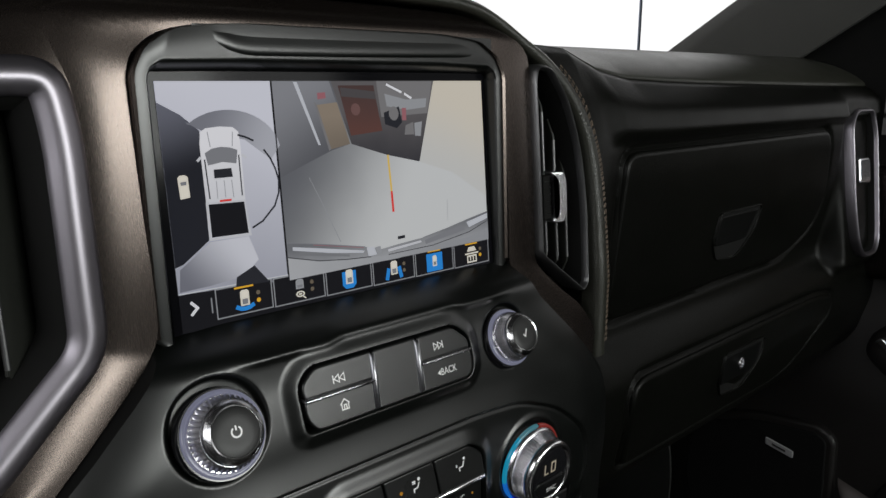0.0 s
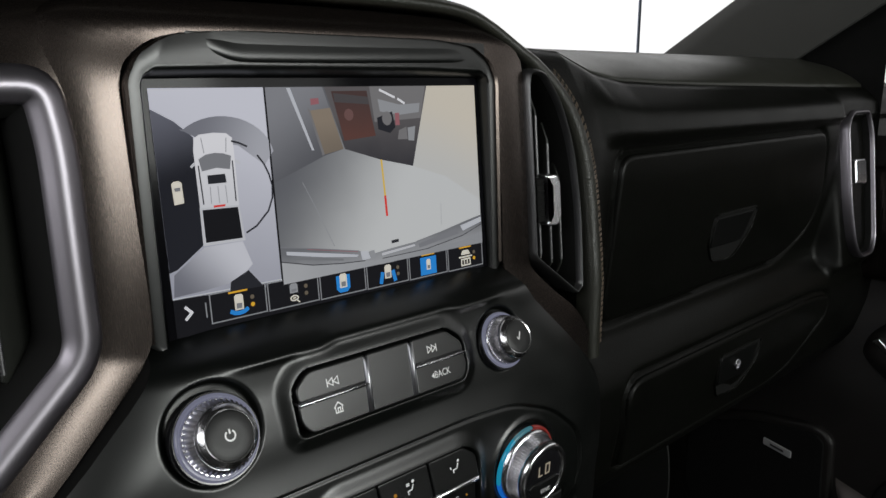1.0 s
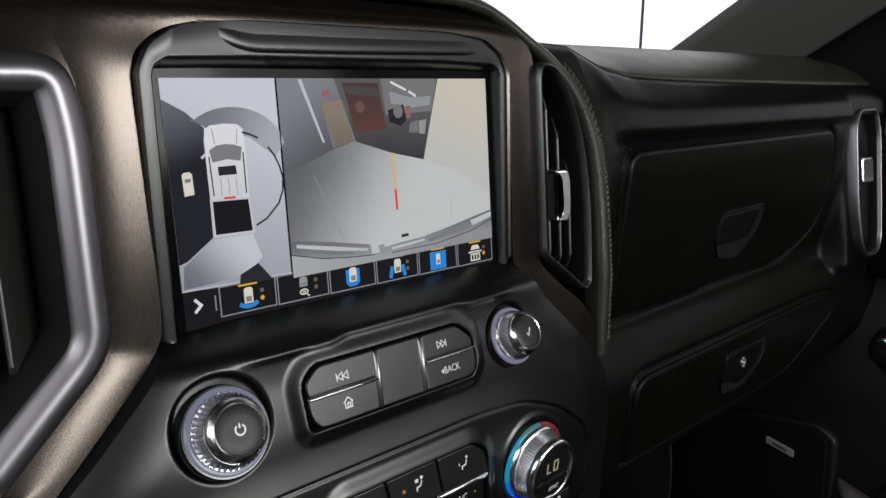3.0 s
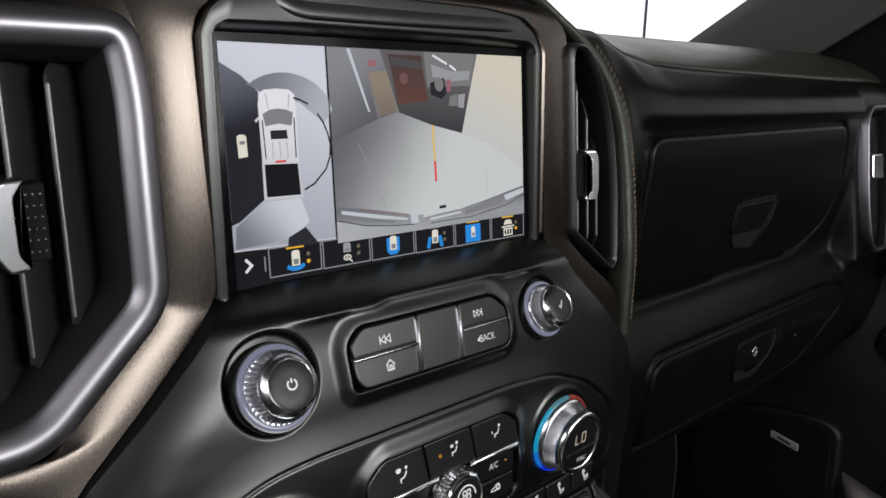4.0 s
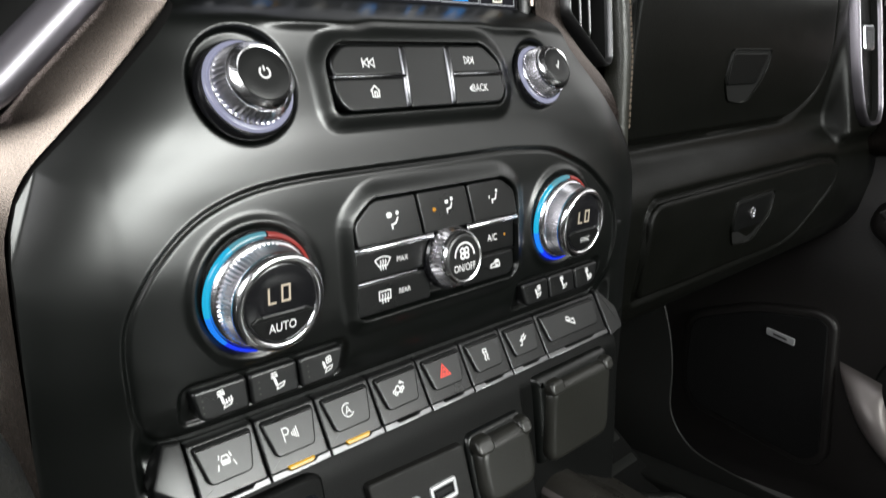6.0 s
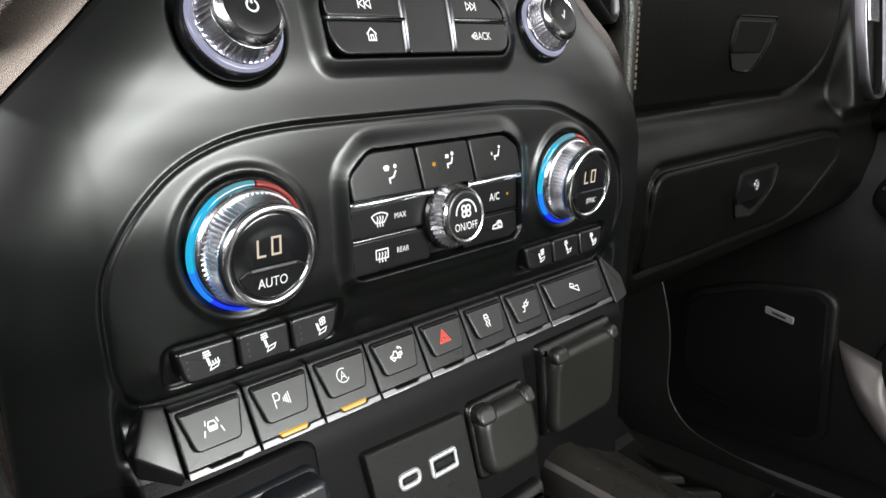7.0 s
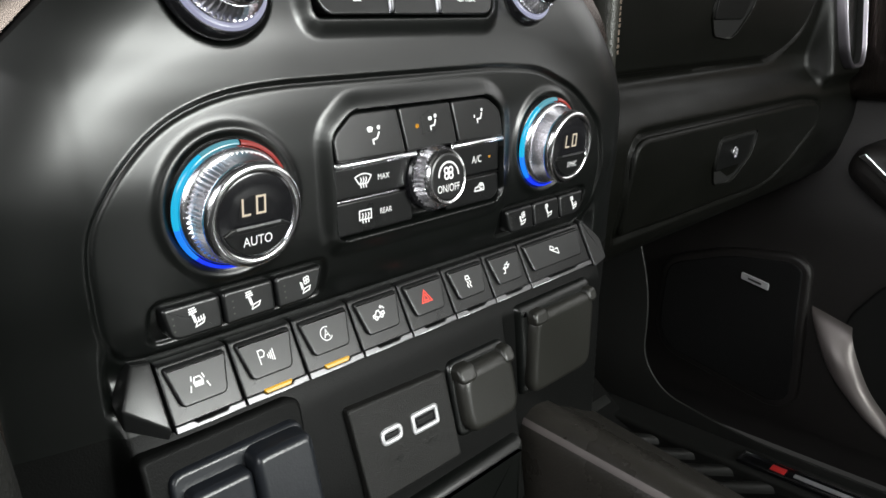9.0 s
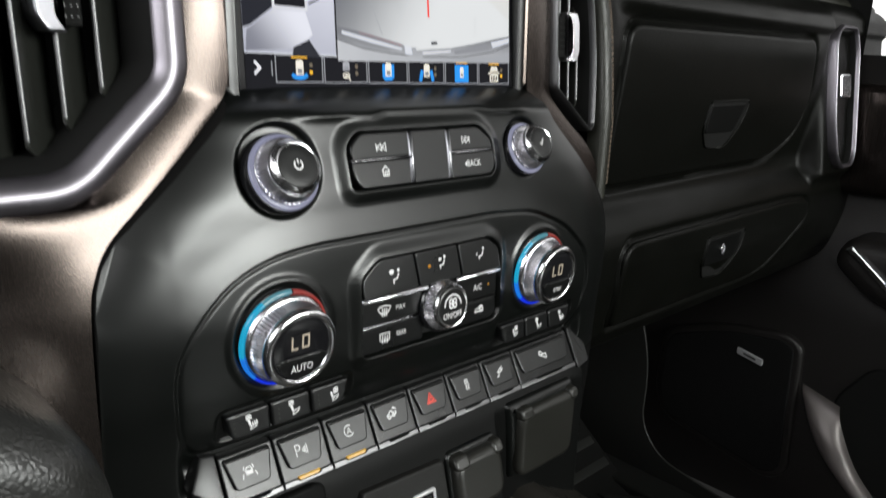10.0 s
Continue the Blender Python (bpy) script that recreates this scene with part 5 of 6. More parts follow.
def temperature_dial(cx, text):
    base = (cx, -0.0360, 0.5188)
    t = -4.0
    d = part("temperature_dial", turned([(-0.003, 0.0222, 0), (0.0009, 0.0222, 0), (0.0013, 0.0214, 0)], base, t, 72), M_BLACK, climate, "chrome temperature dial with digital display showing LO")
    for a0, a1, m, lab in ((84, 122, M_PALECYAN, "lit pale cyan arc"), (122, 192, M_CYAN, "lit cyan arc"), (192, 226, M_AZURE, "lit azure arc"), (226, 292, M_BLUE, "lit blue arc"), (18, 82, M_RED, "lit red arc")):
        part("light_arc", turned([(0.0006, 0.0220, 0), (0.0020, 0.0220, 0), (0.0027, 0.0215, 0), (0.0028, 0.0206, 0)], base, t, 32, span=(radians(a0), radians(a1))), m, d, lab, smooth=60)
    part("collar", turned([(0.0009, 0.0205, 0), (0.0035, 0.0200, 0), (0.0045, 0.0190, 0), (0.0048, 0.0180, 0)], base, t, 72), M_SATIN, d, "satin collar", smooth=50)
    part("knurl", turned([(0.0039, 0.0188, 0), (0.0043, 0.0190, 0.0012), (0.0109, 0.0176, 0.0012), (0.0122, 0.0168, 0.0002), (0.0124, 0.0165, 0)], base, t, 132, 1), M_KNURL, d, "fine ridged chrome grip", smooth=25)
    part("rim", turned([(0.0111, 0.0168, 0), (0.0122, 0.0177, 0), (0.0142, 0.0178, 0), (0.0153, 0.0173, 0), (0.0159, 0.0163, 0), (0.0160, 0.0153, 0), (0.0157, 0.0145, 0), (0.0148, 0.0140, 0)], base, t, 72), M_CHROME, d, "polished chrome rim", smooth=50)
    part("display", turned([(0.0130, 0.0143, 0), (0.0149, 0.0142, 0), (0.0152, 0.0135, 0), (0.0153, 0.0070, 0)], base, t, 64), M_BLACK, d, "black glass display")
    c = axis_point(base, t, 0.0155)
    put = on_face(c[0], c[2], c[1], 0.001, t)
    low = [(-12.2, -4.5), (-9.8, -3.0), (9.8, -3.0), (12.2, -4.5)] + arc(0, 0, 13.2, -20, -160, 14)
    part("lower_key", slab([(c[0] + u * 0.001, c[2] + v * 0.001) for u, v in low], lambda x, z: c[1] + (z - c[2]) * math.tan(radians(t)) - 0.0005, 0.001, 0.0003), M_BUTTON, d, "black key under the display")
    part("key_line", ribbon([[(-8.2, -3.0), (8.2, -3.0)]], 0.9, on_face(c[0], c[2], c[1] - 0.0009, 0.001, t)), M_SATIN, d, smooth=0)
    seg = [[(-5.3, 6.6), (-5.3, 1.0), (-2.4, 1.0)], [(-0.1, 6.6), (2.9, 6.6), (2.9, 1.0), (-0.1, 1.0), (-0.1, 6.6)]]
    for line in seg:
        part("digit", ribbon([line], 0.75, on_face(c[0], c[2], c[1] - 0.0002, 0.001, t)), M_DIGIT, d, "lit pale character", smooth=0)
    lettering("lettering", text, on_face(c[0] - 0.0013, c[2] - 0.0075, c[1] - 0.0016, 1.0, t), 0.0033 if text == "AUTO" else 0.0026, M_PRINT, d, 0.85)


temperature_dial(-0.0853, "AUTO")
temperature_dial(0.0898, "SYNC")

# ---- seat buttons ----
SEAT = [[(-0.42, 0.45), (-0.22, -0.40)], [(-0.26, 0.40), (-0.08, -0.30)], [(-0.20, -0.80), (0.60, -0.58), (0.80, -0.18), (-0.02, -0.38), (-0.20, -0.80)]]
HEAT = [[(-0.70, 0.95), (-0.05, 1.02)], [(-0.72, 0.72), (0.05, 0.82)], [(-0.70, 0.50), (0.08, 0.62)]]
SEATB = SEAT + HEAT + [[(0.12, 0.05), (0.22, -0.45)], [(0.40, 0.12), (0.50, -0.38)], [(0.68, 0.20), (0.72, -0.25)]]
SEATC = SEAT + [arc(0.22, 0.62, 0.17, 0, 360, 8), arc(0.52, 0.70, 0.17, 0, 360, 8), arc(0.24, 0.28, 0.17, 0, 360, 8), arc(0.54, 0.36, 0.17, 0, 360, 8)]
SEAT = SEAT + HEAT


def seat_buttons(xs, label, icons):
    rack = empty("seat_controls", ((xs[0] + xs[-1]) / 2, -0.036, 0.477), label, "seat buttons", "seat button rows")
    for i, ic in enumerate(icons):
        x0, x1 = xs[i] + 0.0004, xs[i + 1] - 0.0004
        rs = [0.004 if i == 0 else 0.0018, 0.006 if i == len(icons) - 1 else 0.0018, 0.0020, 0.0020]
        y = -0.0365
        b = face_button(rack, rounded([(x0 + (0.002 if i == 0 else 0), 0.4768), (x1 - (0.004 if i == len(icons) - 1 else 0), 0.4768), (x1, 0.4885), (x0, 0.4885)], rs), y, (x0 + (x1 - x0) * 0.55, 0.4828, 0.0036, ic, 0.145), "black seat heating button", tilt=8, name="button", bevel=0.0012)
        part("indicator_dots", ribbon([[(x0 + 0.0035, 0.4800 + 0.0022 * k), (x0 + 0.0035, 0.4806 + 0.0022 * k)] for k in range(3)], 0.0007, lambda u, v: (u, y + (v - 0.4826) * math.tan(radians(8)) - 0.0002, v)), M_SCOOP, b, "three faint lamp dots", smooth=0)


seat_buttons([-0.1140, -0.0920, -0.0708, -0.0485], "row of three black driver seat heating buttons", [SEATB, SEAT, SEATC])
seat_buttons([0.0605, 0.0820, 0.1042, 0.1265], "row of three black passenger seat heating buttons", [SEATC, SEAT, SEATB])

# ---- switch row ----
ROW_X = [-0.1158, -0.0886, -0.0612, -0.0338, -0.0064, 0.0212, 0.0492, 0.0770, 0.1316]
LANE = ([[(-0.9, -0.8), (-0.72, -0.25)], [(-0.62, 0.1), (-0.5, 0.55)], [(0.9, -0.8), (0.72, -0.25)], [(0.62, 0.1), (0.5, 0.55)], [(-0.35, -0.4), (0.35, -0.4), (0.42, -0.05), (0.25, 0.35), (-0.25, 0.35), (-0.42, -0.05), (-0.35, -0.4)]], [[(-0.42, -0.35), (0.42, -0.35), (0.42, 0.0), (-0.42, 0.0)]])
PARKI = ([[(-0.9, -0.8), (-0.9, 0.75), (-0.35, 0.75), (-0.15, 0.4), (-0.35, 0.0), (-0.9, 0.0)], [(0.15, 0.1), (0.15, -0.35)], [(0.38, 0.25), (0.38, -0.5)], [(0.6, 0.4), (0.6, -0.65)], [(0.85, 0.55), (0.85, -0.75)]], [])
AUTOSTOP = ([arc(0, 0, 0.85, 60, 330, 18), [(-0.38, -0.5), (0.02, 0.5), (0.4, -0.5)], [(-0.22, -0.15), (0.24, -0.15)]], [])
BEDI = ([[(-0.95, -0.35), (-0.92, -0.02), (-0.52, 0.08), (-0.28, 0.42), (0.08, 0.46), (0.20, 0.08), (0.82, 0.22), (0.86, -0.08), (0.52, -0.20)], [(-0.32, -0.38), (0.12, -0.30)], arc(-0.55, -0.40, 0.21, 0, 360, 10), arc(0.33, -0.27, 0.20, 0, 360, 10), [(0.42, 0.78), (0.80, 0.78), (1.02, 0.48)], [(0.60, 0.98), (0.40, 0.78), (0.62, 0.60)]], [])
HAZ = ([[(-0.9, -0.65), (0.9, -0.65), (0, 0.9), (-0.9, -0.65)], [(-0.42, -0.4), (0.42, -0.4), (0, 0.35), (-0.42, -0.4)]], [])
TRACT = ([[(-0.35, 0.3), (0.4, 0.3), (0.3, 0.75), (-0.25, 0.75), (-0.35, 0.3)], [(-0.3, 0.1), (-0.05, -0.2), (-0.35, -0.5), (-0.1, -0.9)], [(0.2, 0.1), (0.45, -0.2), (0.15, -0.5), (0.4, -0.9)]], [])
PLUG = ([[(-0.9, -0.75), (-0.5, -0.75), (-0.3, -0.35), (-0.6, -0.05), (-0.2, 0.1)], [(-0.2, -0.15), (-0.1, 0.4), (0.4, 0.45), (0.5, 0.0), (-0.2, -0.15)], [(0.3, 0.45), (0.7, 0.75)], [(0.48, 0.15), (0.9, 0.35)]], [])
HILL = ([[(-0.95, 0.2), (-0.7, 0.7), (-0.1, 0.5), (0.1, 0.0), (-0.95, 0.2)], [(-0.8, 0.1), (0.9, -0.8)], [(0.9, -0.8), (0.9, 0.1), (0.3, 0.1)]], [])
ICONS = [LANE, PARKI, AUTOSTOP, BEDI, HAZ, TRACT, PLUG, HILL]
WORDS = ["lane keeping", "parking sensor", "engine stop-start", "tailgate", "hazard warning", "traction control", "power socket", "hill descent"]
row = empty("switch_row", (X0, -0.04, 0.4465), "row of eight black switches with a satin lower edge", "switches")
TR = 28.0


def row_y(z):
    return -0.0395 + (z - 0.4495) * math.tan(radians(TR))


for i in range(8):
    x0, x1 = ROW_X[i] + 0.0004, ROW_X[i + 1] - 0.0004
    base = part("switch", slab(rounded([(x0, 0.4480), (x1, 0.4480), (x1, 0.4672), (x0, 0.4672)], 0.0012), lambda x, z: row_y(z), 0.010, 0.0008), M_BUTTON, row, "black %s switch" % WORDS[i], smooth=50)
    px0, px1 = x0 + 0.0036, x1 - (0.0042 if i < 7 else 0.006)
    pad = rounded([(px0 + 0.0006, 0.4532), (px1 - 0.0010, 0.4532), (px1 + 0.0026, 0.4660), (px0 - 0.0022, 0.4660)], [0.0022, 0.0022, 0.0014, 0.0014])
    part("key", slab(pad, lambda x, z: row_y(z) - 0.0020, 0.004, 0.0009), M_SWITCH, base, "raised grey key", smooth=50)
    lines, fills = ICONS[i]
    cx, cz = (x0 + x1) / 2 - (0.0014 if i < 7 else 0.0026), 0.4600
    put = on_face(cx, cz, row_y(cz) - 0.0023, (0.0040, 0.0034, 0.0032)[i] if i < 3 else 0.0034, TR)
    bm = ribbon(lines, 0.13 if i < 3 else 0.17, put)
    for f in fills:
        blob(f, put, bm)
    part("icon", bm, M_REDPRINT if i == 4 else M_PRINT, base, "red triangle symbol" if i == 4 else "white printed symbol", smooth=0)
    xm = (x0 + x1) / 2
    w = (x1 - x0)
    edge = [(x0, 0.4462), (x1, 0.4462), (x1, 0.4486), (xm + w * 0.27, 0.4486), (xm + w * 0.22, 0.4476), (xm - w * 0.20, 0.4476), (xm - w * 0.25, 0.4486), (x0, 0.4486)]
    part("edge_strip", slab(edge, lambda x, z: row_y(z) - 0.0006, 0.004, 0.0004), M_ROWSTRIP, base, "satin metal lower edge")
    if i in (1, 2):
        part("lamp", slab(rounded([(xm - w * 0.18, 0.4477), (xm + w * 0.20, 0.4477), (xm + w * 0.24, 0.4490), (xm - w * 0.22, 0.4490)], 0.0003), lambda x, z: row_y(z) - 0.0008, 0.004, 0.0003), M_AMBER, base, "lit amber bar")
bm = bmesh.new()
edge = [(-0.1300, 0.4585, 0.0), (-0.1292, 0.4500, 0.0075), (-0.1260, 0.4425, 0.0080), (-0.1166, 0.4405, 0.0050), (-0.1166, 0.4482, 0.0), (-0.1166, 0.4692, 0.0), (-0.1230, 0.4702, 0.0)]
front = [bm.verts.new((x, row_y(max(z, 0.448)) - 0.0012 + d, z)) for x, z, d in edge]
back = [bm.verts.new((x, row_y(z) + 0.020, z)) for x, z, d in edge]
bm.faces.new((front[0], front[4], front[5], front[6]))
bm.faces.new((front[0], front[1], front[2], front[3], front[4]))
for k in range(len(edge)):
    bm.faces.new((front[k - 1], front[k], back[k], back[k - 1]))
bmesh.ops.recalc_face_normals(bm, faces=bm.faces)
bmesh.ops.bevel(bm, geom=[e for e in bm.edges if e.verts[0] in front and e.verts[1] in front], offset=0.0009, segments=3, affect="EDGES", profile=0.5)
part("end_cap", bm, M_SWITCH, row, "faceted end cap", smooth=35)
part("end_cap", slab(rounded([(0.1322, 0.4440), (0.1455, 0.4465), (0.1460, 0.4570), (0.1340, 0.4690), (0.1322, 0.4680)], 0.0022), lambda x, z: row_y(z) - 0.001, 0.016, 0.0009), M_CAP, row, "moulded end cap", smooth=50)

# ---- sockets under the switches ----
def low_y(z):
    return float(np.interp(z, STACK_Z, STACK_Y))


usb = empty("usb_panel", (-0.018, -0.05, 0.388), "charcoal plate with a small and a large charging port", "usb panel")
plate = rounded([(-0.0455, 0.3880), (0.0085, 0.3880), (0.0065, 0.4275), (-0.0485, 0.4295)], 0.002)
part("plate", slab(plate, lambda x, z: low_y(z) - 0.0035, 0.006, 0.001), M_PLATE, usb, smooth=50)


def port(cx, cz, w, h, r, name):
    o = rounded(rect(cx - w / 2, cz - h / 2, cx + w / 2, cz + h / 2), r)
    i = inset(o, 0.0019)
    p = part(name, ring(o, i, lambda x, z: low_y(z) - 0.0040, 0.003, lip=0.0004, drop=0.0), M_METALGREY, usb, "bright metal port rim", smooth=50)
    part("slot", slab(i, lambda x, z: low_y(z) - 0.0036, 0.002, 0.0002), M_BLACK, p, "dark port opening")
    part("tongue", slab(rounded(rect(cx - w * 0.3, cz - h * 0.13, cx + w * 0.3, cz + h * 0.10), 0.0003), lambda x, z: low_y(z) - 0.0039, 0.001, 0.0002), M_BUTTON, p)


port(-0.0100, 0.4122, 0.0158, 0.0088, 0.0018, "large_port")
port(-0.0293, 0.4128, 0.0120, 0.0068, 0.0032, "small_port")
for cx in (-0.0080, -0.0275):
    part("mark", ribbon([[(-1, 0), (1, 0)], [(-0.4, 0), (0, 0.5), (0.5, 0.5)], [(-0.1, 0), (0.3, -0.5), (0.7, -0.5)]], 0.2, lambda u, v, cx=cx: (cx + u * 0.003, low_y(0.4015 + v * 0.002) - 0.0038, 0.4015 + v * 0.002)), M_SWITCH, usb, "faint moulded symbol", smooth=0)


def socket_cover(x0, z0, x1, z1, out, label, wide=False):
    s = empty("power_socket", ((x0 + x1) / 2, -0.05, z0), label, "socket cover", "covered power sockets")
    ya, yb = (-0.0415, -0.0415) if wide else (low_y(z0), low_y(z1))

    def face(z):
        return ya + (yb - ya) * (z - z0) / (z1 - z0)

    if wide:
        part("surround", slab(rounded([(x0 - 0.0015, z0 - 0.002), (x1 + 0.003, z0 - 0.002), (x1 + 0.004, z1 + 0.0042), (x0 - 0.0085, z1 + 0.0042), (x0 - 0.0065, z1 - 0.006)], [0.004, 0.004, 0.006, 0.004, 0.006], 5), lambda x, z: face(z) - out * 0.42, 0.020, 0.0055, steps=6), M_PANEL, s, "raised black surround", smooth=60)
    else:
        part("surround", slab(rounded(rect(x0 - 0.0022, z0 - 0.0014, x1 + 0.0010, z1 + 0.0022), 0.005, 5), lambda x, z: face(z) - out * 0.30, 0.016, 0.002), M_PANEL, s, smooth=60)
    part("cover", slab(rounded(rect(x0, z0, x1, z1 - 0.001), 0.010, 6), lambda x, z: face(z) - out, out + 0.006, 0.0046, steps=8), M_RUBBER, s, "closed rubber-grained cover", smooth=60)
    for xa, xb in ((x0 - 0.0006, x0 + 0.0105), (x1 - 0.0075, x1 + 0.0006)):
        part("hinge", slab(rounded(rect(xa, z1 - 0.0068, xb, z1 + 0.0008), 0.0033, 5), lambda x, z: face(z) - out - 0.0006 + 0.35 * max(0.0, z - z1 + 0.004), out + 0.004, 0.0018, steps=6), M_RUBBER, s, "rounded hinge cap", smooth=60)


socket_cover(0.0118, 0.3955, 0.0490, 0.4268, 0.0080, "closed black cover over a round power socket")
socket_cover(0.0700, 0.3895, 0.1240, 0.4360, 0.0088, "large closed black cover over a household socket", wide=True)

drawer = empty("trailer_brake_control", (-0.10, -0.05, 0.38), "slate grey control block with two stepped keys", "brake control")
part("frame", slab(rounded([(-0.1290, 0.372), (-0.0660, 0.372), (-0.0660, 0.4400), (-0.0720, 0.4430), (-0.1300, 0.4430)], 0.003), lambda x, z: low_y(z) - 0.0032 * float(smooth01((-0.064 - x) / 0.016)), 0.012, 0.0016), M_LOWER, drawer, "black surround", smooth=50)
part("housing", slab(rounded(rect(-0.1225, 0.372, -0.0700, 0.4355), 0.005), lambda x, z: low_y(z) - 0.0050, 0.012, 0.0015), M_SLATE, drawer, smooth=50)
part("key", slab(rounded(rect(-0.1190, 0.378, -0.0960, 0.4300), 0.003), lambda x, z: low_y(z) - 0.0110, 0.008, 0.0022, steps=4), M_SLATE, drawer, "slate grey key", smooth=50)
part("key", slab(rounded(rect(-0.0955, 0.400, -0.0715, 0.4345), 0.004), lambda x, z: low_y(z) - 0.0135, 0.011, 0.0026, steps=4), M_SLATE, drawer, "slate grey raised key", smooth=50)
part("key", slab(rounded(rect(-0.0940, 0.374, -0.0730, 0.3980), 0.003), lambda x, z: low_y(z) - 0.0095, 0.008, 0.0020, steps=4), M_SLATE, drawer, "slate grey lower key", smooth=50)

# ---- air vents ----
def blade(x, z0, z1, w, yf, turn):
    """An upright vent blade with pointed ends, its front edge at x, swept back and sideways by turn."""
    bm = bmesh.new()
    n = Vector((1.0, -turn)).normalized() * 0.0009
    prof = [(0.0, z0 + 0.009), (w * 0.5, z0), (w, z0 + 0.008), (w, z1 - 0.008), (w * 0.42, z1), (0.0, z1 - 0.010)]
    loops = []
    for side, grow in ((-1, 0.0), (-0.6, 0.0007), (0.6, 0.0007), (1, 0.0)):
        cx, cz = w * 0.5, (z0 + z1) / 2
        row = []
        for s, z in prof:
            s2, z2 = s + math.copysign(grow, s - cx), z + math.copysign(grow, z - cz)
            row.append(bm.verts.new((x + turn * s2 + n.x * side, yf(x, z) + 0.006 + s2 + n.y * side, z2)))
        loops.append(row)
    for a, b in zip(loops, loops[1:]):
        for i in range(len(prof)):
            bm.faces.new((a[i - 1], a[i], b[i], b[i - 1]))
    bm.faces.new(loops[0][::-1])
    bm.faces.new(loops[-1])
    bmesh.ops.recalc_face_normals(bm, faces=bm.faces)
    return bm


def air_vent(name, outer, wide, yf, slats, tab, ringmat, label, deep=0.045, tilt_x=0.3):
    v = empty(name, (sum(p[0] for p in outer) / len(outer), 0.0, min(p[1] for p in outer)), label, "air vent", "dash air vents")
    inner = inset(outer, wide)
    part("frame", ring(outer, inner, lambda x, z: yf(x, z) - 0.003, 0.012, lip=0.0035, steps=8), ringmat, v, "rounded metallic frame", smooth=60)
    i2 = inset(outer, wide * 1.35)
    rows = [[(x, yf(x, z) - 0.002, z) for x, z in inner + inner[:1]], [(x, yf(x, z) + 0.004, z) for x, z in i2 + i2[:1]], [(x, yf(x, z) + deep, z) for x, z in i2 + i2[:1]]]
    bm = loft(rows)
    bm.faces.new([bm.verts.new((x, yf(x, z) + deep, z)) for x, z in i2])
    part("duct", bm, M_DARK, v, "black duct", smooth=40)
    for x, z0, z1, w in slats:
        b = part("slat", blade(x, z0, z1, w, yf, tilt_x), M_SLAT, v, smooth=40)
        # pale strip paints the highlight along the black slat's front edge
        rows = [[(x - 0.0011 * math.cos(a), yf(x, z) + 0.0058 - 0.0011 * math.sin(a), z) for z in (z0 + 0.0105, z1 - 0.0115)] for a in np.linspace(-0.3, math.pi + 0.3, 7)]
        part("front_edge", loft(rows), M_STRIP, b, "rounded front edge, paled as a highlight", smooth=60)
    x, z, w, h, side = tab
    k = -side
    o = rect(x - w, z - h, x + w, z + h) if w > 0.008 else [(x - k * w * 1.3, z - h), (x + k * w * 0.3, z - h), (x + k * w, z - h * 0.62), (x + k * w, z + h * 0.62), (x + k * w * 0.3, z + h), (x - k * w * 1.3, z + h), (x - k * w * 1.1, z + h * 0.80), (x - k * w * 0.6, z + h * 0.62), (x - k * w * 0.6, z - h * 0.62), (x - k * w * 1.1, z - h * 0.80)]
    # same chrome on all tabs; darker copy where less light reaches it
    part("tab", slab(rounded(o, w * 0.35, 3), lambda xx, zz: yf(xx, zz) - 0.0045 + 0.5 * max(0.0, -k * (xx - x)), 0.014, w * 0.22, steps=4), M_RIM if side > 0 else M_SATIN, v, "chrome sliding tab", smooth=60)
    xa, xb = sorted((x + side * w * 0.9, x + side * (w + 0.0075)))
    g = part("grip", slab(rounded(rect(xa, z - h * 0.85, xb, z + h * 0.85), 0.001), lambda xx, zz: yf(xx, zz) + 0.0010, 0.010, 0.0008), M_DARK, v, "black finger grip")
    bm = bmesh.new()
    for i in range(3):
        for j in range(6):
            cx, cz = x + side * (w + 0.0014 + i * 0.0022), z - h * 0.62 + j * h * 0.25
            slab(dot(cx, cz, 0.00045, 6), lambda xx, zz: yf(xx, zz) + 0.0004, 0.0008, 0.0001, steps=1, bm=bm)
    tagged(part("grip_dots", bm, M_SWITCH, g, "pattern of small raised dots", smooth=0), kind="stuff")
    return v


VENT_L = rounded([(-0.2050, 0.5805), (-0.1570, 0.5805), (-0.1105, 0.6235), (-0.1100, 0.7000), (-0.1135, 0.7275), (-0.2050, 0.7275)], [0.01, 0.014, 0.012, 0.01, 0.014, 0.012], 6)
air_vent("centre_air_vent", VENT_L, 0.0132, lambda x, z: float(trim_y(x, z)) - 0.001 - 0.085 * max(0.0, 0.62 - z),
         [(-0.1845, 0.594, 0.714, 0.0130), (-0.1700, 0.594, 0.714, 0.0130), (-0.1560, 0.602, 0.714, 0.0130), (-0.1415, 0.613, 0.714, 0.0130)], (-0.1600, 0.6580, 0.0052, 0.0150, 1), M_RING, "driver-side centre air vent with chrome frame and upright slats", tilt_x=1.0)
VENT_R = rounded([(0.1268, 0.6215), (0.1700, 0.5915), (0.1770, 0.5960), (0.1780, 0.6450), (0.1720, 0.6830), (0.1600, 0.7100), (0.1430, 0.7280), (0.1290, 0.7280), (0.1265, 0.7200)], [0.004, 0.004, 0.006, 0.02, 0.015, 0.01, 0.008, 0.004, 0.003], 4)
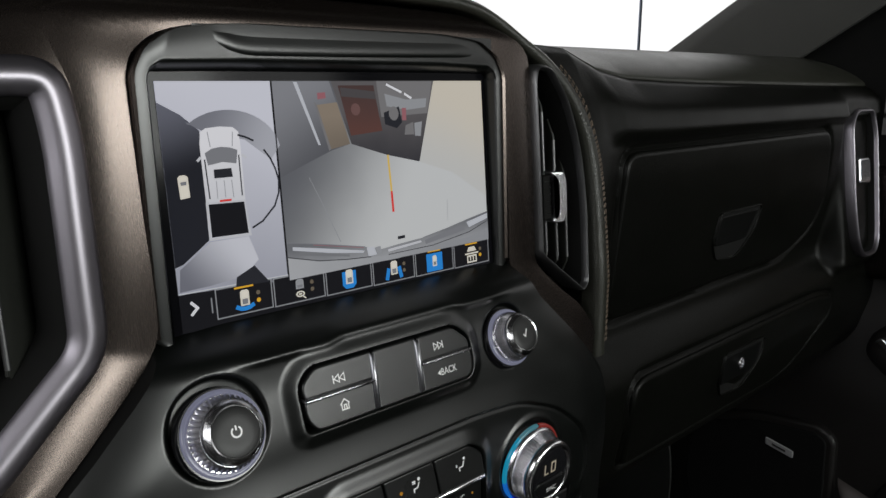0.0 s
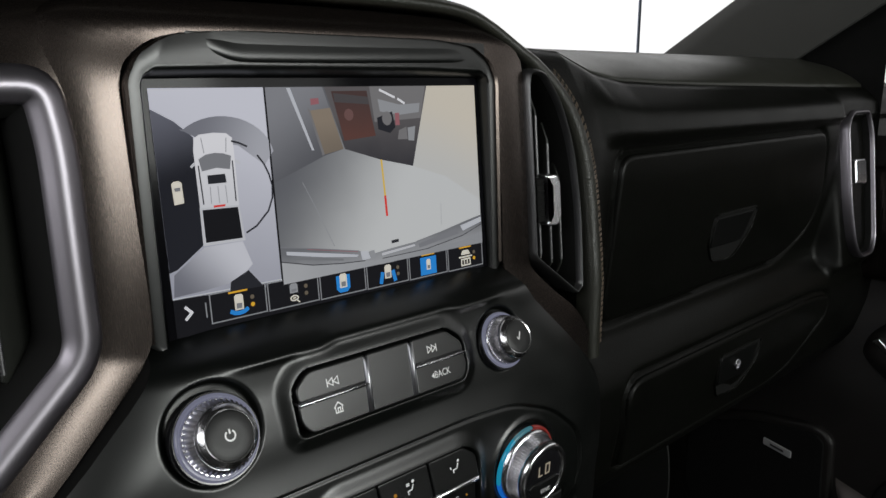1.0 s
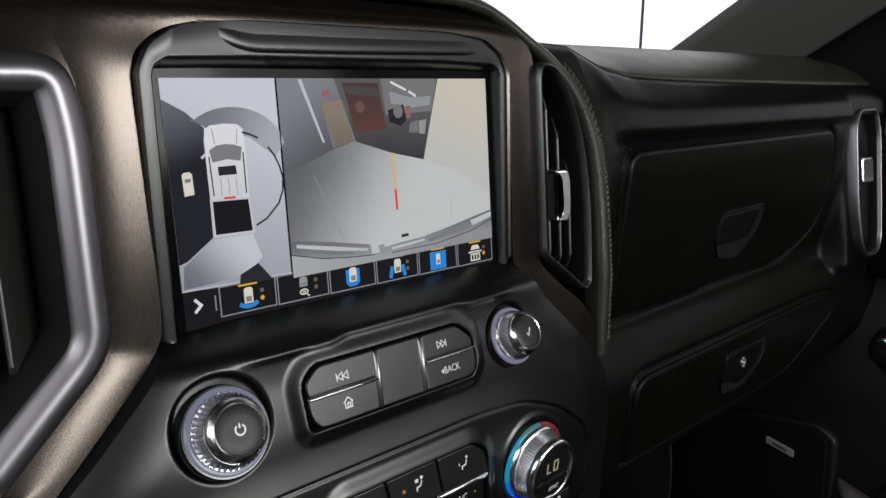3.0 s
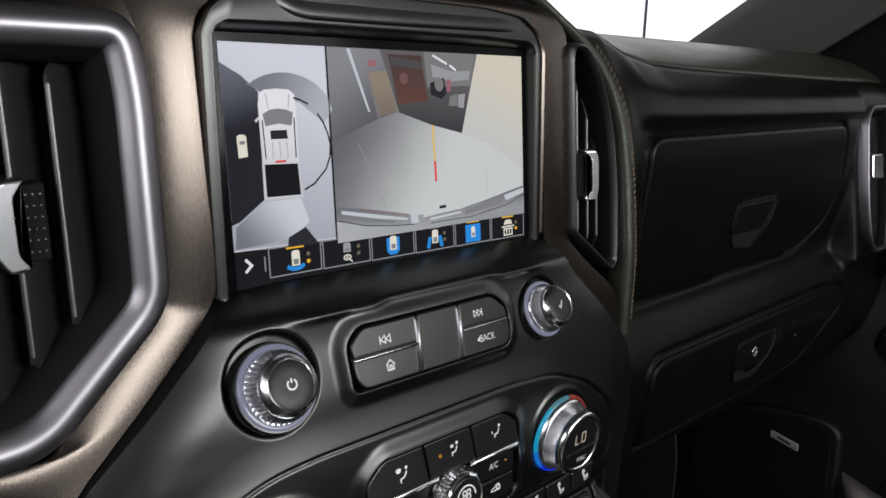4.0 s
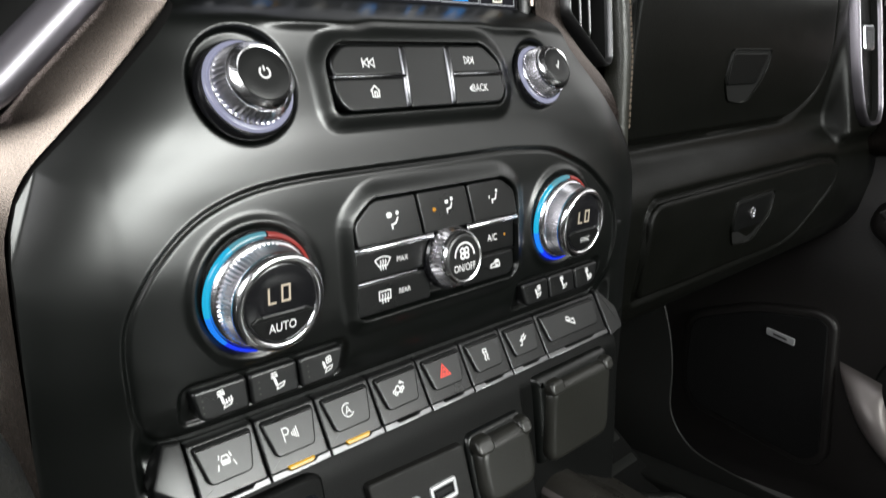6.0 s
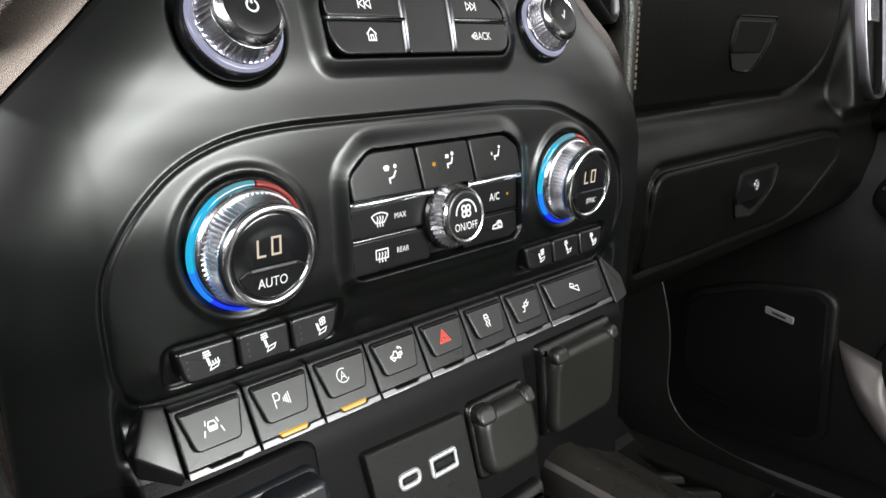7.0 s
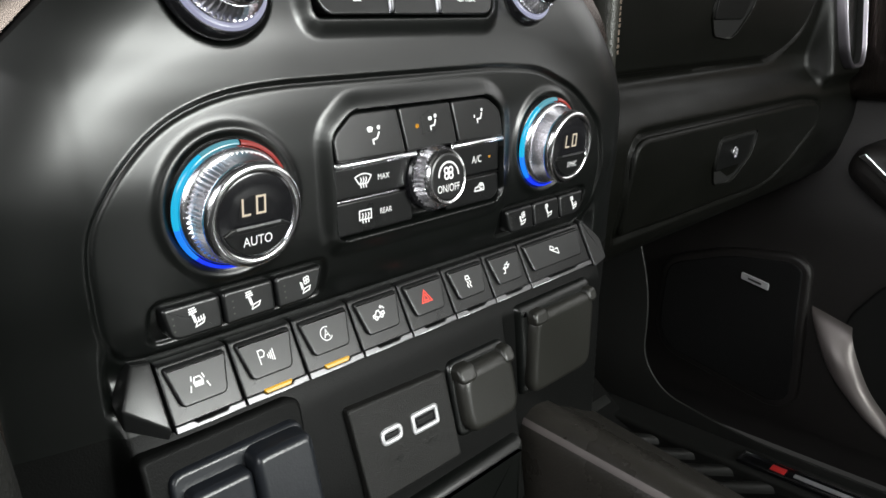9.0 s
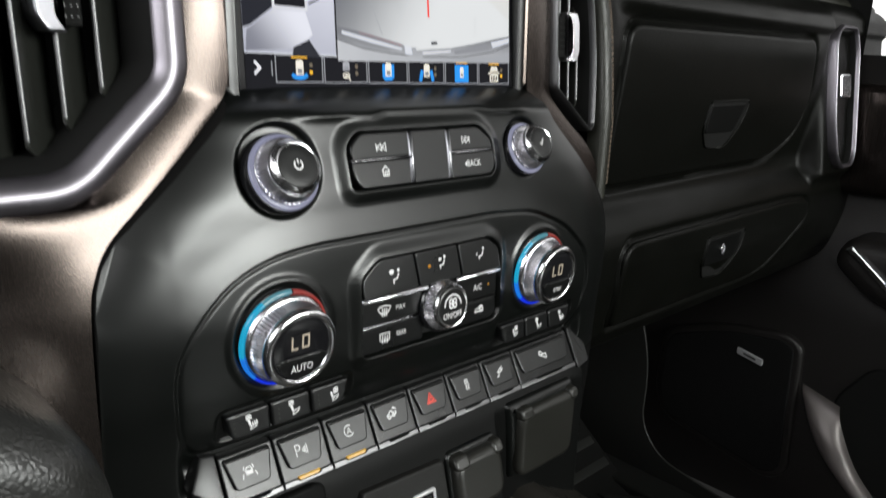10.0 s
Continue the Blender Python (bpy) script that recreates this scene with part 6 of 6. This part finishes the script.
air_vent("centre_air_vent", VENT_R, 0.0032, lambda x, z: float(trim_y(x, z)) + 0.002 + 0.12 * max(0, x - 0.135),
         [(0.1345, 0.615, 0.709, 0.012), (0.1465, 0.609, 0.713, 0.012), (0.1580, 0.604, 0.696, 0.012), (0.1690, 0.602, 0.672, 0.010)], (0.1520, 0.6525, 0.0050, 0.0150, -1), M_STRIP, "passenger-side centre air vent with thin dark chrome frame and upright slats", deep=0.035, tilt_x=0.25)
VENT_F = rounded([(0.7180, 0.5350), (0.7350, 0.5180), (0.7720, 0.5180), (0.7840, 0.5350), (0.7880, 0.6600), (0.7770, 0.6880), (0.7230, 0.6880), (0.7080, 0.6720), (0.7080, 0.5800)], [0.02, 0.01, 0.01, 0.012, 0.015, 0.01, 0.01, 0.01, 0.03], 4)
air_vent("side_air_vent", VENT_F, 0.0050, lambda x, z: 0.020 + 0.14 * (z - 0.53),
         [(0.728, 0.548, 0.672, 0.02), (0.742, 0.540, 0.674, 0.02), (0.756, 0.540, 0.674, 0.02), (0.770, 0.540, 0.672, 0.02)], (0.752, 0.617, 0.0110, 0.0145, -1), M_RING, "side air vent with satin chrome frame in the dash end", deep=0.05, tilt_x=0.3)

# ---- driver side below the trim ----
KNEE = rounded([(-0.47, 0.575), (-0.25, 0.556), (-0.206, 0.541), (-0.1790, 0.5165), (-0.1725, 0.4980), (-0.1685, 0.4700), (-0.167, 0.41), (-0.175, 0.33), (-0.47, 0.30)], [0.01, 0.03, 0.015, 0.012, 0.01, 0.02, 0.02, 0.02, 0.01], 5)
knee = plain("knee_panel", slab(KNEE, lambda x, z: -0.082 + 0.9 * max(0, z - 0.52) ** 1.0 * 0.3, 0.09, 0.018, crown=0.010, rings=8, steps=7), M_KNEE, "grained charcoal lower dash panel beside the steering column", "dash panel", smooth=60)
start = empty("start_button", (-0.209, -0.095, 0.476), "round engine start button with chrome ring", "start button")
SB = (-0.2090, -0.0945, 0.4945)
part("chrome_ring", turned([(0, 0.0185, 0), (0.004, 0.0180, 0), (0.0055, 0.0165, 0), (0.0045, 0.0150, 0)], SB, 10, 48), M_CHROME, start, "polished chrome ring", smooth=50)
part("button", turned([(0.002, 0.0145, 0), (0.0050, 0.0142, 0), (0.0056, 0.0132, 0)], SB, 10, 48), M_BLACK, start, "black push button", smooth=40)
sc0 = axis_point(SB, 10, 0.0060)
part("bars", ribbon([[(-5, 4.5), (5, 4.5)], [(-4, 1.5), (4, 1.5)]], 1.8, on_face(sc0[0], sc0[2], sc0[1], 0.001, 10)), M_PRINT, start, "illegible white marking", smooth=0)
part("lamp", ribbon([[(-2, -7.5), (3, -7.5)]], 1.2, on_face(sc0[0], sc0[2], sc0[1], 0.001, 10)), glow("green_led", (0.05, 0.8, 0.25), 1.0), start, "lit green lamp", smooth=0)
bm = box(-0.90, 0.02, 0.30, -0.19, 0.09, 0.72, 0.01)
plain("driver_dash", bm, M_DASH, "black plastic driver side of the dashboard", "dashboard")

# ---- centre console ----
def build_console():
    c = empty("centre_console", (0.0, -0.3, 0.0), "black moulded centre console with raised soft sides", "centre console")
    for s in (-1, 1):
        xo, xi = X0 + s * (0.148 if s > 0 else 0.176), X0 + s * 0.0650
        mid = 0.034 if s > 0 else 0.045
        prof = [(xo + s * 0.026, -0.04), (xo + s * 0.016, 0.20), (xo + s * 0.008, 0.310), (xo + s * 0.003, 0.330), (xo - s * 0.006, 0.3400), (xo - s * 0.022, 0.3480), (xo - s * mid, 0.3550), (xi + s * mid, 0.3630), (xi + s * 0.026, 0.3690), (xi + s * 0.016, 0.3710), (xi + s * 0.010, 0.3705), (xi + s * 0.005, 0.3675), (xi + s * 0.001, 0.360), (xi, 0.345), (xi - s * 0.002, 0.27)]

        def fall(x, y):
            return max(-0.045, (0.07 + 0.10 * min(1, max(0, (s * (x - xi)) / 0.11))) * (min(y, -0.03) + 0.055)) + 0.004

        rows = [[(x, y, z + (fall(x, y) if z > 0.3 else 0)) for x, z in prof] for y in (0.03, -0.03, -0.055, -0.062, -0.068, -0.075, -0.082, -0.09, -0.10, -0.12, -0.14, -0.16, -0.18, -0.2, -0.24, -0.35, -0.55)]
        bm = loft(rows)
        bmesh.ops.recalc_face_normals(bm, faces=bm.faces)
        part("side_rail", bm, M_CONSOLE, c, "soft padded side", smooth=60)
        # seam's pale tone paints the light along its edge
        part("seam", loft([[(xi + s * a, y, z + fall(xi + s * a, y)) for a, z in ((0.0026, 0.3645), (0.0034, 0.3666), (0.0044, 0.3678))] for y in (-0.03, -0.055, -0.062, -0.068, -0.075, -0.082, -0.09, -0.10, -0.12, -0.14, -0.16, -0.18, -0.2, -0.3, -0.55)]), M_DOORTRIM, c, "thin seam, paled as a lit edge")
    part("tray", box(X0 - 0.09, -0.55, 0.25, X0 + 0.09, 0.02, 0.275, 0.004), M_CONSOLE, c, "dark tray")
    part("bin", slab(rounded([(-0.050, 0.28), (0.0500, 0.28), (0.0500, 0.3815), (-0.050, 0.3800)], 0.004), flat(-0.0625), 0.06, 0.006, steps=5), M_PANEL, c, "black bin front", smooth=50)
    part("base_front", slab(rounded([(-0.13, 0.05), (0.145, 0.05), (0.145, 0.40), (-0.13, 0.40)], 0.01), flat(-0.018), 0.12, 0.01), M_PANEL, c, smooth=50)
    part("footwell_side", slab(rounded([(0.165, 0.0), (0.23, 0.0), (0.235, 0.30), (0.215, 0.40), (0.165, 0.43)], 0.008), lambda x, z: 0.02 + 0.6 * max(0, x - 0.17), 0.35, 0.006), M_CONSOLE, c, "plain footwell side", smooth=50)


build_console()

# ---- passenger door ----
def build_door():
    d = empty("passenger_door", (0.82, -0.3, 0.0), "dark passenger door with speaker and satin pull handle", "car door")
    DX = 0.805
    ys = np.linspace(-1.0, 0.30, 40)
    zs = np.linspace(0.02, 0.655, 40)
    Z, Y = np.meshgrid(zs, ys, indexing="ij")
    X = DX + 0.025 * smooth01((Z - 0.30) / 0.18) - 0.03 * smooth01((Z - 0.60) / 0.12)
    bm = sheet(X, Y, Z)
    bmesh.ops.recalc_face_normals(bm, faces=bm.faces)
    part("panel", bm, M_DOOR, d, smooth=60)

    def side(outline, x, depth, bevel, material, name, label, rings=1, crown=0.0):
        bm = slab(outline, flat(0), depth, bevel, crown=crown, rings=rings, steps=4)
        for v in bm.verts:
            v.co = Vector((x + v.co.y, v.co.x, v.co.z))
        bmesh.ops.recalc_face_normals(bm, faces=bm.faces)
        return part(name, bm, material, d, label, smooth=50)

    frame_o = rounded([(0.030, 0.060), (0.060, 0.040), (0.235, 0.075), (0.255, 0.120), (0.250, 0.225), (0.150, 0.262), (0.060, 0.272), (0.038, 0.258)], [0.02, 0.02, 0.03, 0.02, 0.03, 0.03, 0.02, 0.015], 5)
    side(frame_o, DX - 0.010, 0.02, 0.006, M_DOOR, "speaker_frame", "raised speaker frame")
    side(inset(frame_o, 0.011), DX - 0.0125, 0.006, 0.002, M_SPEAKER, "speaker_grille", "black perforated speaker grille")
    side(rounded([(0.088, 0.214), (0.127, 0.222), (0.127, 0.232), (0.088, 0.224)], 0.002), DX - 0.0150, 0.004, 0.001, M_SCUFF, "badge", "small silver speaker badge")
    side(rounded([(0.098, 0.2195), (0.117, 0.2235), (0.117, 0.2265), (0.098, 0.2225)], 0.0006), DX - 0.0155, 0.002, 0.0002, M_SLAT, "badge_bar", "dark illegible marking")
    # armrest with its lit curved pull
    arm = rounded([(-0.9, 0.33), (-0.05, 0.345), (0.015, 0.395), (0.0, 0.432), (-0.9, 0.452)], [0.02, 0.04, 0.03, 0.03, 0.02], 6)
    side(arm, DX - 0.050, 0.10, 0.02, M_DOOR, "armrest", "padded armrest", rings=4, crown=0.006)
    side(rounded([(-0.012, 0.424), (-0.075, 0.372), (-0.070, 0.366), (-0.004, 0.418)], 0.002), DX - 0.056, 0.01, 0.002, M_CHROME, "chrome_accent", "chrome accent strip")
    pull = catmull([(0.026, 0.200), (0.023, 0.182), (0.012, 0.155), (-0.006, 0.122), (-0.030, 0.095), (-0.062, 0.068), (-0.11, 0.045)], 6)
    rows = []
    for k, p in enumerate(pull):
        rows.append([(DX - 0.010 - 0.020 * float(smooth01((k - 2) / 13)) * math.sin(a), p.x - 0.022 + 0.026 * math.cos(a), p.y + 0.008 * math.cos(a)) for a in np.linspace(0, math.pi, 9)])
    bm = loft(rows)
    bmesh.ops.recalc_face_normals(bm, faces=bm.faces)
    part("pull_cup", bm, M_DOORTRIM, d, "satin grey curved pull cup edge", smooth=60)
    side(rounded([(-0.30, 0.05), (-0.045, 0.085), (-0.01, 0.13), (-0.01, 0.20), (-0.05, 0.26), (-0.30, 0.27)], 0.02, 5), DX - 0.004, 0.02, 0.004, M_DARK, "pocket", "dark map pocket")
    part("belt_trim", box(DX - 0.012, -0.9, 0.48, DX + 0.02, 0.06, 0.62, 0.012, 3), M_TRIM, d, "bronze trim band")


build_door()

# ---- floor, sill ----
bm = box(-0.85, -1.6, -0.07, 0.72, 0.75, -0.045, 0.0)
plain("floor", bm, M_CARPET, "black carpeted cab floor", "floor", "structure")
bm = box(-0.85, 0.42, -0.07, 0.9, 0.46, 0.75, 0.0)
plain("wall_bulkhead", bm, M_CARPET, "dark carpeted front bulkhead", "bulkhead", "structure")
mat_thing = empty("floor_mat", (0.45, 0.0, -0.045), "black ribbed rubber floor mat on the cab floor", "floor mat")
# darker sheet puts the shade between the ribs into its colour
part("sheet", box(0.24, -0.75, -0.045, 0.646, 0.20, 0.016, 0.003), M_DARK, mat_thing)
for i in range(17):
    # slanting ribs, each trimmed to the sheet's edges
    c = -0.17 + i * 0.052
    bm = bmesh.new()
    x0, x1 = 0.43, 0.636
    y0, y1 = c + 1.1 * (0.64 - x0), c + 1.1 * (0.64 - x1)
    if y0 > 0.195:
        x0 += (y0 - 0.195) / 1.1
        y0 = 0.195
    if x0 > x1 - 0.02:
        continue
    rows = [[(x, y + k * 0.026, z) for k, z in ((0.0, 0.0155), (0.12, 0.0235), (0.35, 0.0255), (0.65, 0.0255), (0.88, 0.0235), (1.0, 0.0155))] for x, y in ((x0, y0), ((x0 + x1) / 2, (y0 + y1) / 2), (x1, y1))]
    loft(rows, bm=bm)
    bmesh.ops.recalc_face_normals(bm, faces=bm.faces)
    part("rib", bm, M_MAT, mat_thing, smooth=50)
toe = 0.75
bm = loft([[(x, 0.19, 0.012), (x, 0.22, 0.022), (x, 0.42, 0.022 + toe * 0.20)] for x in (0.24, 0.45, 0.66)])
bmesh.ops.recalc_face_normals(bm, faces=bm.faces)
bmesh.ops.solidify(bm, geom=bm.faces, thickness=0.004)
# same darkened rubber, shade between the ribs included
part("toe_sheet", bm, M_DARK, mat_thing, "rubber turned up over the toe board")
for i in range(6):
    y = 0.235 + i * 0.030
    bm = box(0.45, y, 0.0, 0.655, y + 0.012, 0.006, 0.0025)
    for v in bm.verts:
        v.co.z += 0.022 + toe * (v.co.y - 0.22)
    part("rib", bm, M_MAT, mat_thing)
sill = empty("door_sill", (0.72, -0.3, -0.04), "black door sill with a chrome and red scuff plate", "door sill")
part("moulding", box(0.640, -1.2, -0.06, 0.705, 0.34, 0.030, 0.006, 3), M_MAT, sill)
KICK = rounded([(0.44, 0.42), (0.275, 0.42), (0.210, 0.20), (0.212, 0.105), (0.175, 0.062), (0.060, 0.042), (-1.2, 0.042), (-1.2, -0.06), (0.44, -0.06)], [0.01, 0.02, 0.08, 0.04, 0.06, 0.05, 0.01, 0.01, 0.01], 6)
bm = slab(KICK, flat(0), 0.003, 0.0007, steps=2)
for v in bm.verts:
    v.co = Vector((0.690 + v.co.y, v.co.x, v.co.z))
bmesh.ops.recalc_face_normals(bm, faces=bm.faces)
part("kick_panel", bm, M_MAT, sill, "grained black kick panel", smooth=50)
part("scuff_plate", box(0.648, -0.42, 0.030, 0.676, 0.048, 0.034, 0.002), M_BLACK, sill, "black scuff plate")
for x in (0.6485, 0.6725):
    part("edge_line", box(x, -0.42, 0.0338, x + 0.0030, 0.047, 0.0358, 0.0008), M_CHROME, sill, "thin chrome line")
part("end_line", box(0.6515, 0.0430, 0.0338, 0.6725, 0.0465, 0.0356, 0.0008), M_CHROME, sill, "thin chrome line")
part("red_mark", box(0.655, -0.010, 0.0338, 0.668, 0.008, 0.0350, 0.0002), M_REDTEXT, sill, "red emblem block")
part("marking", box(0.658, -0.120, 0.0338, 0.666, -0.020, 0.0350, 0.0002), M_SCUFF, sill, "illegible silver marking")

# ---- cab shell: pillars, roof, walls with window openings ----
def bar(name, a, b, w, h, material, label, category):
    a, b = Vector(a), Vector(b)
    m = (b - a).to_track_quat("Z", "Y").to_matrix().to_4x4()
    bm = box(-w / 2, -h / 2, 0, w / 2, h / 2, (b - a).length, min(w, h) * 0.25, 3)
    bmesh.ops.transform(bm, matrix=Matrix.Translation(a) @ m, verts=bm.verts)
    return plain(name, bm, material, label, category, "structure")


def build_pillar():
    """The grey windscreen pillar, a broad curved moulding beside the passenger window."""
    rows = []
    for k in range(12):
        t = k / 11
        e0 = Vector((0.745, 0.290, 0.742)).lerp(Vector((0.81, -0.37, 1.20)), t)
        e1 = Vector((0.775, 0.145, 0.735)).lerp(Vector((0.85, -0.52, 1.19)), t)
        mid = (e0 + e1) / 2 + Vector((-0.012, -0.01, 0.0))
        pts = []
        for j in range(9):
            s = j / 8
            pts.append(e0 * (1 - s) ** 2 + mid * 2 * s * (1 - s) + e1 * s * s)
        pts.append(e1 + Vector((0.05, 0.01, 0)))
        pts.insert(0, e0 + Vector((0.05, 0.06, 0)))
        rows.append(pts)
    bm = loft(rows)
    bmesh.ops.recalc_face_normals(bm, faces=bm.faces)
    plain("trim_pillar", bm, M_PILLAR, "grey cloth-covered windscreen pillar", "pillar", "structure", smooth=60)
    bm = loft([[(0.80, 0.16, 0.60), (0.79, 0.15, 0.735), (0.87, -0.52, 1.20)], [(0.81, 0.036, 0.60), (0.81, 0.036, 0.74), (0.89, -0.62, 1.20)]])
    bmesh.ops.solidify(bm, geom=bm.faces, thickness=0.01)
    plain("trim_door_sail", bm, M_DARK, "black corner panel ahead of the passenger window", "door corner", "structure")


build_pillar()
bar("trim_pillar_driver", (-0.76, 0.24, 0.73), (-0.66, -0.36, 1.20), 0.09, 0.06, M_PILLAR, "grey windscreen pillar on the driver side", "pillar")
plain("ceiling", box(-0.88, -2.1, 1.19, 0.88, -0.32, 1.22, 0.0), M_HEADLINER, "pale cloth headliner over the cab", "headliner", "structure")
plain("wall_driver_side", box(-0.92, -2.1, -0.05, -0.88, 0.45, 0.76, 0.0), M_DOOR, "dark driver side door wall", "wall", "structure")
plain("wall_passenger_side", box(0.86, -2.1, -0.05, 0.90, 0.45, 0.65, 0.0), M_DOOR, "dark passenger side outer wall", "wall", "structure")
plain("wall_rear", box(-0.88, -2.14, -0.05, 0.88, -2.10, 0.80, 0.0), M_DOOR, "dark rear cab wall under the back window", "wall", "structure")
plain("trim_pillar_rear", box(0.80, -1.15, 0.74, 0.88, -1.0, 1.2, 0.01), M_PILLAR, "grey door pillar", "pillar", "structure")
plain("trim_pillar_rear_driver", box(-0.88, -1.15, 0.76, -0.80, -1.0, 1.2, 0.01), M_PILLAR, "grey door pillar on the driver side", "pillar", "structure")
seat = empty("front_seat", (0.42, -0.9, 0.0), "black leather front passenger seat cushion", "car seat")
part("seat_cushion", box(0.18, -1.0, 0.16, 0.66, -0.45, 0.34, 0.05, 4), M_LEATHER, seat)
part("seat_base", box(0.22, -0.95, -0.04, 0.62, -0.50, 0.17, 0.02, 3), M_CARPET, seat)

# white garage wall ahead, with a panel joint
# emission stands in for light on the walls, weaker on the passenger side
M_GARAGE_GLOW = mat("glowing_garage_wall", (0.8, 0.8, 0.8), 0.8, emit=2.8, emit_color=(1.0, 1.0, 1.0), blotch=0.02)
M_GARAGE_GLOW_DIM = mat("glowing_garage_wall_dim", (0.7, 0.7, 0.7), 0.8, emit=0.8, emit_color=(1.0, 0.99, 0.98), blotch=0.02)
M_JOINT = mat("wall_joint", (0.12, 0.14, 0.18), 0.8)
plain("backdrop", box(-5, 3.0, -0.8, 9, 3.1, 5.0, 0.0), M_GARAGE_GLOW, "glowing white garage wall ahead of the windscreen", "garage wall", "structure")
plain("backdrop_side", box(8.4, -5, -0.8, 8.5, 2.9, 5.0, 0.0), M_GARAGE_GLOW_DIM, "glowing white garage wall beside the truck", "garage wall", "structure")
# unseen wall, added as something bright for the chrome to mirror
plain("backdrop_driver_side", box(-5.2, -5, -0.8, -5.1, 2.9, 5.0, 0.0), M_GARAGE_GLOW, "unseen glowing garage wall on the driver side", "garage wall", "structure")
plain("backdrop_joint", box(4.775, 2.985, -0.8, 4.800, 2.996, 5.0, 0.0), M_JOINT, "dark joint in the white garage wall", "wall joint", "structure")
